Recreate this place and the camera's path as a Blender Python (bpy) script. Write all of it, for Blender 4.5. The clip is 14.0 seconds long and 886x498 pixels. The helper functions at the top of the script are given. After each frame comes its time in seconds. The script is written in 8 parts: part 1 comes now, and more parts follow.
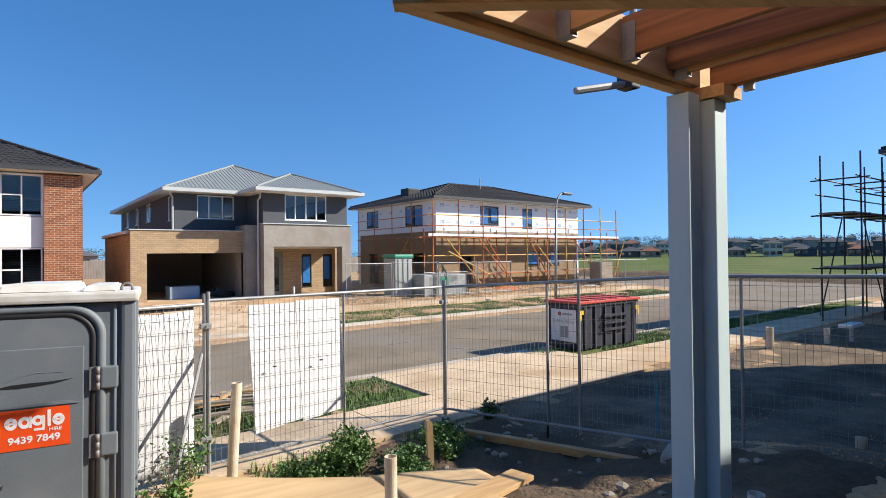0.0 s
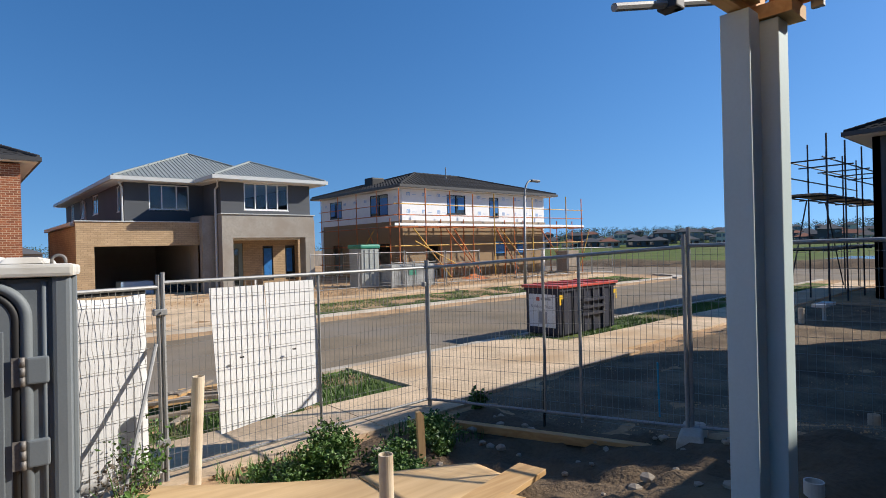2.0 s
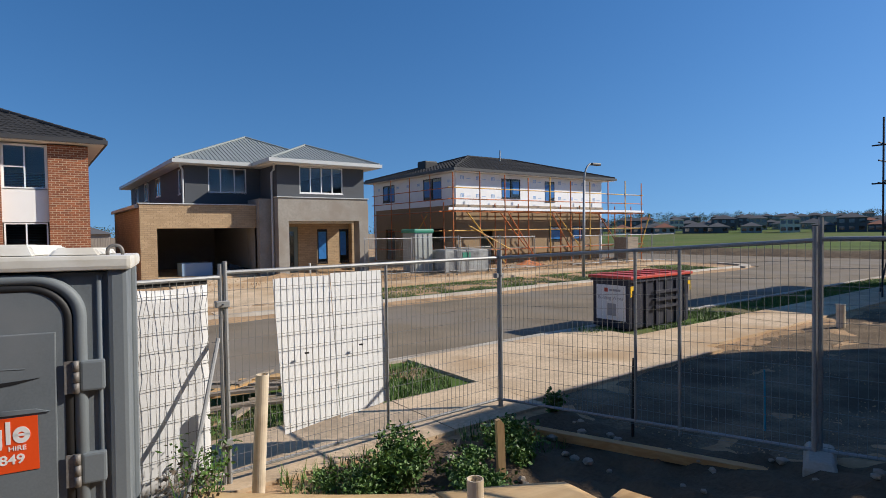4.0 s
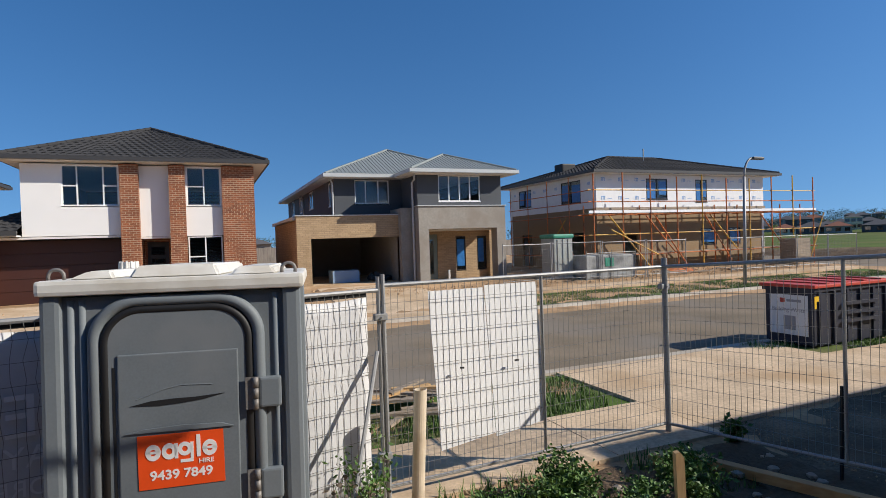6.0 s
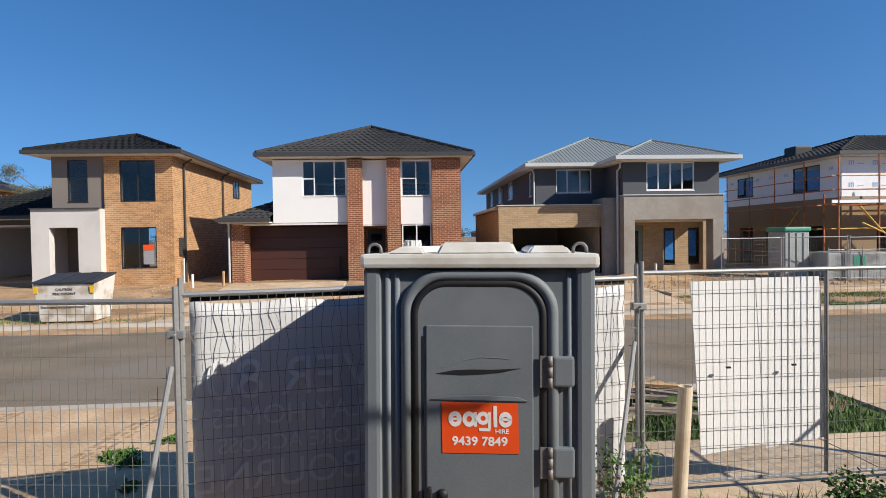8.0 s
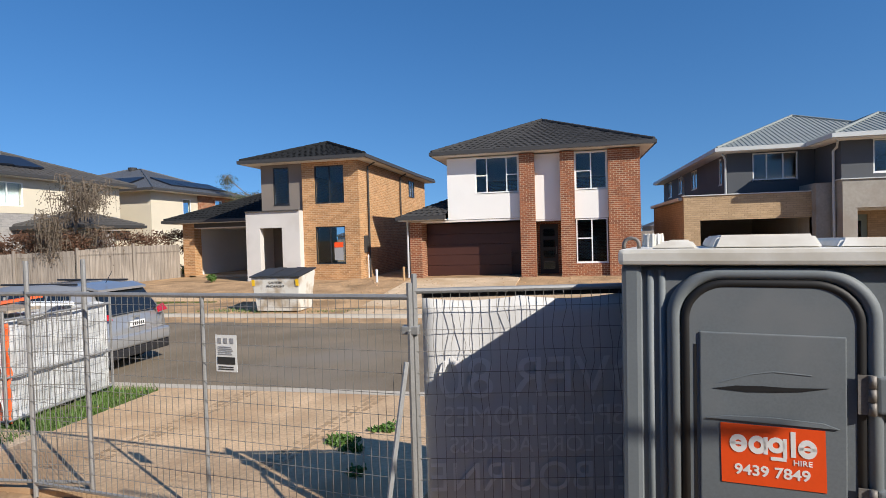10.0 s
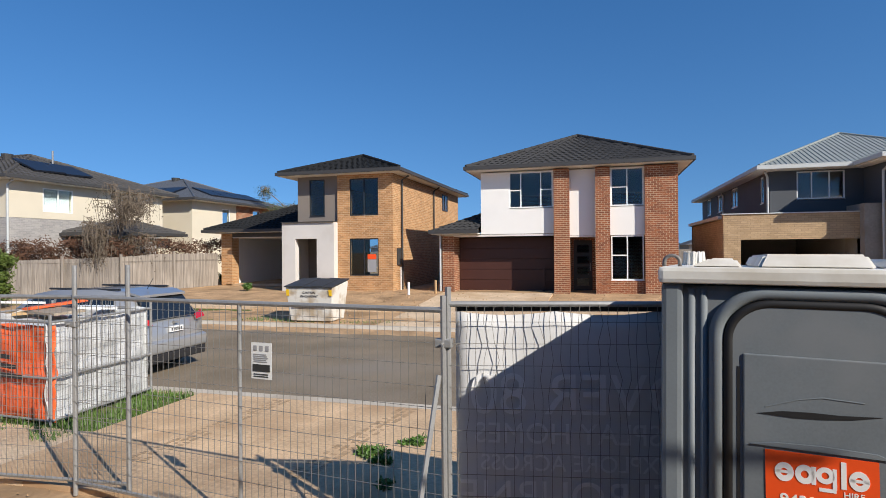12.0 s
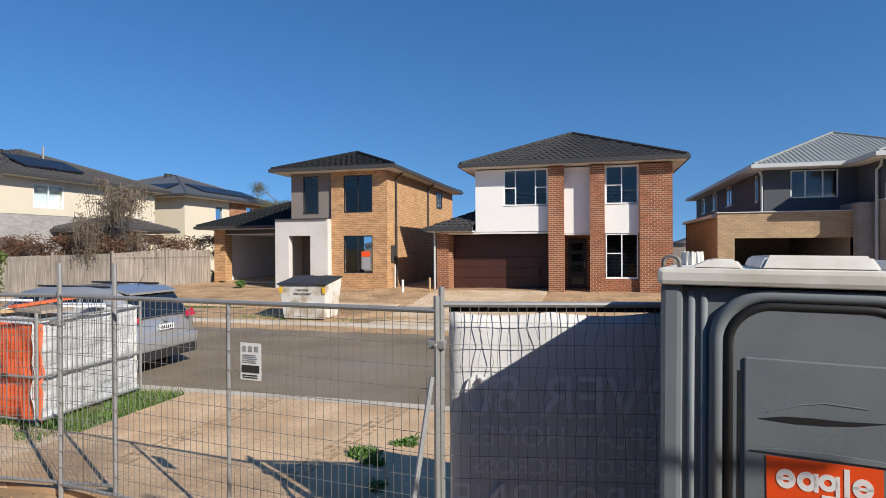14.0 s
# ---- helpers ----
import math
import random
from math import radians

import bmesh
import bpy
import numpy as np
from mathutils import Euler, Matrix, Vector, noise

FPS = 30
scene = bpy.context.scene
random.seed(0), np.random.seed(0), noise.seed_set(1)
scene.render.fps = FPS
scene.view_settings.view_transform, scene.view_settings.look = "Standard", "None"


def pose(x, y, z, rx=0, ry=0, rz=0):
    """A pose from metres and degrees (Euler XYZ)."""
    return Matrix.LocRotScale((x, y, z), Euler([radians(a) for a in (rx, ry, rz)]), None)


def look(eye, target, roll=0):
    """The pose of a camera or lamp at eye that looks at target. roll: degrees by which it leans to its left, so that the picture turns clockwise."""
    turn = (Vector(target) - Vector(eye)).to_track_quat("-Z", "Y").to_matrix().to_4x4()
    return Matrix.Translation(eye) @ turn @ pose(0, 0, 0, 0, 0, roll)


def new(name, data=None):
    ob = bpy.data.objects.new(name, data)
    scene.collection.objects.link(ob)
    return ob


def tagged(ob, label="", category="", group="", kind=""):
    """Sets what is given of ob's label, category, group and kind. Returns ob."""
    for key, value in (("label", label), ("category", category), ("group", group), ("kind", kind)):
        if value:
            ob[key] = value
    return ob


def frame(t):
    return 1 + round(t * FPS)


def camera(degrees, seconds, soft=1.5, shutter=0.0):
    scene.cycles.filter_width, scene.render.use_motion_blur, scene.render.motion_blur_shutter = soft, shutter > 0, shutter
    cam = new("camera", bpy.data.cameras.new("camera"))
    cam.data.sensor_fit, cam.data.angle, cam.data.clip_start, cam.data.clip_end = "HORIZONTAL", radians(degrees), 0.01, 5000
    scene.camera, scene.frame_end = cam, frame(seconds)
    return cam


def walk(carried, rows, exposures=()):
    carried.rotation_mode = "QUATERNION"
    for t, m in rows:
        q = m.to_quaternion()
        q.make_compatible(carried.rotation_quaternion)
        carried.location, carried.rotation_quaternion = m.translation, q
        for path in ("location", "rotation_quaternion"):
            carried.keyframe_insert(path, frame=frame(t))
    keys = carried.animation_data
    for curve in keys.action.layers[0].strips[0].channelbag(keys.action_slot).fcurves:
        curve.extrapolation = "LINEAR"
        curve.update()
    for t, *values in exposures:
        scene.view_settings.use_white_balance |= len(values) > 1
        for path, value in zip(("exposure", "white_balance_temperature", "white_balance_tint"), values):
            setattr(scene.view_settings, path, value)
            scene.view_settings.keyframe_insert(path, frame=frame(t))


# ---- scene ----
cam = camera(76.5, 14.0, soft=0.9)
walk(cam, [
    (0.0, pose(0.826, -2.238, 2.515, 90.57, 0.61, -37.49)),
    (0.5, pose(0.864, -2.076, 2.449, 88.75, 0.73, -38.58)),
    (1.0, pose(0.946, -1.968, 2.478, 89.23, 0.76, -39.44)),
    (1.5, pose(1.031, -1.781, 2.422, 88.60, 1.01, -39.04)),
    (2.0, pose(1.015, -1.529, 2.301, 89.86, 1.45, -41.37)),
    (2.5, pose(0.996, -1.257, 2.269, 87.39, 0.36, -37.95)),
    (5.0, pose(1.232, -0.714, 2.411, 89.66, 1.41, -34.72)),
    (5.5, pose(1.186, -0.584, 2.409, 89.19, 1.72, -27.34)),
    (6.0, pose(1.111, -0.524, 2.411, 89.18, 1.91, -22.91)),
    (6.5, pose(1.071, -0.525, 2.382, 89.83, 1.64, -18.94)),
    (7.0, pose(0.962, -0.490, 2.375, 89.46, 1.50, -14.33)),
    (7.5, pose(0.702, -0.401, 2.373, 89.20, 1.33, -8.20)),
    (8.0, pose(0.549, -0.315, 2.365, 88.75, 0.88, -3.97)),
    (8.5, pose(0.383, -0.135, 2.361, 89.49, 0.79, 0.67)),
    (9.0, pose(0.176, -0.082, 2.370, 88.38, 1.43, 5.52)),
    (11.5, pose(0.006, -0.079, 2.360, 89.61, 0.74, 15.85)),
    (12.0, pose(0.021, -0.080, 2.362, 90.16, 0.48, 15.64)),
    (12.5, pose(-0.010, -0.069, 2.363, 89.98, 0.58, 17.03)),
    (13.0, pose(-0.070, -0.041, 2.360, 89.36, 0.24, 19.89)),
    (13.5, pose(-0.051, -0.040, 2.371, 89.54, 0.22, 19.53)),
    (14.0, pose(0.003, 0.005, 2.374, 89.88, 0.29, 15.07)),
], [(0, 0.72), (1.0, 0.50), (2.0, 0.37), (3.5, 0.20), (5.0, 0.10), (6.0, 0.12), (7.5, 0.22), (9.0, 0.34), (11.3, 0.28), (14.0, 0.28)])

# ---- daylight ----
SUN = Vector((1.6, -1.0, 1.2)).normalized()
world = bpy.data.worlds.new("sky_world")
scene.world = world
world.use_nodes = True
wn = world.node_tree.nodes
wn.clear()
sky = wn.new("ShaderNodeTexSky")
sky.sky_type = 'NISHITA'
sky.sun_disc = False
sky.sun_elevation = math.asin(SUN.z)
sky.sun_rotation = math.atan2(SUN.x, SUN.y)
sky.air_density, sky.dust_density, sky.ozone_density = 1.1, 0.3, 4.0
back = wn.new("ShaderNodeBackground")
back.inputs["Strength"].default_value = 0.112
wout = wn.new("ShaderNodeOutputWorld")
hue = wn.new("ShaderNodeHueSaturation")
hue.inputs["Hue"].default_value = 0.5045
hue.inputs["Saturation"].default_value = 1.25
coord = wn.new("ShaderNodeTexCoord")
split = wn.new("ShaderNodeSeparateXYZ")
lift = wn.new("ShaderNodeMapRange")
lift.inputs["From Min"].default_value, lift.inputs["To Min"].default_value = -0.05, 0.14
join = wn.new("ShaderNodeCombineXYZ")
world.node_tree.links.new(coord.outputs["Generated"], split.inputs[0])
world.node_tree.links.new(split.outputs["X"], join.inputs["X"])
world.node_tree.links.new(split.outputs["Y"], join.inputs["Y"])
world.node_tree.links.new(split.outputs["Z"], lift.inputs["Value"])
world.node_tree.links.new(lift.outputs["Result"], join.inputs["Z"])
world.node_tree.links.new(join.outputs[0], sky.inputs["Vector"])
world.node_tree.links.new(sky.outputs[0], hue.inputs["Color"])
world.node_tree.links.new(hue.outputs[0], back.inputs[0])
world.node_tree.links.new(back.outputs[0], wout.inputs[0])
sun_data = bpy.data.lights.new("sun", 'SUN')
sun_data.energy, sun_data.angle, sun_data.color = 5.0, radians(0.55), (1.0, 0.93, 0.83)
sun = new("sun", sun_data)
sun.matrix_world = look(SUN * 60, (0, 0, 0))
scene.view_settings.exposure = 0.0

# ---- materials ----
def material(name, color, rough=0.7, metal=0.0, vary=0.12, scale=4.0, fine=60.0, bump=0.15, stain=None, stain_scale=0.7,
             coat=0.0, depth=0.01):
    """A painted, plaster, earth or metal surface: grain and blotches at two scales, fine relief, and stains of another colour."""
    m = bpy.data.materials.new(name)
    m.use_nodes = True
    nt = m.node_tree
    nd, lk = nt.nodes, nt.links
    bsdf = nd["Principled BSDF"]
    geo = nd.new("ShaderNodeTexCoord")
    n1 = nd.new("ShaderNodeTexNoise"); n1.inputs["Scale"].default_value = scale; n1.inputs["Detail"].default_value = 5
    n2 = nd.new("ShaderNodeTexNoise"); n2.inputs["Scale"].default_value = fine; n2.inputs["Detail"].default_value = 3
    for n in (n1, n2):
        lk.new(geo.outputs["Object"], n.inputs["Vector"])
    mixa = nd.new("ShaderNodeMix"); mixa.data_type = 'FLOAT'
    mixa.inputs["Factor"].default_value = 0.45
    lk.new(n1.outputs["Fac"], mixa.inputs["A"]); lk.new(n2.outputs["Fac"], mixa.inputs["B"])
    ramp = nd.new("ShaderNodeMapRange")
    ramp.inputs["From Min"].default_value, ramp.inputs["From Max"].default_value = 0.3, 0.7
    ramp.inputs["To Min"].default_value, ramp.inputs["To Max"].default_value = 1 - vary, 1 + vary
    lk.new(mixa.outputs["Result"], ramp.inputs["Value"])
    mul = nd.new("ShaderNodeVectorMath"); mul.operation = 'SCALE'
    mul.inputs[0].default_value = color[:3]
    lk.new(ramp.outputs["Result"], mul.inputs["Scale"])
    out = mul.outputs["Vector"]
    if stain:
        n3 = nd.new("ShaderNodeTexNoise"); n3.inputs["Scale"].default_value = stain_scale; n3.inputs["Detail"].default_value = 6
        lk.new(geo.outputs["Object"], n3.inputs["Vector"])
        r3 = nd.new("ShaderNodeMapRange")
        r3.inputs["From Min"].default_value, r3.inputs["From Max"].default_value = 0.48, 0.66
        lk.new(n3.outputs["Fac"], r3.inputs["Value"])
        mx = nd.new("ShaderNodeMix"); mx.data_type = 'RGBA'
        lk.new(r3.outputs["Result"], mx.inputs["Factor"])
        lk.new(out, mx.inputs["A"]); mx.inputs["B"].default_value = (*stain[:3], 1)
        out = mx.outputs["Result"]
    lk.new(out, bsdf.inputs["Base Color"])
    bsdf.inputs["Roughness"].default_value = rough
    bsdf.inputs["Metallic"].default_value = metal
    bsdf.inputs["Coat Weight"].default_value = coat
    if rough >= 0.85:
        bsdf.inputs["Specular IOR Level"].default_value = 0.12
    if bump:
        b = nd.new("ShaderNodeBump"); b.inputs["Strength"].default_value = bump; b.inputs["Distance"].default_value = depth
        lk.new(mixa.outputs["Result"], b.inputs["Height"])
        lk.new(b.outputs["Normal"], bsdf.inputs["Normal"])
    return m


def brickwork(name, c1, c2, mortar, course=0.086, length=0.24, joint=0.010):
    """Face brick in stretcher bond, laid in metres on walls that follow the x or the y axis."""
    m = bpy.data.materials.new(name)
    m.use_nodes = True
    nt = m.node_tree
    nd, lk = nt.nodes, nt.links
    bsdf = nd["Principled BSDF"]
    tc = nd.new("ShaderNodeTexCoord")
    sp = nd.new("ShaderNodeSeparateXYZ"); lk.new(tc.outputs["Object"], sp.inputs[0])
    ad = nd.new("ShaderNodeMath"); ad.operation = 'ADD'
    lk.new(sp.outputs["X"], ad.inputs[0]); lk.new(sp.outputs["Y"], ad.inputs[1])
    cb = nd.new("ShaderNodeCombineXYZ"); lk.new(ad.outputs[0], cb.inputs["X"]); lk.new(sp.outputs["Z"], cb.inputs["Y"])
    br = nd.new("ShaderNodeTexBrick")
    br.inputs["Scale"].default_value = 1.0
    br.inputs["Brick Width"].default_value, br.inputs["Row Height"].default_value = length, course
    br.inputs["Mortar Size"].default_value, br.inputs["Mortar Smooth"].default_value = joint * 0.5, 0.1
    br.inputs["Color1"].default_value, br.inputs["Color2"].default_value = (*c1, 1), (*c2, 1)
    br.inputs["Mortar"].default_value = (*mortar, 1)
    lk.new(cb.outputs[0], br.inputs["Vector"])
    ns = nd.new("ShaderNodeTexNoise"); ns.inputs["Scale"].default_value = 1.3; ns.inputs["Detail"].default_value = 8
    lk.new(tc.outputs["Object"], ns.inputs["Vector"])
    rg = nd.new("ShaderNodeMapRange")
    rg.inputs["To Min"].default_value, rg.inputs["To Max"].default_value = 0.75, 1.25
    lk.new(ns.outputs["Fac"], rg.inputs["Value"])
    sc = nd.new("ShaderNodeVectorMath"); sc.operation = 'SCALE'
    lk.new(br.outputs["Color"], sc.inputs[0]); lk.new(rg.outputs["Result"], sc.inputs["Scale"])
    lk.new(sc.outputs["Vector"], bsdf.inputs["Base Color"])
    b = nd.new("ShaderNodeBump"); b.inputs["Strength"].default_value = 0.6; b.inputs["Distance"].default_value = 0.008
    b.invert = True
    lk.new(br.outputs["Fac"], b.inputs["Height"]); lk.new(b.outputs["Normal"], bsdf.inputs["Normal"])
    bsdf.inputs["Roughness"].default_value = 0.85
    return m


def timber(name, dark, light, scale=3.0, rough=0.75, axis=0, knots=True):
    """Sawn softwood: grain drawn out along one axis of the object."""
    m = bpy.data.materials.new(name)
    m.use_nodes = True
    nt = m.node_tree
    nd, lk = nt.nodes, nt.links
    bsdf = nd["Principled BSDF"]
    tc = nd.new("ShaderNodeTexCoord")
    mp = nd.new("ShaderNodeMapping")
    s = [scale * 9] * 3
    s[axis] = scale * 0.5
    mp.inputs["Scale"].default_value = s
    lk.new(tc.outputs["Object"], mp.inputs["Vector"])
    ns = nd.new("ShaderNodeTexNoise"); ns.inputs["Scale"].default_value = 1.0; ns.inputs["Detail"].default_value = 7
    ns.inputs["Distortion"].default_value = 0.8
    lk.new(mp.outputs["Vector"], ns.inputs["Vector"])
    cr = nd.new("ShaderNodeValToRGB")
    cr.color_ramp.elements[0].position, cr.color_ramp.elements[1].position = 0.3, 0.72
    cr.color_ramp.elements[0].color, cr.color_ramp.elements[1].color = (*dark, 1), (*light, 1)
    lk.new(ns.outputs["Fac"], cr.inputs["Fac"])
    n2 = nd.new("ShaderNodeTexNoise"); n2.inputs["Scale"].default_value = 1.1; n2.inputs["Detail"].default_value = 4
    lk.new(tc.outputs["Object"], n2.inputs["Vector"])
    rg = nd.new("ShaderNodeMapRange"); rg.inputs["To Min"].default_value, rg.inputs["To Max"].default_value = 0.7, 1.25
    lk.new(n2.outputs["Fac"], rg.inputs["Value"])
    info = nd.new("ShaderNodeObjectInfo")
    r2 = nd.new("ShaderNodeMapRange"); r2.inputs["To Min"].default_value, r2.inputs["To Max"].default_value = 0.82, 1.15
    lk.new(info.outputs["Random"], r2.inputs["Value"])
    mm = nd.new("ShaderNodeMath"); mm.operation = 'MULTIPLY'
    lk.new(rg.outputs["Result"], mm.inputs[0]); lk.new(r2.outputs["Result"], mm.inputs[1])
    sc = nd.new("ShaderNodeVectorMath"); sc.operation = 'SCALE'
    lk.new(cr.outputs["Color"], sc.inputs[0]); lk.new(mm.outputs[0], sc.inputs["Scale"])
    lk.new(sc.outputs["Vector"], bsdf.inputs["Base Color"])
    bsdf.inputs["Roughness"].default_value = rough
    b = nd.new("ShaderNodeBump"); b.inputs["Strength"].default_value = 0.25; b.inputs["Distance"].default_value = 0.004
    lk.new(ns.outputs["Fac"], b.inputs["Height"]); lk.new(b.outputs["Normal"], bsdf.inputs["Normal"])
    return m


def glass(name, tint=(0.55, 0.65, 0.7), rough=0.0):
    m = bpy.data.materials.new(name)
    m.use_nodes = True
    bsdf = m.node_tree.nodes["Principled BSDF"]
    bsdf.inputs["Base Color"].default_value = (*tint, 1)
    bsdf.inputs["Roughness"].default_value = rough
    bsdf.inputs["Transmission Weight"].default_value = 1.0
    bsdf.inputs["IOR"].default_value = 1.5
    return m


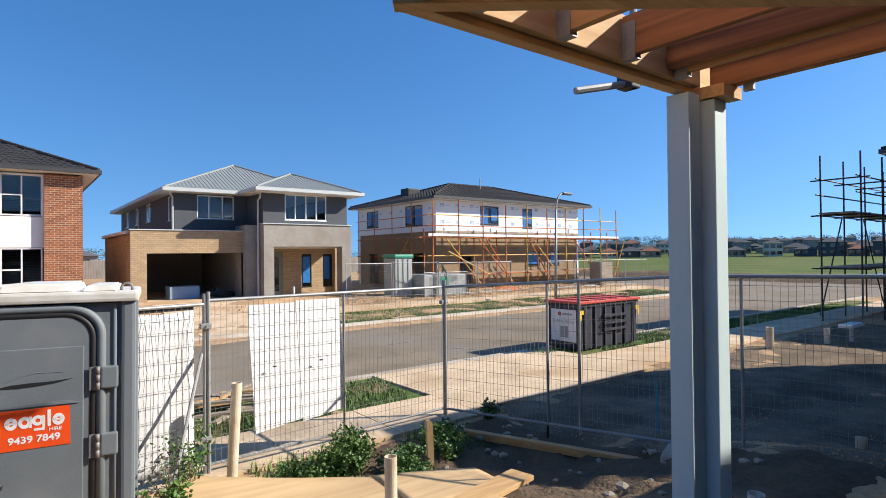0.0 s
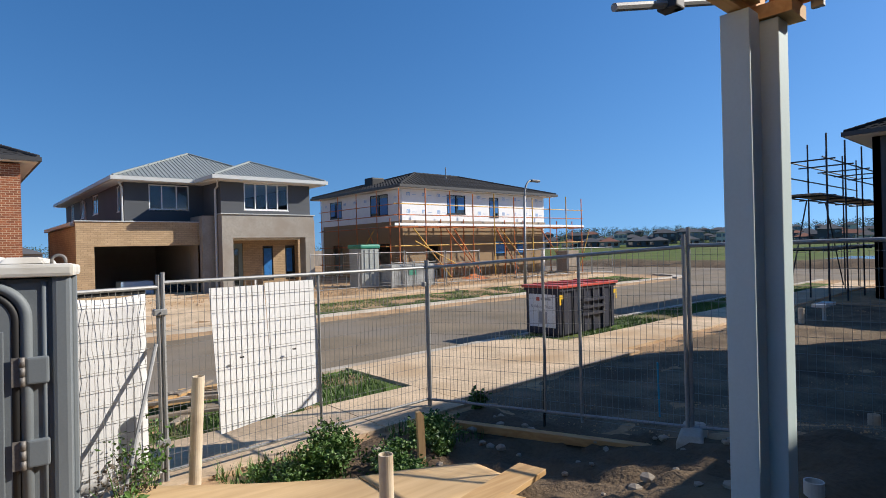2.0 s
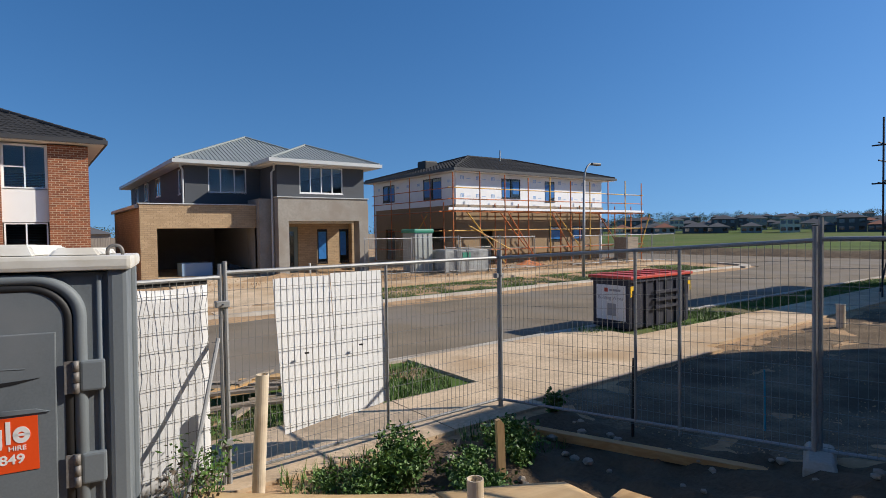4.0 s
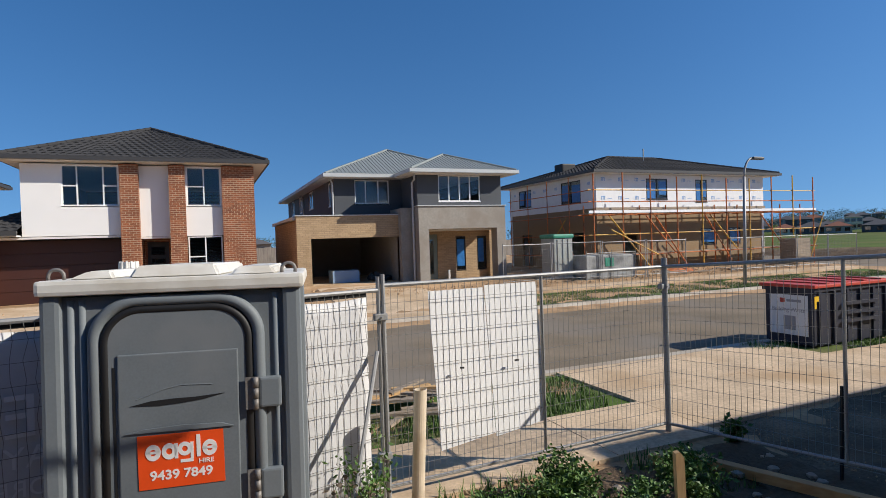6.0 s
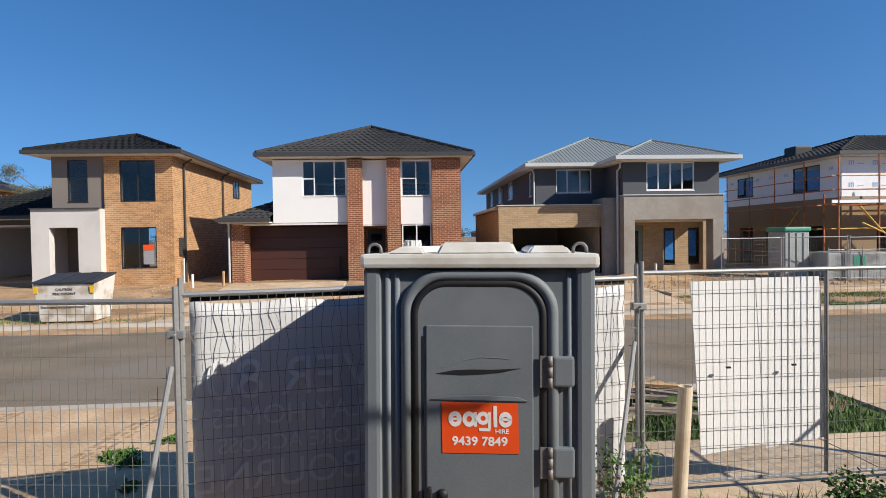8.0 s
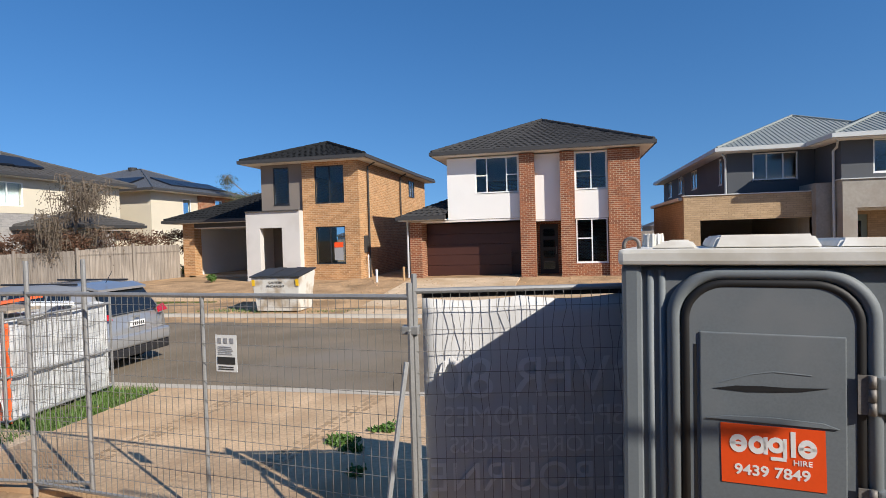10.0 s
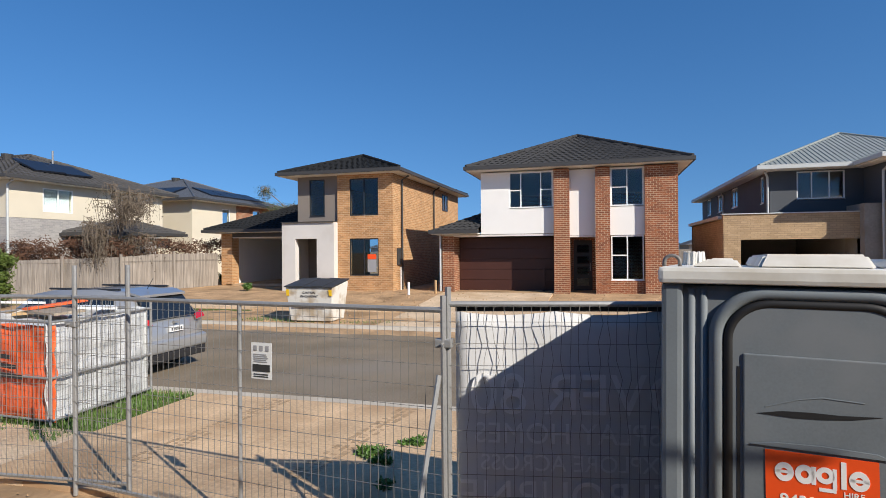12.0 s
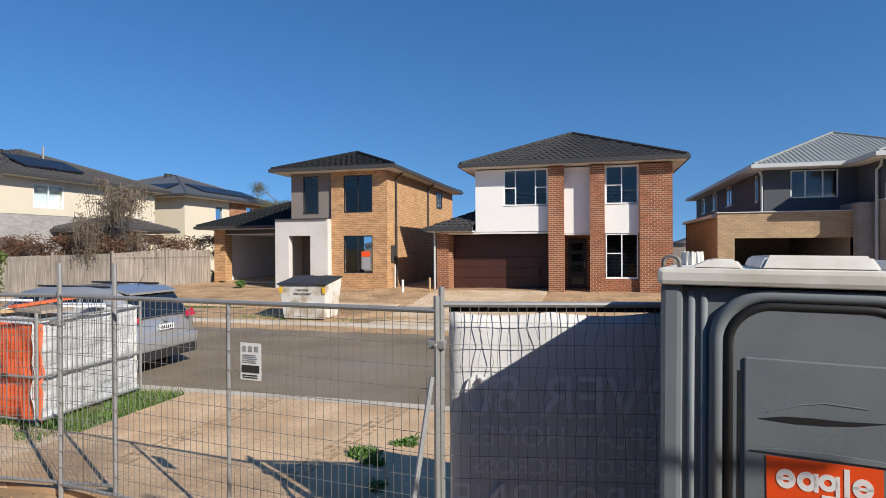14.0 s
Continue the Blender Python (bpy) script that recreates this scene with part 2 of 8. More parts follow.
M = dict(
    asphalt=material("asphalt", (0.205, 0.165, 0.118), 0.9, vary=0.4, scale=0.6, fine=30, bump=0.3, stain=(0.22, 0.19, 0.155), stain_scale=0.35),
    concrete=material("dusty_concrete", (0.57, 0.435, 0.295), 0.9, vary=0.32, scale=1.5, fine=22, bump=0.25, stain=(0.46, 0.32, 0.19), stain_scale=0.5),
    drive_concrete=material("earth_stained_concrete", (0.53, 0.375, 0.235), 0.9, vary=0.35, scale=1.2, fine=24, bump=0.25, stain=(0.40, 0.26, 0.15), stain_scale=0.8),
    kerb=material("kerb_concrete", (0.47, 0.42, 0.35), 0.88, vary=0.15, scale=2, fine=40, bump=0.2, stain=(0.36, 0.30, 0.23)),
    earth=material("sandy_earth", (0.44, 0.29, 0.165), 0.95, vary=0.35, scale=1.2, fine=14, bump=0.8, stain=(0.28, 0.185, 0.105), stain_scale=0.8, depth=0.05),
    dry_mud=material("dried_mud", (0.34, 0.245, 0.155), 0.95, vary=0.25, scale=6, fine=40, bump=0.3),
    lot_earth=material("gritty_lot_earth", (0.20, 0.15, 0.10), 0.95, vary=0.55, scale=1.6, fine=34, bump=1.0, stain=(0.115, 0.085, 0.058), stain_scale=0.9, depth=0.08),
    dark_earth=material("dark_clay", (0.12, 0.085, 0.055), 0.95, vary=0.3, scale=3, fine=25, bump=0.9, stain=(0.20, 0.14, 0.085), depth=0.05),
    grass_ground=material("rough_grass", (0.085, 0.135, 0.03), 0.95, vary=0.35, scale=1.5, fine=30, bump=0.8, stain=(0.19, 0.155, 0.08), stain_scale=0.5, depth=0.05),
    field=material("field_grass", (0.085, 0.12, 0.025), 0.95, vary=0.5, scale=0.12, fine=1.5, bump=0.4, stain=(0.13, 0.13, 0.045), stain_scale=0.05, depth=0.1),
    blade=material("grass_blade", (0.09, 0.16, 0.03), 0.6, vary=0.4, scale=3, fine=20, bump=0),
    leaf=material("weed_leaf", (0.075, 0.15, 0.025), 0.55, vary=0.4, scale=6, fine=30, bump=0),
    red_brick=brickwork("red_brown_brick", (0.30, 0.098, 0.040), (0.185, 0.060, 0.028), (0.50, 0.38, 0.25), joint=0.016),
    tan_brick=brickwork("tan_brick", (0.52, 0.275, 0.12), (0.34, 0.175, 0.072), (0.56, 0.41, 0.25), joint=0.016),
    cream_brick=brickwork("cream_brick", (0.44, 0.31, 0.18), (0.36, 0.25, 0.14), (0.27, 0.19, 0.115), joint=0.014),
    grey_brick=brickwork("grey_brick", (0.36, 0.34, 0.32), (0.28, 0.27, 0.26), (0.42, 0.40, 0.37)),
    white_render=material("white_render", (0.80, 0.79, 0.76), 0.85, vary=0.03, scale=1.2, fine=40, bump=0.08),
    portal_render=material("off_white_render", (0.60, 0.575, 0.54), 0.88, vary=0.06, scale=1.4, fine=40, bump=0.1, stain=(0.54, 0.51, 0.47), stain_scale=0.8),
    cream_render=material("cream_render", (0.62, 0.56, 0.44), 0.85, vary=0.05, scale=1, fine=40, bump=0.08),
    grey_render=material("dark_grey_render", (0.075, 0.082, 0.092), 0.8, vary=0.08, scale=1, fine=40, bump=0.08),
    taupe_render=material("taupe_render", (0.22, 0.19, 0.165), 0.85, vary=0.05, scale=1, fine=40, bump=0.08),
    raw_render=material("raw_cement_render", (0.32, 0.295, 0.255), 0.9, vary=0.16, scale=1.6, fine=12, bump=0.2, stain=(0.28, 0.245, 0.205), stain_scale=0.9),
    sheet=material("brown_sheeting", (0.30, 0.215, 0.13), 0.85, vary=0.08, scale=0.6, fine=10, bump=0.08),
    wrap=material("white_building_wrap", (0.80, 0.80, 0.80), 0.6, vary=0.05, scale=2, fine=5, bump=0.35, depth=0.03),
    wrap_print=material("blue_wrap_print", (0.25, 0.42, 0.68), 0.6, vary=0.05, bump=0),
    tile=material("charcoal_roof_tile", (0.050, 0.049, 0.049), 0.92, vary=0.22, scale=1.5, fine=25, bump=0.2),
    tile_black=material("black_roof_tile", (0.018, 0.019, 0.020), 0.95, vary=0.2, scale=1.5, fine=25, bump=0.2),
    tile_brown=material("grey_brown_tile", (0.062, 0.058, 0.054), 0.8, vary=0.22, scale=1.5, fine=25, bump=0.2),
    steel_roof=material("pale_grey_steel_roof", (0.23, 0.25, 0.235), 0.55, vary=0.04, scale=1, fine=20, bump=0.03),
    dark_steel_roof=material("dark_steel_roof", (0.065, 0.072, 0.085), 0.5, vary=0.06, scale=1, fine=20, bump=0.03),
    gutter_dark=material("dark_gutter", (0.05, 0.048, 0.046), 0.5, vary=0.05, bump=0),
    gutter_light=material("pale_gutter", (0.50, 0.52, 0.51), 0.5, vary=0.05, bump=0),
    soffit=material("white_soffit", (0.72, 0.70, 0.66), 0.8, vary=0.04, bump=0.03),
    frame_white=material("white_window_frame", (0.80, 0.80, 0.78), 0.4, vary=0.03, bump=0),
    frame_black=material("black_window_frame", (0.02, 0.02, 0.022), 0.4, vary=0.1, bump=0),
    door_brown=material("dark_brown_door", (0.058, 0.021, 0.015), 0.45, vary=0.1, scale=2, fine=60, bump=0.05),
    entry_shade=material("shaded_entry_fill", (0.03, 0.025, 0.022), 0.45, vary=0.1, bump=0.03),
    door_green=material("green_grey_door", (0.16, 0.20, 0.18), 0.5, vary=0.06, bump=0.03),
    interior=material("unlit_interior", (0.35, 0.33, 0.30), 0.9, vary=0.06, bump=0.03),
    pane=glass("window_glass"),
    blue_film=material("blue_protective_film", (0.03, 0.16, 0.42), 0.35, vary=0.25, scale=4, fine=12, bump=0.3),
    galv=material("galvanised_steel", (0.33, 0.33, 0.325), 0.6, 0.5, vary=0.15, scale=6, fine=50, bump=0.08),
    wire=material("galvanised_wire", (0.24, 0.23, 0.21), 0.5, 0.3, vary=0.15, scale=6, fine=50, bump=0),
    rust=material("orange_rusted_tube", (0.55, 0.16, 0.04), 0.75, 0.0, vary=0.3, scale=4, fine=30, bump=0.1, stain=(0.20, 0.085, 0.04), stain_scale=2.5),
    yellow_tube=material("yellow_tube", (0.62, 0.36, 0.045), 0.6, 0.0, vary=0.2, scale=4, fine=30, bump=0.05, stain=(0.35, 0.18, 0.05), stain_scale=2.5),
    dark_tube=material("dark_steel_tube", (0.045, 0.045, 0.05), 0.55, 0.5, vary=0.25, scale=4, fine=30, bump=0.05),
    board=timber("weathered_board", (0.22, 0.17, 0.12), (0.42, 0.34, 0.25), 2.0),
    pine=timber("fresh_pine", (0.54, 0.31, 0.12), (0.72, 0.47, 0.22), 2.0, axis=0),
    pine_y=timber("fresh_pine_along", (0.54, 0.27, 0.10), (0.72, 0.43, 0.18), 2.0, axis=1),
    pine_dark=timber("stained_oregon", (0.11, 0.045, 0.02), (0.60, 0.25, 0.085), 0.9, axis=1),
    pine_z=timber("sawn_stake", (0.42, 0.26, 0.12), (0.62, 0.42, 0.22), 2.0, axis=2),
    paling=timber("grey_paling", (0.17, 0.145, 0.12), (0.33, 0.29, 0.245), 1.5, axis=2),
    ply=timber("plywood", (0.50, 0.32, 0.15), (0.66, 0.46, 0.24), 0.8, axis=0),
    post_paint=material("pale_blue_grey_primer", (0.53, 0.64, 0.65), 0.55, vary=0.05, scale=2, fine=60, bump=0.05),
    toilet_grey=material("dark_grey_moulded_plastic", (0.145, 0.166, 0.180), 0.62, vary=0.14, scale=3, fine=80, bump=0.05, stain=(0.18, 0.195, 0.205), stain_scale=2.2),
    toilet_edge=material("mid_grey_moulded_plastic", (0.165, 0.188, 0.203), 0.62, vary=0.08, scale=3, fine=80, bump=0.05),
    toilet_roof=material("off_white_moulded_plastic", (0.72, 0.70, 0.64), 0.45, vary=0.05, scale=3, fine=50, bump=0.05, stain=(0.58, 0.54, 0.46), stain_scale=3),
    black=material("black_rubber", (0.012, 0.012, 0.013), 0.6, vary=0.1, bump=0),
    orange_sticker=material("orange_red_sticker", (0.85, 0.085, 0.012), 0.4, vary=0.04, scale=10, fine=60, bump=0.05),
    white_print=material("white_print", (0.82, 0.80, 0.78), 0.5, vary=0.03, bump=0),
    dark_print=material("dark_print", (0.03, 0.03, 0.03), 0.6, vary=0.03, bump=0),
    grey_print=material("grey_print", (0.30, 0.30, 0.31), 0.6, vary=0.05, bump=0),
    banner=material("white_vinyl_banner", (0.62, 0.62, 0.62), 0.55, vary=0.04, scale=2, fine=8, bump=0.3, depth=0.02),
    banner_print=material("showing_through_print", (0.76, 0.76, 0.76), 0.6, vary=0.03, bump=0),
    corflute=material("white_corflute", (0.87, 0.87, 0.86), 0.45, vary=0.03, bump=0.02),
    pvc=material("cream_pvc_pipe", (0.66, 0.56, 0.42), 0.4, vary=0.06, scale=5, fine=40, bump=0.03, stain=(0.52, 0.42, 0.30), stain_scale=4),
    orange_mesh=material("orange_woven_sheet", (0.80, 0.125, 0.03), 0.6, vary=0.15, scale=3, fine=70, bump=0.4, depth=0.02),
    white_weave=material("white_woven_sheet", (0.50, 0.51, 0.51), 0.6, vary=0.25, scale=3, fine=80, bump=0.5, depth=0.02),
    skip_white=material("scuffed_white_steel", (0.66, 0.64, 0.58), 0.55, vary=0.08, scale=2, fine=30, bump=0.05, stain=(0.42, 0.34, 0.24), stain_scale=2.5),
    bin_navy=material("navy_steel", (0.015, 0.018, 0.036), 0.55, vary=0.2, scale=2, fine=30, bump=0.05, stain=(0.032, 0.033, 0.042), stain_scale=3),
    red_lid=material("red_plastic_lid", (0.52, 0.065, 0.04), 0.5, vary=0.1, scale=3, fine=30, bump=0.05),
    black_lid=material("black_plastic_lid", (0.035, 0.036, 0.038), 0.5, vary=0.2, scale=3, fine=30, bump=0.1),
    yellow_mark=material("yellow_reflective_mark", (0.80, 0.50, 0.02), 0.5, vary=0.05, bump=0),
    silver_paint=material("silver_car_paint", (0.42, 0.43, 0.44), 0.28, 0.55, vary=0.03, bump=0, coat=0.8),
    car_black=material("black_car_trim", (0.02, 0.02, 0.022), 0.5, vary=0.1, bump=0),
    red_lens=material("red_lamp_lens", (0.45, 0.01, 0.01), 0.15, vary=0.1, bump=0, coat=1.0),
    car_glass=material("dark_car_glass", (0.012, 0.015, 0.018), 0.05, vary=0.05, bump=0, coat=1.0),
    solar=material("solar_cells", (0.010, 0.013, 0.022), 0.45, vary=0.15, bump=0, coat=0.15),
    bark=material("grey_brown_bark", (0.19, 0.155, 0.12), 0.9, vary=0.3, scale=6, fine=30, bump=0.4),
    dry_leaf=material("dry_brown_leaf", (0.10, 0.075, 0.05), 0.8, vary=0.35, scale=4, fine=20, bump=0),
    hedge_leaf=material("russet_hedge_leaf", (0.115, 0.055, 0.03), 0.8, vary=0.4, scale=3, fine=20, bump=0),
    tree_leaf=material("tree_leaf", (0.045, 0.075, 0.022), 0.7, vary=0.4, scale=1, fine=10, bump=0),
    shrub_leaf=material("shrub_leaf", (0.085, 0.125, 0.018), 0.6, vary=0.35, scale=3, fine=20, bump=0),
    grey_weave=material("grey_woven_sheet", (0.33, 0.34, 0.33), 0.6, vary=0.3, scale=3, fine=20, bump=0.5, stain=(0.16, 0.165, 0.165), stain_scale=1.5, depth=0.02),
    dull_plastic=material("dull_grey_plastic", (0.34, 0.36, 0.34), 0.55, vary=0.15, scale=3, fine=30, bump=0.05),
    hinge_steel=material("dull_hinge_steel", (0.20, 0.185, 0.17), 0.6, 0.3, vary=0.3, scale=20, fine=90, bump=0.1),
    solid_blue=material("pale_blue_insulation", (0.24, 0.36, 0.52), 0.7, vary=0.05, bump=0),
    green_plastic=material("green_plastic", (0.04, 0.26, 0.17), 0.5, vary=0.06, bump=0),
    pale_plastic=material("pale_grey_plastic", (0.55, 0.56, 0.54), 0.5, vary=0.08, bump=0.05),
    blue_paint=material("blue_marker_paint", (0.05, 0.33, 0.46), 0.6, vary=0.2, bump=0),
    white_plastic=material("white_plastic", (0.72, 0.72, 0.70), 0.4, vary=0.04, bump=0),
    stone=material("grey_field_stone", (0.34, 0.29, 0.23), 0.9, vary=0.25, scale=6, fine=40, bump=0.3),
    yellow_plastic=material("yellow_plastic", (0.75, 0.48, 0.02), 0.5, vary=0.06, bump=0),
    far_wall=material("far_house_wall", (0.30, 0.28, 0.25), 0.9, vary=0.1, scale=0.4, fine=4, bump=0),
    far_dark=material("far_house_dark", (0.10, 0.10, 0.105), 0.9, vary=0.1, scale=0.4, fine=4, bump=0),
    far_roof=material("far_house_roof", (0.11, 0.11, 0.115), 0.9, vary=0.1, scale=0.4, fine=4, bump=0),
    far_roof_red=material("far_house_roof_red", (0.24, 0.11, 0.075), 0.9, vary=0.1, scale=0.4, fine=4, bump=0),
    water=material("still_water", (0.10, 0.12, 0.13), 0.08, vary=0.1, scale=1, fine=8, bump=0.02),
    steel_box=material("grey_air_conditioner", (0.55, 0.55, 0.53), 0.5, vary=0.05, bump=0),
)

# ---- mesh helpers ----
def empty(name, at, label="", category="", group="", kind=""):
    ob = new(name)
    ob.location = at
    ob.empty_display_size = 0.2
    return tagged(ob, label, category, group, kind)


def mesh_of(bm, name):
    me = bpy.data.meshes.new(name)
    bmesh.ops.recalc_face_normals(bm, faces=bm.faces)
    bm.to_mesh(me)
    bm.free()
    return me


def part(name, bm, mat, parent=None, label="", smooth=False):
    """Links a bmesh, drawn in world metres, as one mesh object under a thing or under a part."""
    me = mesh_of(bm, name)
    me.materials.append(M[mat] if isinstance(mat, str) else mat)
    if smooth:
        me.polygons.foreach_set("use_smooth", [True] * len(me.polygons))
    ob = new(name, me)
    if parent:
        ob.parent = parent
        top = parent
        while top.parent:
            top = top.parent
        if top.type == 'EMPTY' and parent == top:
            ob.matrix_parent_inverse = Matrix.Translation(top.location).inverted()
    if label:
        ob["label"] = label
    return ob


def thing(name, bm, mat, label, category, group="", kind="", smooth=False):
    return tagged(part(name, bm, mat, None, "", smooth), label, category, group, kind)


def box(bm, x0, x1, y0, y1, z0, z1, bevel=0.0):
    vs = [bm.verts.new(p) for p in ((x0, y0, z0), (x1, y0, z0), (x1, y1, z0), (x0, y1, z0), (x0, y0, z1), (x1, y0, z1), (x1, y1, z1), (x0, y1, z1))]
    fs = [bm.faces.new([vs[i] for i in f]) for f in ((0, 3, 2, 1), (4, 5, 6, 7), (0, 1, 5, 4), (1, 2, 6, 5), (2, 3, 7, 6), (3, 0, 4, 7))]
    if bevel:
        es = list({e for f in fs for e in f.edges})
        bmesh.ops.bevel(bm, geom=es, offset=bevel, segments=2, affect='EDGES', profile=0.6)
    return vs


def B(*a, bevel=0.0):
    bm = bmesh.new()
    box(bm, *a, bevel=bevel)
    return bm


def tube(bm, a, b, r, seg=8, r2=None):
    """A round bar from a to b."""
    a, b = Vector(a), Vector(b)
    q = (b - a).to_track_quat('Z', 'Y')
    r2 = r if r2 is None else r2
    ring = []
    for p, rr in ((a, r), (b, r2)):
        ring.append([bm.verts.new(p + q @ Vector((rr * math.cos(2 * math.pi * i / seg), rr * math.sin(2 * math.pi * i / seg), 0))) for i in range(seg)])
    for i in range(seg):
        bm.faces.new((ring[0][i], ring[0][(i + 1) % seg], ring[1][(i + 1) % seg], ring[1][i]))
    bm.faces.new(ring[0][::-1])
    bm.faces.new(ring[1])


def sweep(bm, pts, r, seg=10):
    """One smooth round bar through many points."""
    pts = [Vector(p) for p in pts]
    rings = []
    for i, p in enumerate(pts):
        d = (pts[min(i + 1, len(pts) - 1)] - pts[max(i - 1, 0)]).normalized()
        q = d.to_track_quat('Z', 'Y')
        s_ = Vector((0, 1, 0)) if abs(d.y) < 0.9 else Vector((1, 0, 0))
        e1 = (s_ - d * s_.dot(d)).normalized()
        e2 = d.cross(e1)
        rings.append([bm.verts.new(p + (e1 * math.cos(2 * math.pi * k / seg) + e2 * math.sin(2 * math.pi * k / seg)) * r) for k in range(seg)])
    for p, q in zip(rings, rings[1:]):
        for k in range(seg):
            bm.faces.new((p[k], p[(k + 1) % seg], q[(k + 1) % seg], q[k]))
    bm.faces.new(rings[0][::-1])
    bm.faces.new(rings[-1])


def T(a, b, r, seg=8, r2=None):
    bm = bmesh.new()
    tube(bm, a, b, r, seg, r2)
    return bm


def beam(bm, a, b, w, h, up=(0, 0, 1), bevel=0.0):
    """A rectangular bar from a to b, w wide and h high."""
    a, b = Vector(a), Vector(b)
    d = (b - a).normalized()
    s = d.cross(Vector(up)).normalized()
    u = s.cross(d).normalized()
    vs = [bm.verts.new(p + s * (w / 2 * i) + u * (h / 2 * j)) for p in (a, b) for i, j in ((-1, -1), (1, -1), (1, 1), (-1, 1))]
    fs = [bm.faces.new([vs[i] for i in f]) for f in ((3, 2, 1, 0), (4, 5, 6, 7), (0, 1, 5, 4), (1, 2, 6, 5), (2, 3, 7, 6), (3, 0, 4, 7))]
    if bevel:
        es = list({e for f in fs for e in f.edges})
        bmesh.ops.bevel(bm, geom=es, offset=bevel, segments=1, affect='EDGES')


def BM(a, b, w, h, up=(0, 0, 1), bevel=0.0):
    bm = bmesh.new()
    beam(bm, a, b, w, h, up, bevel)
    return bm


def prism(bm, pts, d):
    """A flat outline pts pushed along the vector d."""
    d = Vector(d)
    v0 = [bm.verts.new(p) for p in pts]
    v1 = [bm.verts.new(Vector(p) + d) for p in pts]
    n = len(pts)
    bm.faces.new(v0[::-1])
    bm.faces.new(v1)
    for i in range(n):
        bm.faces.new((v0[i], v0[(i + 1) % n], v1[(i + 1) % n], v1[i]))


def PR(pts, d):
    bm = bmesh.new()
    prism(bm, pts, d)
    return bm


def wall_bm(axis, at, u0, u1, z0, z1, thick, holes=()):
    """A wall with real thickness and openings. axis 'y': it faces -y at y=at and runs along x; axis 'x': it runs along y at x=at.
    thick goes towards + of the axis (negative: towards -). holes: (u0, u1, z0, z1)."""
    us = sorted({u0, u1, *[min(max(h[i], u0), u1) for h in holes for i in (0, 1)]})
    zs = sorted({z0, z1, *[min(max(h[i], z0), z1) for h in holes for i in (2, 3)]})
    def solid(i, j):
        if not (0 <= i < len(us) - 1 and 0 <= j < len(zs) - 1):
            return False
        cu, cz = (us[i] + us[i + 1]) / 2, (zs[j] + zs[j + 1]) / 2
        return not any(h[0] < cu < h[1] and h[2] < cz < h[3] for h in holes)
    bm = bmesh.new()
    P3 = (lambda u, z, d: (u, at + d, z)) if axis == 'y' else (lambda u, z, d: (at + d, u, z))
    cache = {}
    def v(u, z, d):
        k = (u, z, d)
        if k not in cache:
            cache[k] = bm.verts.new(P3(u, z, d))
        return cache[k]
    def quad(*c):
        bm.faces.new([v(*k) for k in c])
    for i in range(len(us) - 1):
        for j in range(len(zs) - 1):
            if not solid(i, j):
                continue
            a, b, c, d = us[i], us[i + 1], zs[j], zs[j + 1]
            for t in (0, thick):
                quad((a, c, t), (b, c, t), (b, d, t), (a, d, t))
            if not solid(i - 1, j): quad((a, c, 0), (a, d, 0), (a, d, thick), (a, c, thick))
            if not solid(i + 1, j): quad((b, c, 0), (b, d, 0), (b, d, thick), (b, c, thick))
            if not solid(i, j - 1): quad((a, c, 0), (b, c, 0), (b, c, thick), (a, c, thick))
            if not solid(i, j + 1): quad((a, d, 0), (b, d, 0), (b, d, thick), (a, d, thick))
    return bm


def window(parent, axis, at, u0, u1, z0, z1, cols=(1,), frame='frame_white', bar=None, deep=0.06, w=0.05, film=None):
    """A window set in an opening: frame with mullions, sill, and one pane for each light. bar: (column, height) transoms."""
    sgn = 1
    P3 = (lambda a, b, c, d, e, f: (a, b, at + c, at + d, e, f)) if axis == 'y' else (lambda a, b, c, d, e, f: (at + c, at + d, a, b, e, f))
    tot = sum(cols)
    xs = [u0]
    for c in cols:
        xs.append(xs[-1] + (u1 - u0) * c / tot)
    holes = []
    for i in range(len(cols)):
        a = xs[i] + (w if i == 0 else w / 2)
        b = xs[i + 1] - (w if i == len(cols) - 1 else w / 2)
        cut = sorted(zz for col, zz in (bar or ()) if col == i)
        lo = z0 + w
        for zz in cut:
            holes.append((a, b, lo, zz - w / 2))
            lo = zz + w / 2
        holes.append((a, b, lo, z1 - w))
    bm = wall_bm(axis, at, u0, u1, z0, z1, deep, holes)
    wn_ = part("window", bm, frame, parent)
    for i in range(len(cols)):
        p = part("pane", B(*P3(xs[i] + w / 2, xs[i + 1] - w / 2, deep * 0.4, deep * 0.4 + 0.006, z0 + w, z1 - w)), 'pane', wn_)
        p.visible_shadow = False
        if film:
            q = film[i % len(film)]
            if q:
                a, b = xs[i] + w, xs[i + 1] - w
                h = z1 - z0 - 2 * w
                part("protective_film", B(*P3(a + (b - a) * q[0], a + (b - a) * q[1], -0.012, -0.004, z0 + w + h * q[2], z0 + w + h * q[3])), 'blue_film', wn_, "blue protective film")
    sl = 0.06
    part("sill", B(*P3(u0 - 0.02, u1 + 0.02, -0.03, 0.001, z0 - 0.035, z0 - 0.001)), frame, wn_)
    return wn_


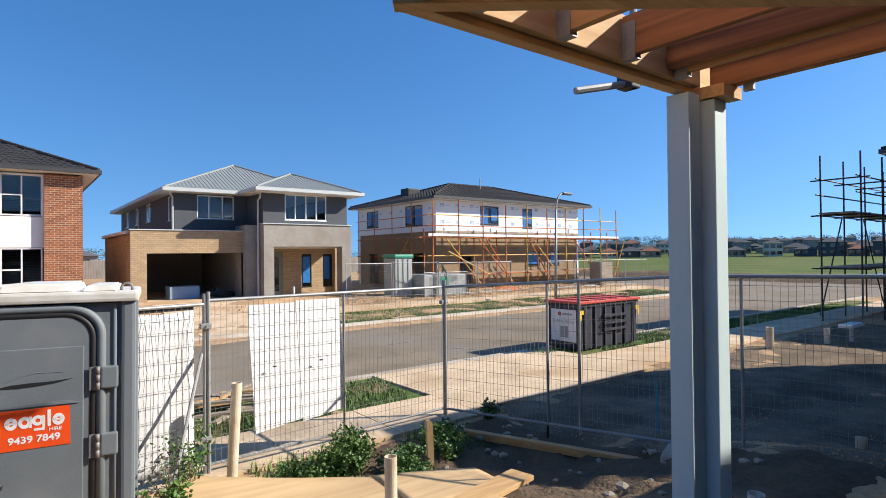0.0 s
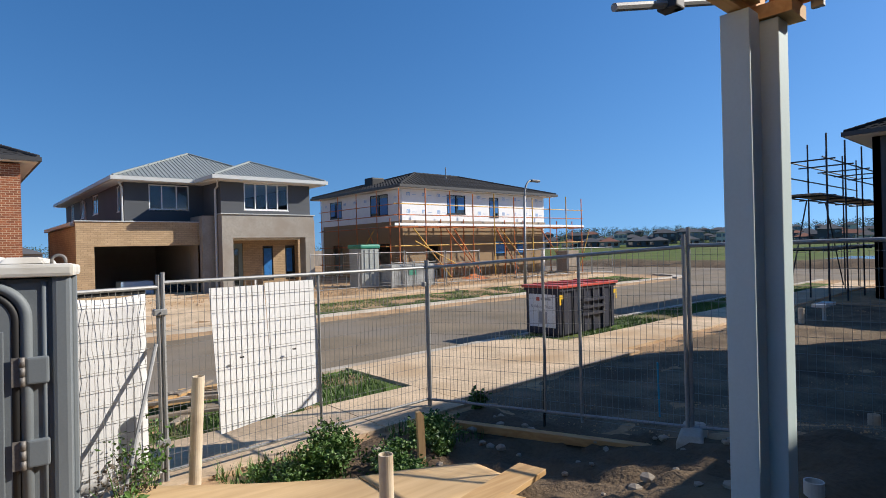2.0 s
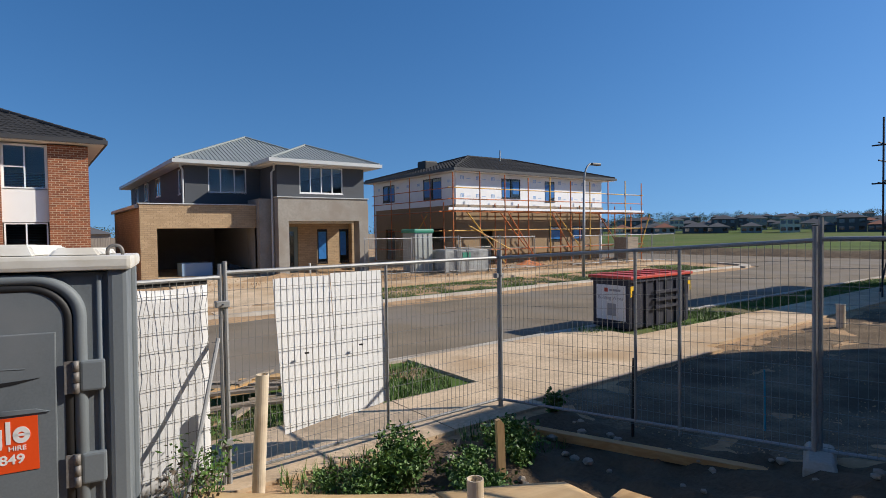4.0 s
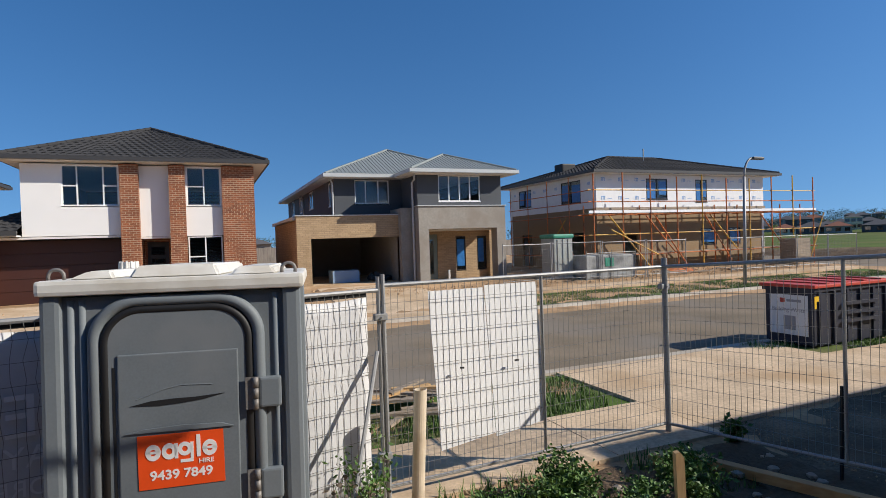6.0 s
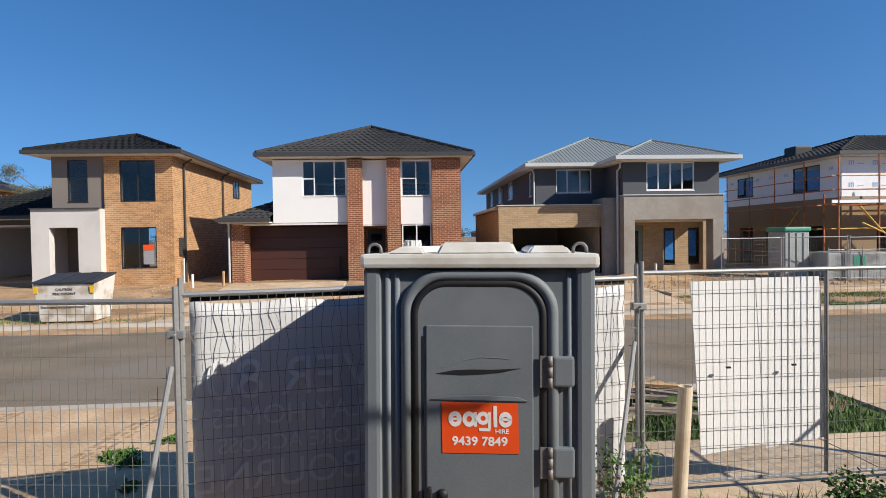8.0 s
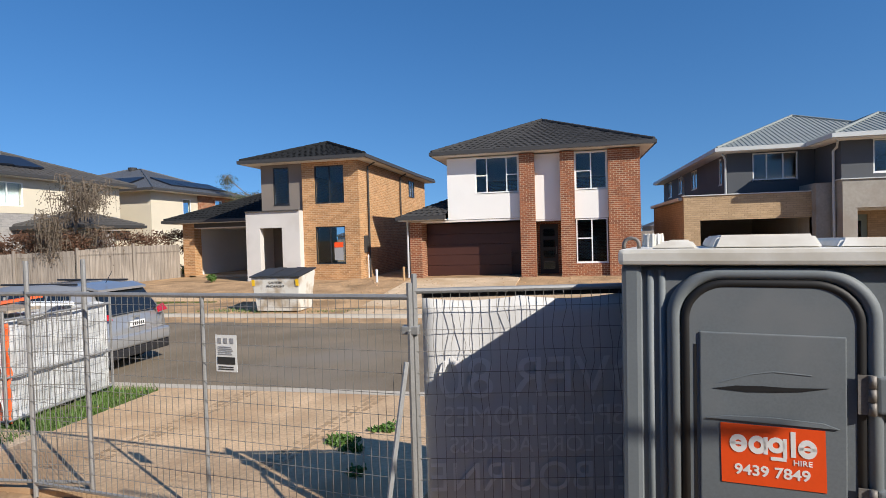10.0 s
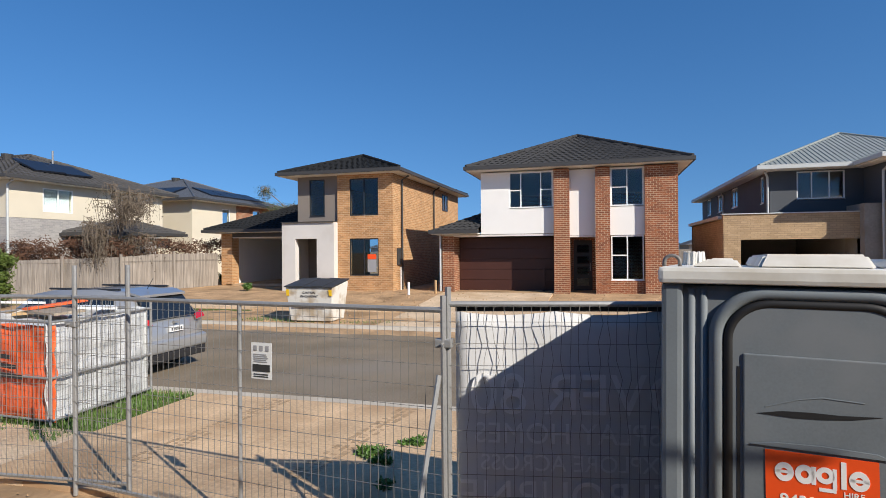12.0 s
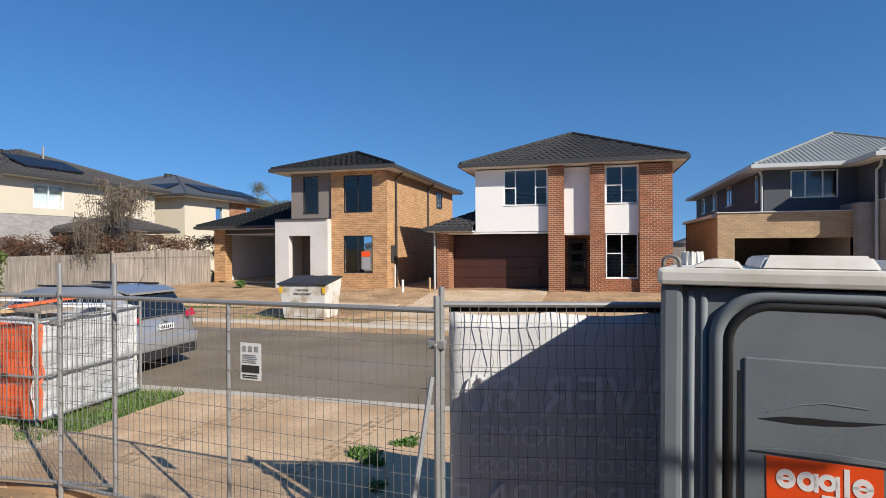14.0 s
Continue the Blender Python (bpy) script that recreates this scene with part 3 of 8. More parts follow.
def tile_face(bm, a, b, c, d, course=0.33, wave=0.30, lift=0.028, amp=0.022):
    """Courses of wavy roof tiles on the slope a-b (eave) to d-c (top); each course overlaps the one below it."""
    a, b, c, d = map(Vector, (a, b, c, d))
    n = ((b - a).cross(d - a)).normalized()
    if n.z < 0:
        n = -n
    eave = (b - a).normalized()
    upv = n.cross(eave)
    if upv.z < 0:
        upv = -upv
    L = max((d - a).dot(upv), (c - a).dot(upv))
    rows = max(1, round(L / course))
    da, ca = (d - a).dot(eave), (c - a).dot(eave)
    W = (b - a).length
    for r in range(rows):
        s0, s1 = L * r / rows, L * (r + 1) / rows
        f0, f1 = s0 / L, s1 / L
        l0, l1 = da * f0, da * f1
        r0, r1 = W + (ca - W) * f0, W + (ca - W) * f1
        if r0 - l0 < 0.05:
            continue
        k = max(2, int((r0 - l0) / (wave / 4)))
        prev = None
        for i in range(k + 1):
            t = i / k
            u0 = l0 + (r0 - l0) * t
            u1 = l1 + (r1 - l1) * t
            h = amp * math.sin(2 * math.pi * (u0 + (r % 2) * wave * 0.5) / wave)
            lo = bm.verts.new(a + eave * u0 + upv * s0 + n * (lift + h))
            under = bm.verts.new(a + eave * u0 + upv * (s0 + 0.001) + n * (-0.012))
            hi = bm.verts.new(a + eave * u1 + upv * s1 + n * (0.004 + h * 0.9))
            if prev:
                bm.faces.new((prev[0], lo, hi, prev[2]))
                bm.faces.new((prev[1], under, lo, prev[0]))
            prev = (lo, under, hi)


def ridge_caps(bm, p, q, r=0.085, step=0.38):
    p, q = Vector(p), Vector(q)
    n = max(1, int((q - p).length / step))
    for i in range(n):
        tube(bm, p.lerp(q, i / n) + Vector((0, 0, 0.02)), p.lerp(q, (i + 1) / n) + Vector((0, 0, 0.02)), r * 1.06, 8, r * 0.92)


def ribbed_face(bm, a, b, c, d, pitch=0.19, rib=0.022):
    """Trapezoidal steel sheeting on the slope a-b (eave) to d-c (top), with ribs running up the slope."""
    a, b, c, d = map(Vector, (a, b, c, d))
    n = ((b - a).cross(d - a)).normalized()
    if n.z < 0:
        n = -n
    eave = (b - a).normalized()
    upv = n.cross(eave)
    if upv.z < 0:
        upv = -upv
    L = (d - a).dot(upv)
    L = max(L, (c - a).dot(upv))
    W = (b - a).length
    da, ca = (d - a).dot(eave), (c - a).dot(eave)
    def top(u):
        t = 1.0
        if da > 1e-4 and u < da: t = min(t, u / da)
        if ca < W - 1e-4 and u > ca: t = min(t, (W - u) / (W - ca))
        return max(t, 0.0) * L
    u, prev = 0.0, None
    prof = ((0, 0), (0.35, 0), (0.45, 1), (0.65, 1), (0.75, 0))
    while u < W:
        for f, h in prof:
            x = min(u + f * pitch, W)
            lo = bm.verts.new(a + eave * x + n * (0.004 + rib * h))
            hi = bm.verts.new(a + eave * x + upv * top(x) + n * (0.004 + rib * h))
            if prev and (lo.co - prev[0].co).length > 1e-5:
                bm.faces.new((prev[0], lo, hi, prev[1]))
            prev = (lo, hi)
        u += pitch


def hip_roof(parent, x0, x1, y0, y1, z, pitch, kind='tile', mat='tile', gut='gutter_dark', ridge_mat=None, over=0.5, soffit='soffit', gutter_h=0.16):
    """A hipped roof over the eave outline, with deck, covering, ridge caps, gutters and soffit."""
    t = math.tan(radians(pitch))
    wx, wy = x1 - x0, y1 - y0
    h = min(wx, wy) / 2
    top = z + h * t
    if wx <= wy:
        p, q = ((x0 + x1) / 2, y0 + h, top), ((x0 + x1) / 2, y1 - h, top)
        faces = (((x0, y0, z), (x1, y0, z), p, p), ((x1, y0, z), (x1, y1, z), q, p), ((x1, y1, z), (x0, y1, z), q, q), ((x0, y1, z), (x0, y0, z), p, q))
        hips = (((x0, y0, z), p), ((x1, y0, z), p), ((x1, y1, z), q), ((x0, y1, z), q), (p, q))
    else:
        p, q = (x0 + h, (y0 + y1) / 2, top), (x1 - h, (y0 + y1) / 2, top)
        faces = (((x0, y0, z), (x1, y0, z), q, p), ((x1, y0, z), (x1, y1, z), q, q), ((x1, y1, z), (x0, y1, z), p, q), ((x0, y1, z), (x0, y0, z), p, p))
        hips = (((x0, y0, z), p), ((x1, y0, z), q), ((x1, y1, z), q), ((x0, y1, z), p), (p, q))
    deck = bmesh.new()
    for f in faces:
        vs = []
        for k in f:
            if not vs or (Vector(k) - vs[-1].co).length > 1e-4:
                vs.append(deck.verts.new((k[0], k[1], k[2] - 0.03)))
        if len(vs) > 2 and (vs[0].co - vs[-1].co).length < 1e-4:
            vs.pop()
        deck.faces.new(vs)
    roof = part("roof", deck, mat, parent)
    cover = bmesh.new()
    for f in faces:
        (tile_face if kind == 'tile' else ribbed_face)(cover, *f)
    part("roof_covering", cover, mat, roof)
    caps = bmesh.new()
    for a, b in hips:
        ridge_caps(caps, a, b, 0.09 if kind == 'tile' else 0.06)
    part("ridge_capping", caps, ridge_mat or mat, roof)
    gt = bmesh.new()
    for a, b, c, d in ((x0 - 0.1, x1 + 0.1, y0 - 0.1, y0), (x0 - 0.1, x1 + 0.1, y1, y1 + 0.1), (x0 - 0.1, x0, y0, y1), (x1, x1 + 0.1, y0, y1)):
        box(gt, a, b, c, d, z - gutter_h + 0.02, z + 0.015)
    part("gutter", gt, gut, parent)
    part("soffit", B(x0 + 0.002, x1 - 0.002, y0 + 0.002, y1 - 0.002, z - gutter_h - 0.005, z - gutter_h + 0.025), soffit, parent)
    return roof


def text_bm(body, size, mat4, spacing=1.0, thick=0.0015, bold=0.0):
    cu = bpy.data.curves.new("lettering", 'FONT')
    cu.body, cu.size, cu.align_x, cu.align_y, cu.extrude, cu.space_character = body, size, 'CENTER', 'CENTER', thick, spacing
    cu.offset = bold
    ob = bpy.data.objects.new("lettering", cu)
    scene.collection.objects.link(ob)
    bpy.context.view_layer.update()
    me = bpy.data.meshes.new_from_object(ob.evaluated_get(bpy.context.evaluated_depsgraph_get()))
    bm = bmesh.new()
    bm.from_mesh(me)
    bm.transform(mat4)
    bpy.data.objects.remove(ob)
    bpy.data.meshes.remove(me)
    bpy.data.curves.remove(cu)
    return bm


def smooth01(t):
    t = min(max(t, 0.0), 1.0)
    return t * t * (3 - 2 * t)


def ground_z(x, y):
    """The lie of the land: the building lot, the road's trough, and the slope up to the houses across the road."""
    far = 1 - smooth01((x - 33) / 6)
    if y < 7.7:
        z = 0.07
    elif y < 8.05:
        z = 0.07 - 0.12 * smooth01((y - 7.7) / 0.35)
    elif y < 15.15:
        z = -0.05
    else:
        z = -0.05 + 0.13 * smooth01((y - 15.15) / 0.4)
        z += far * 0.44 * min(max((y - 17.0) / 6.5, 0), 1)
    if x > 36:
        z = z * far - 0.05 * (1 - far)
    mound = smooth01((2.6 - y) / 3.4) * smooth01((9.5 - x) / 3.0) * smooth01((x + 9) / 3.0)
    z += 0.62 * mound
    return z

# ---- ground, road, kerbs and paths ----
def steps(lo, hi, near_lo, near_hi, fine):
    v, x = [], near_lo
    while x < near_hi:
        v.append(x); x += fine
    v.append(near_hi)
    s = fine
    while v[-1] < hi:
        s *= 1.35; v.append(min(v[-1] + s, hi))
    s = fine
    while v[0] > lo:
        s *= 1.35; v.insert(0, max(v[0] - s, lo))
    return v

bm = bmesh.new()
gx, gy = steps(-900, 900, -12, 18, 0.3), steps(-700, 900, -4, 9, 0.25)
grid = {}
for i, x in enumerate(gx):
    for j, y in enumerate(gy):
        z = ground_z(x, y)
        if not (7.7 < y < 15.8):
            z += 0.03 * noise.noise((x * 0.9, y * 0.9, 0)) + 0.02 * noise.noise((x * 3, y * 3, 4))
        if 3.2 < x < 6.6 and -0.6 < y < 4.0:
            z += 0.05 * noise.noise((x * 4, y * 4, 9)) - 0.03
        grid[i, j] = bm.verts.new((x, y, z))
for i in range(len(gx) - 1):
    for j in range(len(gy) - 1):
        bm.faces.new((grid[i, j], grid[i + 1, j], grid[i + 1, j + 1], grid[i, j + 1]))
ground = thing("ground", bm, 'earth', "bare sandy earth of the building lots, reaching the horizon", "ground", kind="structure", smooth=True)


def sheet(name, x0, x1, y0, y1, lift, mat, label, category, res=1.0, kind="structure"):
    """A thin slab that follows the land."""
    bm = bmesh.new()
    nx, ny = max(1, int((x1 - x0) / res)), max(1, int((y1 - y0) / res))
    top = [[bm.verts.new((x0 + (x1 - x0) * i / nx, y0 + (y1 - y0) * j / ny, 0)) for j in range(ny + 1)] for i in range(nx + 1)]
    for r in top:
        for v in r:
            v.co.z = max(ground_z(v.co.x, v.co.y), -0.02) + lift
    for i in range(nx):
        for j in range(ny):
            bm.faces.new((top[i][j], top[i + 1][j], top[i + 1][j + 1], top[i][j + 1]))
    ret = bmesh.ops.extrude_face_region(bm, geom=list(bm.faces))
    for v in [g for g in ret["geom"] if isinstance(g, bmesh.types.BMVert)]:
        v.co.z -= 0.12
    return thing(name, bm, mat, label, category, kind=kind)


thing("road", B(-120, 37, 8.0, 15.2, -0.2, 0.0), 'asphalt', "dusty grey asphalt residential road", "road", kind="structure")
thing("side_road", B(37.0, 50.0, -60, 140, -0.2, 0.002), 'asphalt', "grey asphalt side street at the corner", "road", kind="structure")


def kerb(name, x0, x1, y0, y1, z1, label):
    k = empty(name, (x0, y0, 0), label, "kerb", kind="structure")
    n = max(1, int((x1 - x0) / 3.0))
    for i in range(n):
        a, b = x0 + (x1 - x0) * i / n, x0 + (x1 - x0) * (i + 1) / n
        bm = bmesh.new()
        prism(bm, [(a + 0.004, y0, -0.1), (a + 0.004, y0, 0.015), (a + 0.004, y0 + (y1 - y0) * 0.45, 0.02), (a + 0.004, y0 + (y1 - y0) * 0.6, z1), (a + 0.004, y1, z1), (a + 0.004, y1, -0.1)], (b - a - 0.008, 0, 0))
        part("kerb_stone", bm, 'kerb', k)
    return k

kerb("kerb", -60, 36.0, 8.06, 7.55, 0.115, "pale concrete kerb and channel beside the road")
kerb("kerb", -60, 35.0, 15.1, 15.65, 0.13, "pale concrete kerb and channel across the road")
# kerb return at the street corner
kr = empty("kerb", (35, 15.1, 0), "curved concrete kerb at the street corner", "kerb", kind="structure")
for i in range(6):
    a0, a1 = radians(-90 + 15 * i), radians(-90 + 15 * (i + 1))
    bm = bmesh.new()
    prism(bm, [(35 + r * math.cos(a), 18.1 + r * math.sin(a), -0.1) for r, a in ((3.0, a0), (3.0, a1), (2.45, a1), (2.45, a0))], (0, 0, 0.22))
    part("kerb_stone", bm, 'kerb', kr)

# concrete footpath in bays, and driveways
fp = empty("footpath", (0, 5.4, 0.07), "dusty concrete footpath in bays with tooled joints", "footpath", kind="structure")
x = -40.0
while x < 34:
    if not (-6.0 < x + 0.75 < -1.2) and not (6.7 < x + 0.75 < 11.5):
        y0 = 4.75 if x > 9 else 4.15
        part("slab", B(x + 0.004, x + 1.496, y0, y0 + (1.5 if x > 9 else 1.4), -0.02, 0.118 + 0.004 * math.sin(x * 3)), 'concrete', fp)
    x += 1.5
def driveway(name, x0, x1, y0, y1, label, n=3, m=2, mat='concrete'):
    d = empty(name, ((x0 + x1) / 2, y0, 0.07), label, "driveway", kind="structure")
    for i in range(n):
        for j in range(m):
            a, b = x0 + (x1 - x0) * i / n, x0 + (x1 - x0) * (i + 1) / n
            c, e = y0 + (y1 - y0) * j / m, y0 + (y1 - y0) * (j + 1) / m
            part("slab", B(a + 0.005, b - 0.005, c + 0.005, e - 0.005, -0.02, 0.121), mat, d)
    return d
driveway("driveway", -6.15, -1.2, 4.15, 7.52, "sandy concrete driveway crossing stained with earth", 2, 2, 'drive_concrete')
driveway("driveway", 6.5, 11.5, 4.40, 7.52, "dusty concrete driveway crossing beside the waste bin", 2, 2)
def far_drive(x0, x1, label):
    bm = bmesh.new()
    vs = []
    for y in (15.65, 17.0, 18.5, 20, 22, 23.6):
        vs.append((bm.verts.new((x0, y, ground_z(x0, y) + 0.035)), bm.verts.new((x1, y, ground_z(x1, y) + 0.035))))
    for p, q in zip(vs, vs[1:]):
        bm.faces.new((p[0], p[1], q[1], q[0]))
    ret = bmesh.ops.extrude_face_region(bm, geom=list(bm.faces))
    for g in ret["geom"]:
        if isinstance(g, bmesh.types.BMVert):
            g.co.z -= 0.1
    thing("driveway", bm, 'concrete', label, "driveway", kind="structure")
far_drive(-6.6, -1.9, "sand-covered concrete driveway across the road")
far_drive(5.4, 9.6, "sand-covered concrete driveway of the unfinished house")
bm = bmesh.new()
for a, b in ((-40, -6.8), (-1.7, 5.2), (9.8, 34)):
    x = a
    while x < b - 0.3:
        e = min(x + 1.5, b)
        box(bm, x + 0.005, e - 0.005, 18.6, 20.0, 0.0, ground_z(x, 19.3) + 0.05)
        x += 1.5
thing("footpath", bm, 'concrete', "pale concrete footpath across the road", "footpath", kind="structure")

# tyre tracks of dried mud on the driveway
random.seed(6)
for xa, xb in ((-4.62, -4.86), (-2.62, -2.92)):
    bm = bmesh.new()
    for k in range(58):
        t = k / 57
        x, y = xa + (xb - xa) * t, 7.45 + (4.85 - 7.45) * t
        for o in (-0.10, 0.0, 0.10):
            if random.random() < 0.68:
                w_, d_ = random.uniform(0.02, 0.045), random.uniform(0.008, 0.02)
                box(bm, x + o - w_, x + o + w_, y - d_, y + d_, 0.1205, 0.1235 + 0.002 * random.random())
    thing("tyre_track", bm, 'dry_mud', "broken tyre track of dried mud on the driveway", "tyre track", "tyre tracks", "stuff")

# gritty bare earth of the lot between the fence and the path
bm = bmesh.new()
nx, ny = 60, 40
lot = [[None] * (ny + 1) for _ in range(nx + 1)]
for i in range(nx + 1):
    for j in range(ny + 1):
        x, y = 6.25 + 17.5 * i / nx, -4.9 + 9.63 * j / ny
        e = min(i, nx - i, j, ny - j) / 3
        lot[i][j] = bm.verts.new((x, y, ground_z(x, y) + 0.03 + 0.05 * noise.noise((x * 1.7, y * 1.7, 6)) * min(e, 1) - 0.06 * (1 - min(e, 1)) - (0.14 if x < 11.6 and y > 4.5 else 0.0)))
for i in range(nx):
    for j in range(ny):
        bm.faces.new((lot[i][j], lot[i + 1][j], lot[i + 1][j + 1], lot[i][j + 1]))
thing("lot_ground", bm, 'lot_earth', "gritty bare brown earth of the next lot", "ground", kind="structure", smooth=True)

# grassed verges and field
sheet("grass_verge", 11.6, 33, 6.32, 7.5, 0.012, 'grass_ground', "patchy grass verge beside the road", "grass")
sheet("grass_verge", -1.1, 6.48, 5.57, 7.5, 0.010, 'grass_ground', "patchy grass verge beside the footpath", "grass")
sheet("grass_verge", -30, -6.25, 5.20, 7.5, 0.012, 'grass_ground', "grass verge beside the parked car", "grass")
sheet("grass_verge", 9.9, 33.5, 15.7, 18.4, 0.014, 'grass_ground', "green and brown verge across the road", "grass")
sheet("grass_verge", -50, -12.6, 15.7, 18.4, 0.014, 'field', "mown grass verge across the road", "grass")
sheet("field", 50.4, 420, -120, 420, 0.03, 'field', "wide green paddock beyond the street corner", "field", 25)
bm = bmesh.new()
bank = []
for k in range(61):
    y = -60 + 2.4 * k
    hh = 0.55 + 0.35 * noise.noise((y * 0.15, 2, 0))
    bank.append([bm.verts.new((x + 0.5 * noise.noise((y * 0.3, x, 0)), y, z)) for x, z in ((50.1, -0.05), (51.6, hh * 0.7), (53.2, hh), (55.5, hh * 0.8), (58.0, -0.05))])
for p, q in zip(bank, bank[1:]):
    for j in range(4):
        bm.faces.new((p[j], p[j + 1], q[j + 1], q[j]))
thing("bare_bank", bm, 'dark_earth', "bank of bare brown earth along the paddock", "earth bank", kind="structure", smooth=True)
thing("water", B(64, 84, 9, 17, -0.1, 0.025), 'water', "shallow pond in the paddock", "water", kind="structure")

# ---- house: red-brown brick and white render ----
def pipe_run(parent, pts, r, mat, name="downpipe"):
    bm = bmesh.new()
    sweep(bm, pts, r, 8)
    return part(name, bm, mat, parent)


h = empty("house", (-1.0, 30, 0.5), "two-storey red-brown brick and white rendered house with charcoal tiles", "house")
Z0, Z1 = 0.35, 5.83
part("wall", wall_bm('y', 24.8, -5.15, -1.9, 3.08, Z1, 0.25, [(-3.87, -1.96, 4.22, 5.80)]), 'white_render', h, "white rendered upper wall")
window(h, 'y', 24.83, -3.87, -1.96, 4.22, 5.80, (1, 1.7, 1), bar=((0, 5.0), (2, 5.0)))
for a, b in ((-1.9, -1.25), (-0.17, 0.43)):
    part("brick_pier", B(a, b, 24.52, 25.2, Z0, Z1), 'red_brick', h)
part("brick_pier", B(1.82, 3.1, 24.60, 25.2, Z0, Z1), 'red_brick', h)
part("wall", wall_bm('y', 24.95, -1.25, -0.17, 2.98, Z1, 0.2), 'white_render', h, "white rendered panel")
part("wall", wall_bm('y', 24.85, 0.43, 1.82, 2.96, Z1, 0.2, [(0.47, 1.78, 4.2, 5.80)]), 'white_render', h, "white rendered panel")
window(h, 'y', 24.88, 0.47, 1.78, 4.2, 5.80, (1, 1), bar=((0, 5.0),))
window(h, 'y', 24.88, 0.47, 1.78, 1.05, 2.94, (1, 1), bar=((0, 2.1),))
part("wall", B(0.43, 1.82, 24.80, 25.0, Z0, 1.02), 'red_brick', h)
part("brick_pier", B(-6.97, -6.42, 24.8, 26.0, Z0, 3.02), 'red_brick', h)
part("wall", wall_bm('y', 25.85, -6.42, -1.9, Z0, 3.05, 0.2, [(-6.40, -1.92, Z0, 2.95)]), 'frame_black', h)
gdoor = part("garage_door", B(-6.40, -1.92, 25.83, 25.85, 0.48, 2.95), 'door_brown', h, "dark brown panelled garage door")
for i in range(5):
    part("door_panel", B(-6.40, -1.92, 25.79, 25.828, 0.50 + i * 0.488, 0.50 + (i + 1) * 0.488 - 0.014, bevel=0.008), 'door_brown', gdoor)
part("post", B(-2.52, -2.40, 25.55, 25.62, 0.45, 1.6), 'door_brown', h, "brown timber prop")
part("soffit", B(-6.9, -1.9, 24.82, 25.9, 2.98, 3.06), 'soffit', h)
part("wall", wall_bm('y', 26.2, -1.25, -0.17, Z0, 3.0, 0.2, [(-1.15, -0.33, 0.5, 2.78)]), 'red_brick', h)
part("wall", B(-1.45, -1.25, 25.2, 26.2, Z0, 3.0), 'red_brick', h)
part("wall", B(-0.17, 0.03, 25.2, 26.2, Z0, 3.0), 'red_brick', h)
part("soffit", B(-1.25, -0.17, 24.95, 26.2, 2.9, 2.97), 'soffit', h)
dr = part("door", wall_bm('y', 26.22, -1.15, -0.33, 0.5, 2.78, 0.05, [(-1.0, -0.48, 0.72 + 0.5 * i, 1.06 + 0.5 * i) for i in range(4)]), 'frame_black', h, "black front door with four glass lights")
for i in range(4):
    q = part("pane", B(-1.0, -0.48, 26.235, 26.243, 0.72 + 0.5 * i, 1.06 + 0.5 * i), 'pane', dr)
part("door_handle", T((-0.42, 26.17, 1.4), (-0.42, 26.17, 1.75), 0.015), 'galv', dr)
part("wall", wall_bm('x', 3.1, 25.2, 36.5, Z0, Z1, -0.2), 'red_brick', h)
part("wall", wall_bm('x', -5.15, 25.05, 36.5, 3.08, Z1, 0.2), 'white_render', h)
part("wall", wall_bm('x', -6.97, 26.0, 33, Z0, 3.02, 0.2), 'red_brick', h)
part("wall", wall_bm('y', 36.3, -6.97, 3.1, Z0, Z1, 0.2), 'red_brick', h)
part("floor_slab", B(-6.9, 3.0, 26.4, 36.3, 0.4, 0.5), 'interior', h)
part("upper_floor", B(-5.1, 3.0, 25.1, 36.3, 2.98, 3.05), 'interior', h)
hip_roof(h, -5.70, 3.62, 24.22, 37.0, 6.05, 23.2, mat='tile')
# lean-to over the garage
bm = bmesh.new()
e0 = 3.28
tile_face(bm, (-7.35, 24.25, e0), (-5.15, 24.25, e0), (-5.15, 26.4, e0 + 0.92), (-5.2, 26.4, e0 + 0.92))
tile_face(bm, (-7.35, 33.5, e0), (-7.35, 24.25, e0), (-5.15, 26.4, e0 + 0.92), (-5.15, 33.5, e0 + 0.92))
part("garage_roof", bm, 'tile', h)
gt = bmesh.new()
box(gt, -7.45, -5.16, 24.13, 24.25, e0 - 0.16, e0 + 0.01)
box(gt, -7.45, -7.35, 24.25, 33.5, e0 - 0.16, e0 + 0.01)
part("gutter", gt, 'gutter_dark', h)
part("soffit", B(-7.34, -5.2, 24.26, 25.9, e0 - 0.2, e0 - 0.15), 'soffit', h)
pipe_run(h, [(-7.05, 24.6, e0 - 0.1), (-7.05, 24.72, e0 - 0.3), (-7.05, 24.72, 0.5)], 0.045, 'gutter_light')

# ---- house: dark grey render, cream brick garage, pale steel roof ----
g = empty("house", (10, 30, 0.55), "unfinished two-storey dark grey house with cream brick garage and steel roof", "house")
Z0 = 0.40
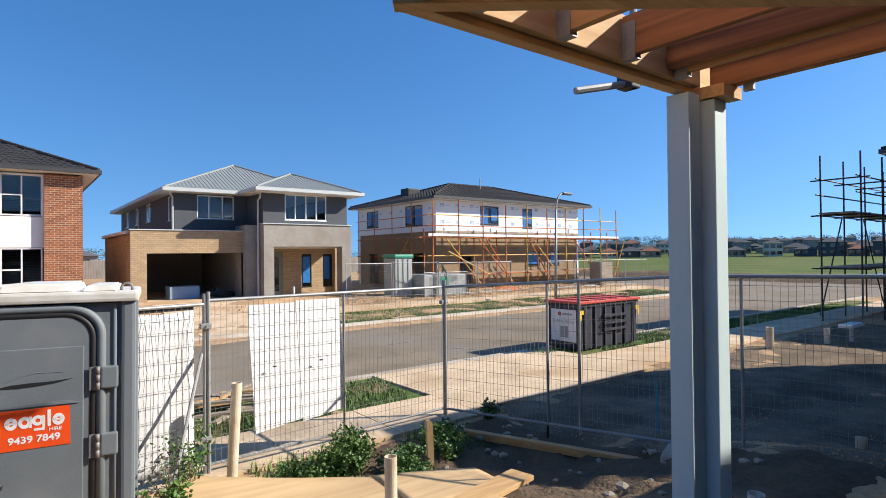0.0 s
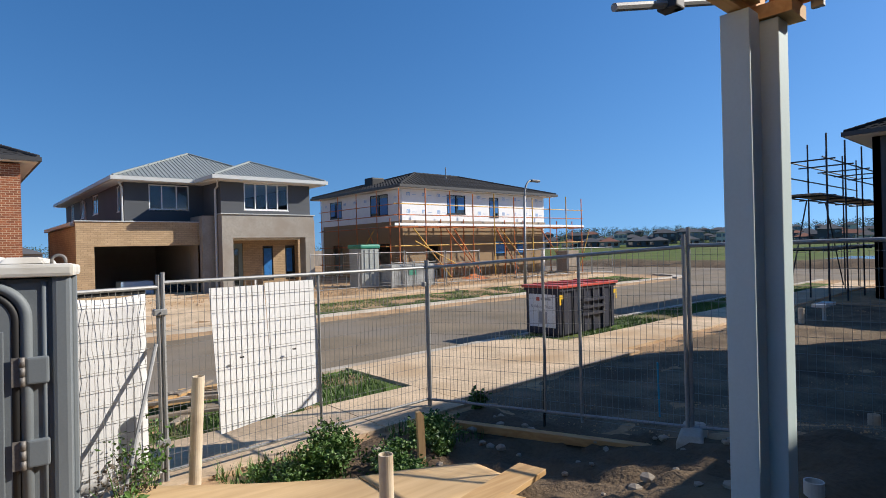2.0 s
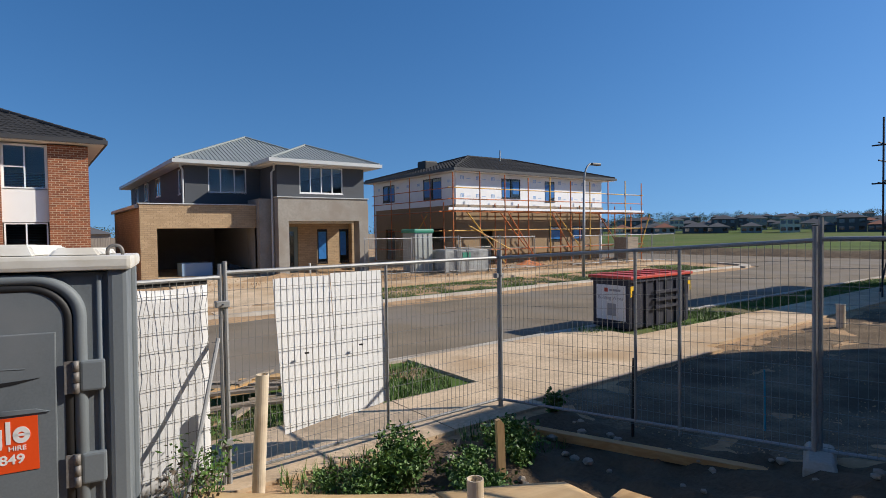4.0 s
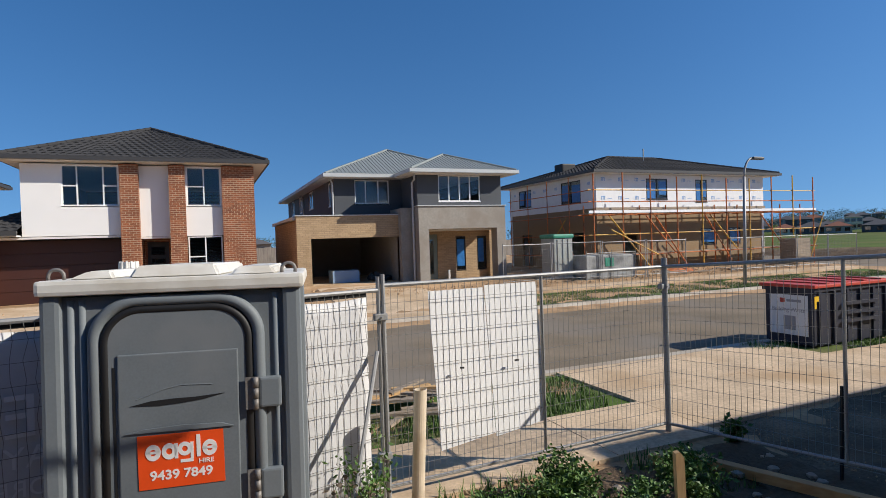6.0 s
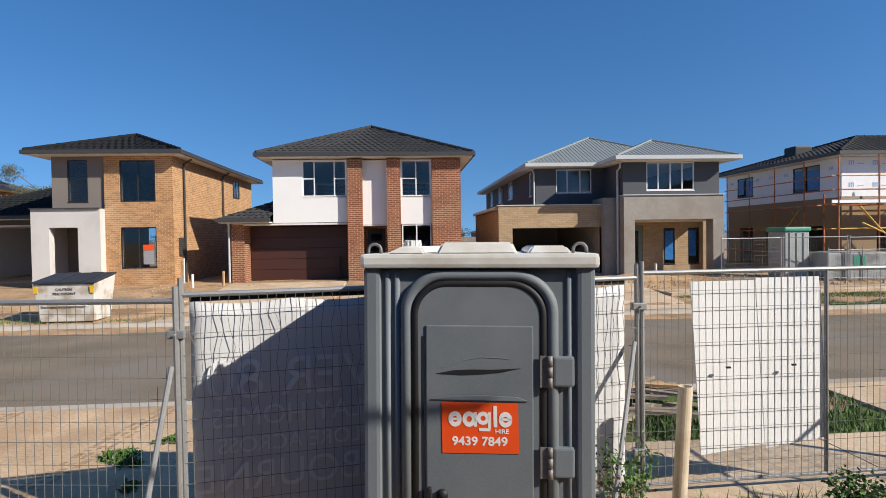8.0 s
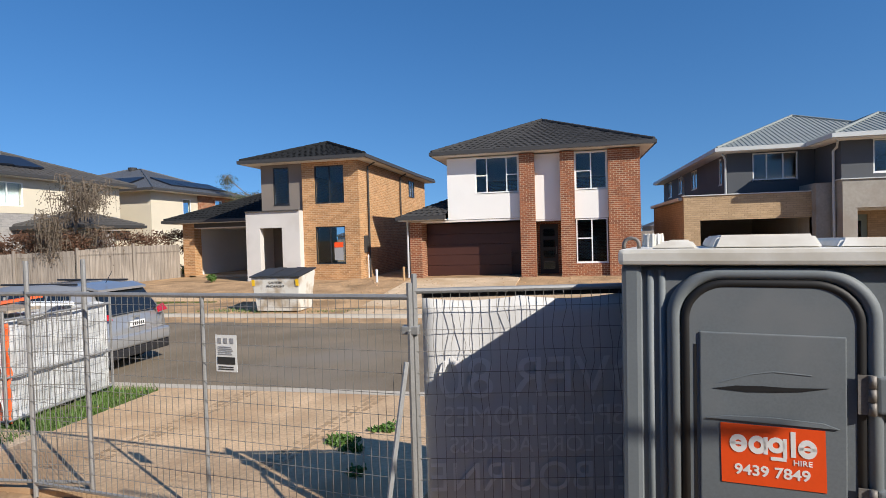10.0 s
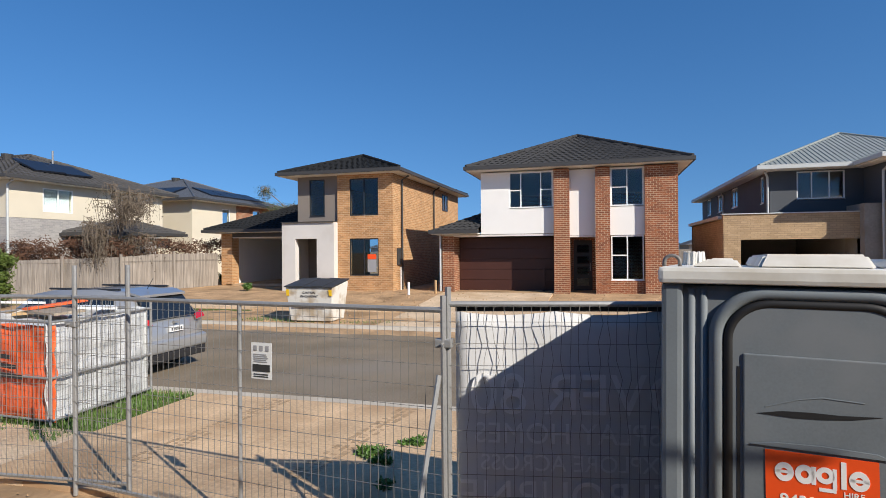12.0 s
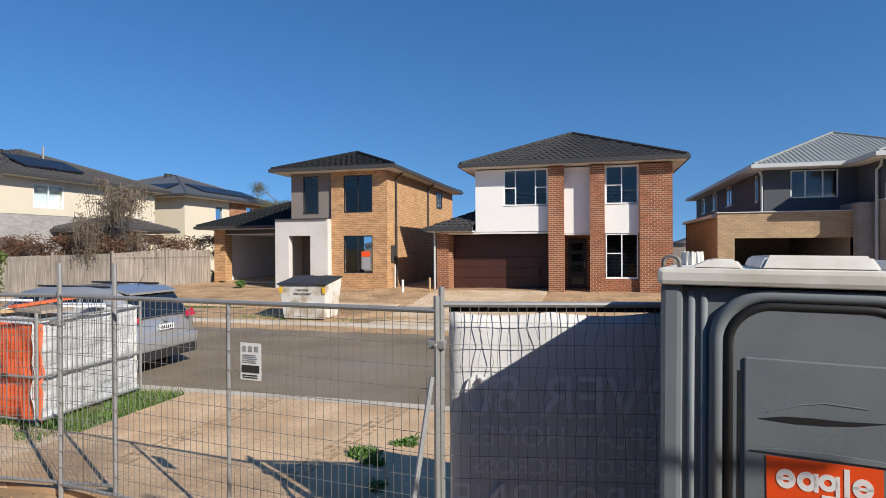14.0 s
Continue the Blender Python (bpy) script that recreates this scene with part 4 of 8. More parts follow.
# rendered portal
part("portal_column", B(10.21, 10.70, 23.8, 25.9, Z0, 2.98), 'raw_render', g, "raw cement rendered column")
part("portal_column", B(14.28, 14.75, 23.8, 24.4, Z0, 2.98), 'raw_render', g, "raw cement rendered column")
part("portal_beam", B(10.21, 14.75, 23.8, 24.4, 2.983, 4.05), 'raw_render', g, "raw cement rendered lintel")
part("wall", B(9.62, 10.207, 24.6, 26.4, Z0, 4.02), 'raw_render', g)
part("flashing", B(10.15, 14.80, 23.74, 24.3, 4.053, 4.09), 'gutter_light', g)
part("wall", wall_bm('y', 23.92, 10.23, 14.62, 4.09, 5.55, 0.2, [(11.29, 13.48, 4.28, 5.52)]), 'grey_render', g, "dark grey rendered wall")
window(g, 'y', 23.94, 11.29, 13.48, 4.28, 5.52, (1, 1, 1, 1))
part("wall", wall_bm('x', 10.23, 24.12, 26.2, 3.8, 5.55, 0.2), 'grey_render', g)
part("wall", wall_bm('x', 14.62, 24.12, 40, 3.9, 5.55, -0.2), 'grey_render', g)
# porch recess
part("wall", wall_bm('y', 25.6, 10.70, 15.6, Z0, 4.0, 0.2, [(11.0, 11.85, 0.5, 2.75), (12.85, 13.4, 0.9, 2.62), (14.05, 14.6, 0.9, 2.62)]), 'cream_brick', g)
part("porch_ceiling", B(10.70, 14.6, 24.4, 25.6, 2.9, 2.98), 'soffit', g)
dd = part("door", wall_bm('y', 25.66, 11.0, 11.85, 0.5, 2.75, 0.05, [(11.35, 11.65, 0.75, 2.5)]), 'door_green', g, "green-grey front door with a narrow light")
part("pane", B(11.35, 11.65, 25.68, 25.688, 0.75, 2.5), 'pane', dd)
window(g, 'y', 25.63, 12.85, 13.4, 0.9, 2.62, (1,), frame='frame_black', film=((0.05, 0.95, 0.1, 0.95),))
window(g, 'y', 25.63, 14.05, 14.6, 0.9, 2.62, (1,), frame='frame_black', film=((0.05, 0.75, 0.2, 0.95),))
part("wall", wall_bm('x', 15.6, 25.6, 40, Z0, 4.0, -0.2), 'cream_brick', g)
part("wall", B(14.63, 15.6, 25.3, 25.598, Z0, 3.9), 'cream_brick', g)
# garage
part("wall", wall_bm('y', 25.0, 4.85, 9.98, Z0, 3.72, 0.24, [(5.48, 9.62, Z0, 2.70)]), 'cream_brick', g)
part("wall", wall_bm('x', 4.85, 25.24, 33.2, Z0, 3.55, 0.2), 'cream_brick', g)
part("capping", B(4.80, 9.98, 24.95, 25.3, 3.722, 3.76), 'gutter_light', g)
gt = bmesh.new(); box(gt, 4.70, 4.95, 25.3, 33.3, 3.56, 3.70)
part("gutter", gt, 'gutter_light', g)
part("garage_roof", PR([(4.9, 25.3, 3.62), (7.0, 25.3, 3.78), (7.0, 33.2, 3.78), (4.9, 33.2, 3.62)], (0, 0, 0.03)), 'steel_roof', g)
part("wall", wall_bm('y', 32.8, 4.85, 10, Z0, 3.5, 0.2), 'interior', g)
part("wall", wall_bm('x', 9.75, 26.4, 33, Z0, 3.5, 0.2), 'interior', g)
part("garage_ceiling", B(5.05, 9.75, 25.24, 32.8, 3.0, 3.05), 'interior', g)
part("garage_floor", B(4.9, 9.7, 24.9, 32.8, 0.3, 0.56), 'concrete', g)
# upper storey
part("wall", wall_bm('y', 26.2, 6.85, 10.25, 3.80, 5.55, 0.2, [(7.85, 9.58, 4.35, 5.5)]), 'grey_render', g, "dark grey rendered wall")
window(g, 'y', 26.23, 7.85, 9.58, 4.35, 5.5, (1, 1.15, 1))
sidew = [(27.1, 27.6, 4.3, 5.45), (31.9, 33.3, 4.5, 5.5), (35.9, 37.0, 4.5, 5.5), (39.2, 40.4, 4.5, 5.5)]
part("wall", wall_bm('x', 6.85, 26.4, 42.0, 3.80, 5.55, 0.2, sidew), 'grey_render', g, "dark grey rendered wall")
for a, b, c, d in sidew:
    window(g, 'x', 6.87, a, b, c, d, (1, 1) if b - a > 0.8 else (1,))
part("wall", wall_bm('y', 42.0, 6.85, 14.6, 0.5, 5.55, 0.2), 'grey_render', g)
part("upper_floor", B(7.0, 14.5, 26.3, 42, 3.72, 3.79), 'interior', g)
hip_roof(g, 6.32, 15.15, 25.60, 42.6, 5.72, 23.5, kind='steel', mat='steel_roof', gut='gutter_light', gutter_h=0.17)
# front hip over the portal
y0, x0, x1, z = 23.25, 9.72, 15.15, 5.715
hw = (x1 - x0) / 2
ap, bk = ((x0 + x1) / 2, y0 + hw, z + hw * math.tan(radians(22))), ((x0 + x1) / 2, 31.5, z + hw * math.tan(radians(22)))
bm = bmesh.new()
for f in (((x0, y0, z), (x1, y0, z), ap, ap), ((x0, 28.8, z), (x0, y0, z), ap, (ap[0], 28.8, ap[2])), ((x1, y0, z), (x1, 28.8, z), (ap[0], 28.8, ap[2]), ap)):
    ribbed_face(bm, *f)
rf = part("roof", bm, 'steel_roof', g)
bm = bmesh.new()
for a, b in (((x0, y0, z), ap), ((x1, y0, z), ap), (ap, (ap[0], 28.6, ap[2]))):
    ridge_caps(bm, a, b, 0.06, 2)
part("ridge_capping", bm, 'steel_roof', rf)
gt = bmesh.new()
box(gt, x0 - 0.1, x1 + 0.1, y0 - 0.1, y0, z - 0.15, z + 0.015)
box(gt, x0 - 0.1, x0, y0, 25.5, z - 0.15, z + 0.015)
box(gt, x1, x1 + 0.1, y0, 26, z - 0.15, z + 0.015)
part("gutter", gt, 'gutter_light', g)
part("soffit", B(x0 + 0.01, x1 - 0.01, y0 + 0.01, 25.58, z - 0.19, z - 0.14), 'soffit', g)
pipe_run(g, [(9.95, 23.5, 5.5), (10.12, 24.0, 5.3), (10.12, 24.3, 5.2), (10.12, 24.3, 0.6)], 0.05, 'gutter_light')
pipe_run(g, [(6.6, 25.9, 5.5), (6.75, 26.1, 5.3), (6.75, 26.1, 3.8)], 0.045, 'gutter_light')
pipe_run(g, [(6.6, 35, 5.5), (6.78, 35, 5.3), (6.78, 35, 3.7)], 0.045, 'gutter_light')

# ---- house: white building wrap above brown sheeting ----
w = empty("house", (27, 28, 0.5), "unfinished house with white building wrap above brown sheeting, charcoal tiles", "house")
Z0 = 0.35
fw = [(23.9, 25.45, 4.36, 5.52), (27.6, 28.5, 4.2, 5.5)]
part("wall", wall_bm('y', 24.0, 20.46, 33.1, 3.9, 5.72, 0.15, fw), 'wrap', w, "white wrapped upper wall")
for k, (a, b, c, d) in enumerate(fw):
    window(w, 'y', 24.0, a, b, c, d, (1, 1), frame='frame_black', film=((0.0, 0.9, 0.0, 0.85), (0.1, 0.9, 0.2, 0.9)))
sw = [(25.35, 27.2, 4.3, 5.55), (30.5, 32.0, 4.4, 5.5)]
part("wall", wall_bm('x', 20.46, 24.15, 33.0, 3.9, 5.72, 0.15, sw), 'wrap', w, "white wrapped upper wall")
for a, b, c, d in sw:
    window(w, 'x', 20.46, a, b, c, d, (1, 1), frame='frame_black', film=((0.0, 0.9, 0.0, 0.85), (0.1, 0.9, 0.1, 0.9)))
lw = [(28.0, 29.25, 1.7, 2.65), (30.25, 31.25, 1.7, 2.65), (22.2, 23.3, 0.6, 2.5)]
part("wall", wall_bm('y', 24.05, 20.5, 33.1, Z0, 3.9, 0.15, lw), 'sheet', w, "brown sheeted lower wall")
for a, b, c, d in lw[:2]:
    window(w, 'y', 24.06, a, b, c, d, (1,), frame='frame_black', film=((0.05, 0.95, 0.1, 0.9),))
ls = [(25.2, 26.6, 0.6, 2.6), (28.2, 29.4, 1.2, 2.5), (30.6, 31.8, 0.6, 2.6)]
part("wall", wall_bm('x', 20.5, 24.2, 33.0, Z0, 3.9, 0.15, ls), 'sheet', w, "brown sheeted lower wall")
part("wall", wall_bm('y', 33.0, 20.46, 33.1, Z0, 5.72, 0.15), 'wrap', w)
part("wall", wall_bm('x', 33.1, 24.0, 33.0, Z0, 5.72, 0.15), 'wrap', w)
part("floor_slab", B(20.6, 33.0, 24.2, 33, 0.4, 0.5), 'concrete', w)
part("upper_floor", B(20.6, 33.0, 24.2, 33, 3.8, 3.9), 'interior', w)
part("bearer", B(20.3, 33.2, 23.85, 23.99, 3.78, 3.92), 'board', w)
pr = bmesh.new()
random.seed(3)
x = 20.8
while x < 32.9:
    for zz in (4.35, 5.35):
        if not any(a - 0.45 < x < b + 0.1 for a, b, c, d in fw):
            for i in range(3):
                box(pr, x + i * 0.1, x + i * 0.1 + 0.045, 23.992, 23.998, zz, zz + 0.16)
            box(pr, x, x + 0.245, 23.992, 23.998, zz + 0.16, zz + 0.2)
            box(pr, x + 0.42, x + 0.72, 23.992, 23.998, zz + 0.05, zz + 0.075)
    x += 1.15
part("wrap_print", pr, 'wrap_print', w, "repeated pale blue printed marks")["kind"] = "stuff"
pr = bmesh.new()
for yy in (24.5, 27.6, 28.8, 30.0, 32.4):
    for i in range(3):
        box(pr, 20.452, 20.458, yy + i * 0.1, yy + i * 0.1 + 0.045, 5.2, 5.36)
part("wrap_print", pr, 'wrap_print', w, "repeated pale blue printed marks")["kind"] = "stuff"
hip_roof(w, 19.95, 34.0, 23.45, 33.5, 5.90, 16.5, mat='tile')
part("vent_cowl", B(21.8, 22.8, 28.9, 29.8, 6.4, 7.0, bevel=0.08), 'black', w, "black evaporative cooler on the roof")
part("flue", T((27.0, 27.5, 7.0), (27.0, 27.5, 7.85), 0.04), 'galv', w)

# ---- house: tan brick with white portal ----
l = empty("house", (-12, 30, 0.5), "two-storey tan brick house with white portal and black tiles", "house")
Z0, Z1 = 0.30, 6.02
ho = [(-11.47, -10.0, 4.05, 5.82), (-11.49, -10.0, 1.2, 2.97)]
part("wall", wall_bm('y', 24.5, -12.1, -9.28, Z0, Z1, 0.24, ho), 'tan_brick', l)
window(l, 'y', 24.54, *ho[0], (1, 1), frame='frame_black')
lowin = window(l, 'y', 24.54, *ho[1], (1, 1), frame='frame_black')
part("notice", B(-10.58, -10.14, 24.548, 24.556, 1.98, 2.22), 'orange_sticker', lowin, "orange notice in the window")
part("notice", B(-10.58, -10.14, 24.548, 24.556, 1.38, 1.97), 'grey_print', lowin, "white notice in the window")
part("wall", wall_bm('y', 24.62, -14.29, -12.1, 3.76, Z1, 0.2, [(-13.66, -12.83, 4.07, 5.86)]), 'taupe_render', l, "taupe rendered panel")
window(l, 'y', 24.64, -13.66, -12.83, 4.07, 5.86, (1,), frame='frame_black')
part("portal", wall_bm('y', 24.1, -14.87, -12.1, Z0, 3.76, 0.35, [(-14.15, -13.0, Z0, 2.98)]), 'portal_render', l, "off-white rendered portal")
part("portal_side", B(-14.87, -14.5, 24.45, 26.0, Z0, 3.75), 'portal_render', l)
part("portal_side", B(-12.45, -12.1, 24.45, 24.5, Z0, 3.75), 'portal_render', l)
part("portal_roof", B(-14.87, -12.1, 24.0, 26, 3.762, 3.80), 'gutter_dark', l)
part("wall", wall_bm('y', 26.0, -14.9, -12.1, Z0, 3.75, 0.2, [(-13.95, -12.5, 0.5, 2.9)]), 'taupe_render', l)
# near-black panel puts the shade of the entry opening into its colour
part("door", B(-13.95, -12.5, 26.05, 26.1, 0.5, 2.9), 'entry_shade', l, "dark brown panel standing for the shaded entry opening")
sd = [(25.3, 25.7, 1.6, 2.6)]
part("wall", wall_bm('x', -9.28, 24.74, 37.0, Z0, Z1, -0.24, [(33.0, 34.2, 4.8, 5.8)]), 'tan_brick', l)
window(l, 'x', -9.30, 33.0, 34.2, 4.8, 5.8, (1, 1), frame='frame_black')
part("meter_box", B(-9.28, -9.20, 25.0, 25.45, 1.7, 2.5, bevel=0.01), 'gutter_dark', l)
part("wall", wall_bm('x', -14.29, 24.82, 37.0, 3.7, Z1, 0.2), 'tan_brick', l)
part("wall", wall_bm('y', 36.8, -14.3, -9.3, Z0, Z1, 0.2), 'tan_brick', l)
part("upper_floor", B(-14.2, -9.5, 24.8, 36.8, 3.3, 3.38), 'interior', l)
hip_roof(l, -14.98, -8.75, 23.95, 37.5, 6.17, 20.5, mat='tile_black')
pipe_run(l, [(-8.85, 25.6, 6.0), (-9.2, 25.6, 5.8), (-9.2, 25.6, 0.5)], 0.045, 'gutter_dark')
pipe_run(l, [(-8.85, 31.0, 6.0), (-9.2, 31.0, 5.8), (-9.2, 31.0, 3.4)], 0.045, 'gutter_dark')
pipe_run(l, [(-9.15, 25.2, 0.4), (-9.15, 25.2, 1.6)], 0.03, 'white_plastic')
# garage wing
part("brick_pier", B(-20.5, -19.8, 27.0, 27.6, Z0, 3.4), 'tan_brick', l)
part("wall", wall_bm('x', -20.5, 27.6, 34.5, Z0, 3.4, 0.24), 'tan_brick', l)
part("lining", B(-20.24, -20.20, 27.65, 33.4, 0.5, 3.15), 'white_render', l)
part("wall", wall_bm('y', 33.4, -20.5, -14.3, Z0, 3.4, 0.2), 'white_render', l)
part("wall", B(-14.6, -14.3, 26.2, 33.4, Z0, 3.5), 'white_render', l)
part("garage_ceiling", B(-20.2, -14.6, 27.05, 33.4, 3.15, 3.21), 'soffit', l)
part("lintel", B(-19.8, -14.6, 27.02, 27.3, 3.2, 3.45), 'gutter_dark', l)
part("garage_floor", B(-20.2, -14.6, 27.0, 33.4, 0.3, 0.58), 'concrete', l)
hip_roof(l, -21.2, -13.6, 26.4, 34.6, 3.60, 22.0, mat='tile_black')

# ---- neighbouring buildings; the first three are out of view and shape the shade ----
n = empty("house", (16, -4, 0), "plain two-storey house wall behind the lot", "house", kind="structure")
part("wall", B(12.8, 18.75, -4.98, -0.45, 0, 5.6), 'tan_brick', n)
part("roof", B(12.6, 18.8, -4.99, -0.40, 5.6, 5.95), 'tile', n)
# unseen low block, added to throw shade on the earth and post foot
n = empty("house", (10, -4, 0), "unseen low brick block added to shade the near earth and lower post", "house", kind="structure")
part("wall", B(6.7, 12.7, -4.98, -1.35, 0, 2.45), 'tan_brick', n)
part("plate", B(6.6, 12.58, -4.99, -1.25, 2.45, 2.55), 'pine', n)
# unseen dark block, added to cut sky light and bounce from behind
hs = empty("house", (-3, -8, 0), "unseen two-storey grey block added behind the porch to block sky light", "house", kind="structure")
part("wall", B(-15, 20, -11.5, -5.0, 0, 6.2), 'grey_render', hs)
part("roof", B(-15.4, 20.4, -11.9, -4.8, 6.2, 6.4), 'tile', hs)

nb = empty("house", (28, 0, 0), "two-storey house under scaffold on the next lot, walls coloured dark for their shade", "house")
# dark render colour stands for grey brick lying in shade
part("wall", wall_bm('x', 26.1, -9, 3.4, 0, 5.9, 0.24, [(-1.5, 0.3, 3.6, 5.2)]), 'grey_render', nb)
part("wall", wall_bm('y', 3.4, 26.1, 33, 0, 5.9, -0.24, [(27, 28.6, 3.6, 5.3), (29, 31, 0.6, 2.6)]), 'grey_render', nb)
part("wall", wall_bm('x', 33, -9, 3.4, 0, 5.9, 0.24), 'grey_render', nb)
hip_roof(nb, 25.4, 33.8, -9.6, 4.05, 6.08, 22, mat='tile_black')

sc = empty("scaffold", (26, 4.5, 0), "dark steel tube scaffold with plank deck before the brick house", "scaffold")
for y in (5.1, 3.95):
    for x in (22.7, 24.9, 27.2, 29.5, 31.7):
        part("standard", T((x, y, 0.05), (x, y, 5.75), 0.028), 'dark_tube', sc)
    for z in (1.9, 3.7, 4.4, 4.95):
        part("ledger", T((22.4, y + 0.04, z), (32, y + 0.04, z), 0.025), 'dark_tube', sc)
for x in (22.7, 24.9, 27.2, 29.5, 31.7):
    for z in (1.9, 3.7, 4.9):
        part("transom", T((x, 3.7, z), (x, 5.4, z), 0.025), 'dark_tube', sc)
for i in range(4):
    part("plank", B(22.3, 32.2, 4.05 + i * 0.25, 4.28 + i * 0.25, 3.73, 3.78), 'board', sc)
    part("plank", B(22.3, 32.2, 4.05 + i * 0.25, 4.28 + i * 0.25, 1.93, 1.98), 'board', sc)
part("brace", T((22.7, 5.16, 0.3), (24.9, 5.16, 3.7), 0.024), 'dark_tube', sc)
part("brace", T((27.2, 5.16, 3.7), (29.5, 5.16, 0.3), 0.024), 'dark_tube', sc)

# ---- timber porch frame over the walker ----
PO = Matrix.Translation((-0.39, 0.0, -0.10))
def pp(name, bm, mat, parent, label=""):
    bm.transform(PO)
    return part(name, bm, mat, parent, label)
TRIM = ((2.46, -0.30, 3.653), (4.95, -2.24, 3.653))
po = empty("porch_frame", (4.7, -0.35, 0.6), "unfinished timber porch frame with steel joist hangers on painted posts", "porch")
pp("post", B(4.57, 4.715, -0.40, -0.25, 0.0, 3.62, bevel=0.006), 'post_paint', po, "pale blue-grey primed square post")
pp("post", B(4.72, 4.865, -0.49, -0.345, 0.0, 3.58, bevel=0.006), 'post_paint', po, "pale blue-grey primed square post")
pp("packer", B(4.70, 4.93, -0.56, -0.28, 3.585, 3.66), 'pine', po)
pp("front_beam", B(2.48, 4.93, -0.36, -0.28, 3.63, 3.93, bevel=0.004), 'pine', po, "fresh pine front beam")
pp("front_beam", B(2.48, 4.69, -0.415, -0.363, 3.665, 3.92, bevel=0.004), 'pine', po, "fresh pine front beam")
pp("side_beam", B(4.80, 4.89, -7.5, -0.42, 3.665, 3.93, bevel=0.004), 'pine_dark', po, "dark-stained side beam")
pp("end_joist", B(2.48, 2.57, -7.5, -0.42, 3.64, 3.90, bevel=0.004), 'pine_y', po, "fresh pine end joist")
for k, x in enumerate((2.78, 3.33, 3.86, 4.38)):
    pp("joist", B(x, x + 0.046, -7.5, -0.42, 3.68, 3.90, bevel=0.003), 'pine_dark' if k == 2 else 'pine_y', po)
    hb = bmesh.new()
    box(hb, x - 0.004, x - 0.001, -0.50, -0.417, 3.66, 3.86)
    box(hb, x + 0.047, x + 0.050, -0.50, -0.417, 3.66, 3.86)
    box(hb, x - 0.004, x + 0.050, -0.50, -0.417, 3.655, 3.661)
    pp("joist_hanger", hb, 'galv', po, "punched galvanised joist hanger")
pp("joist_hanger", B(4.86, 4.895, -0.66, -0.60, 3.62, 3.82, bevel=0.004), 'galv', po)
pp("joist", B(4.30, 4.345, -7.5, -0.42, 3.70, 3.90, bevel=0.003), 'pine_dark', po)
pp("batten", BM(TRIM[0], TRIM[1], 0.09, 0.05, bevel=0.004), 'pine', po, "fresh pine batten under the joists")
# added sheet out of view, keeps sky light off the porch
pp("ceiling_sheet", B(2.25, 4.8, -7.5, -1.6, 3.935, 3.955), 'ply', po, "unseen plywood sheet added over the joists to block sky light")
pp("scaffold_tube", T((4.10, 0.10, 3.66), (5.4, -0.20, 3.96), 0.024), 'galv', po)
pp("coupler", B(4.48, 4.58, -0.06, 0.06, 3.72, 3.82, bevel=0.01), 'dark_tube', po)
pp("scaffold_tube", T((4.55, -0.03, 3.72), (4.55, -0.03, 4.8), 0.024), 'galv', po)
pp("scaffold_tube", T((5.6, 0.12, 4.7), (2.4, 0.5, 4.72), 0.024), 'galv', po)

# ---- temporary fence ----
def clampz(x, y):
    return ground_z(x, y)

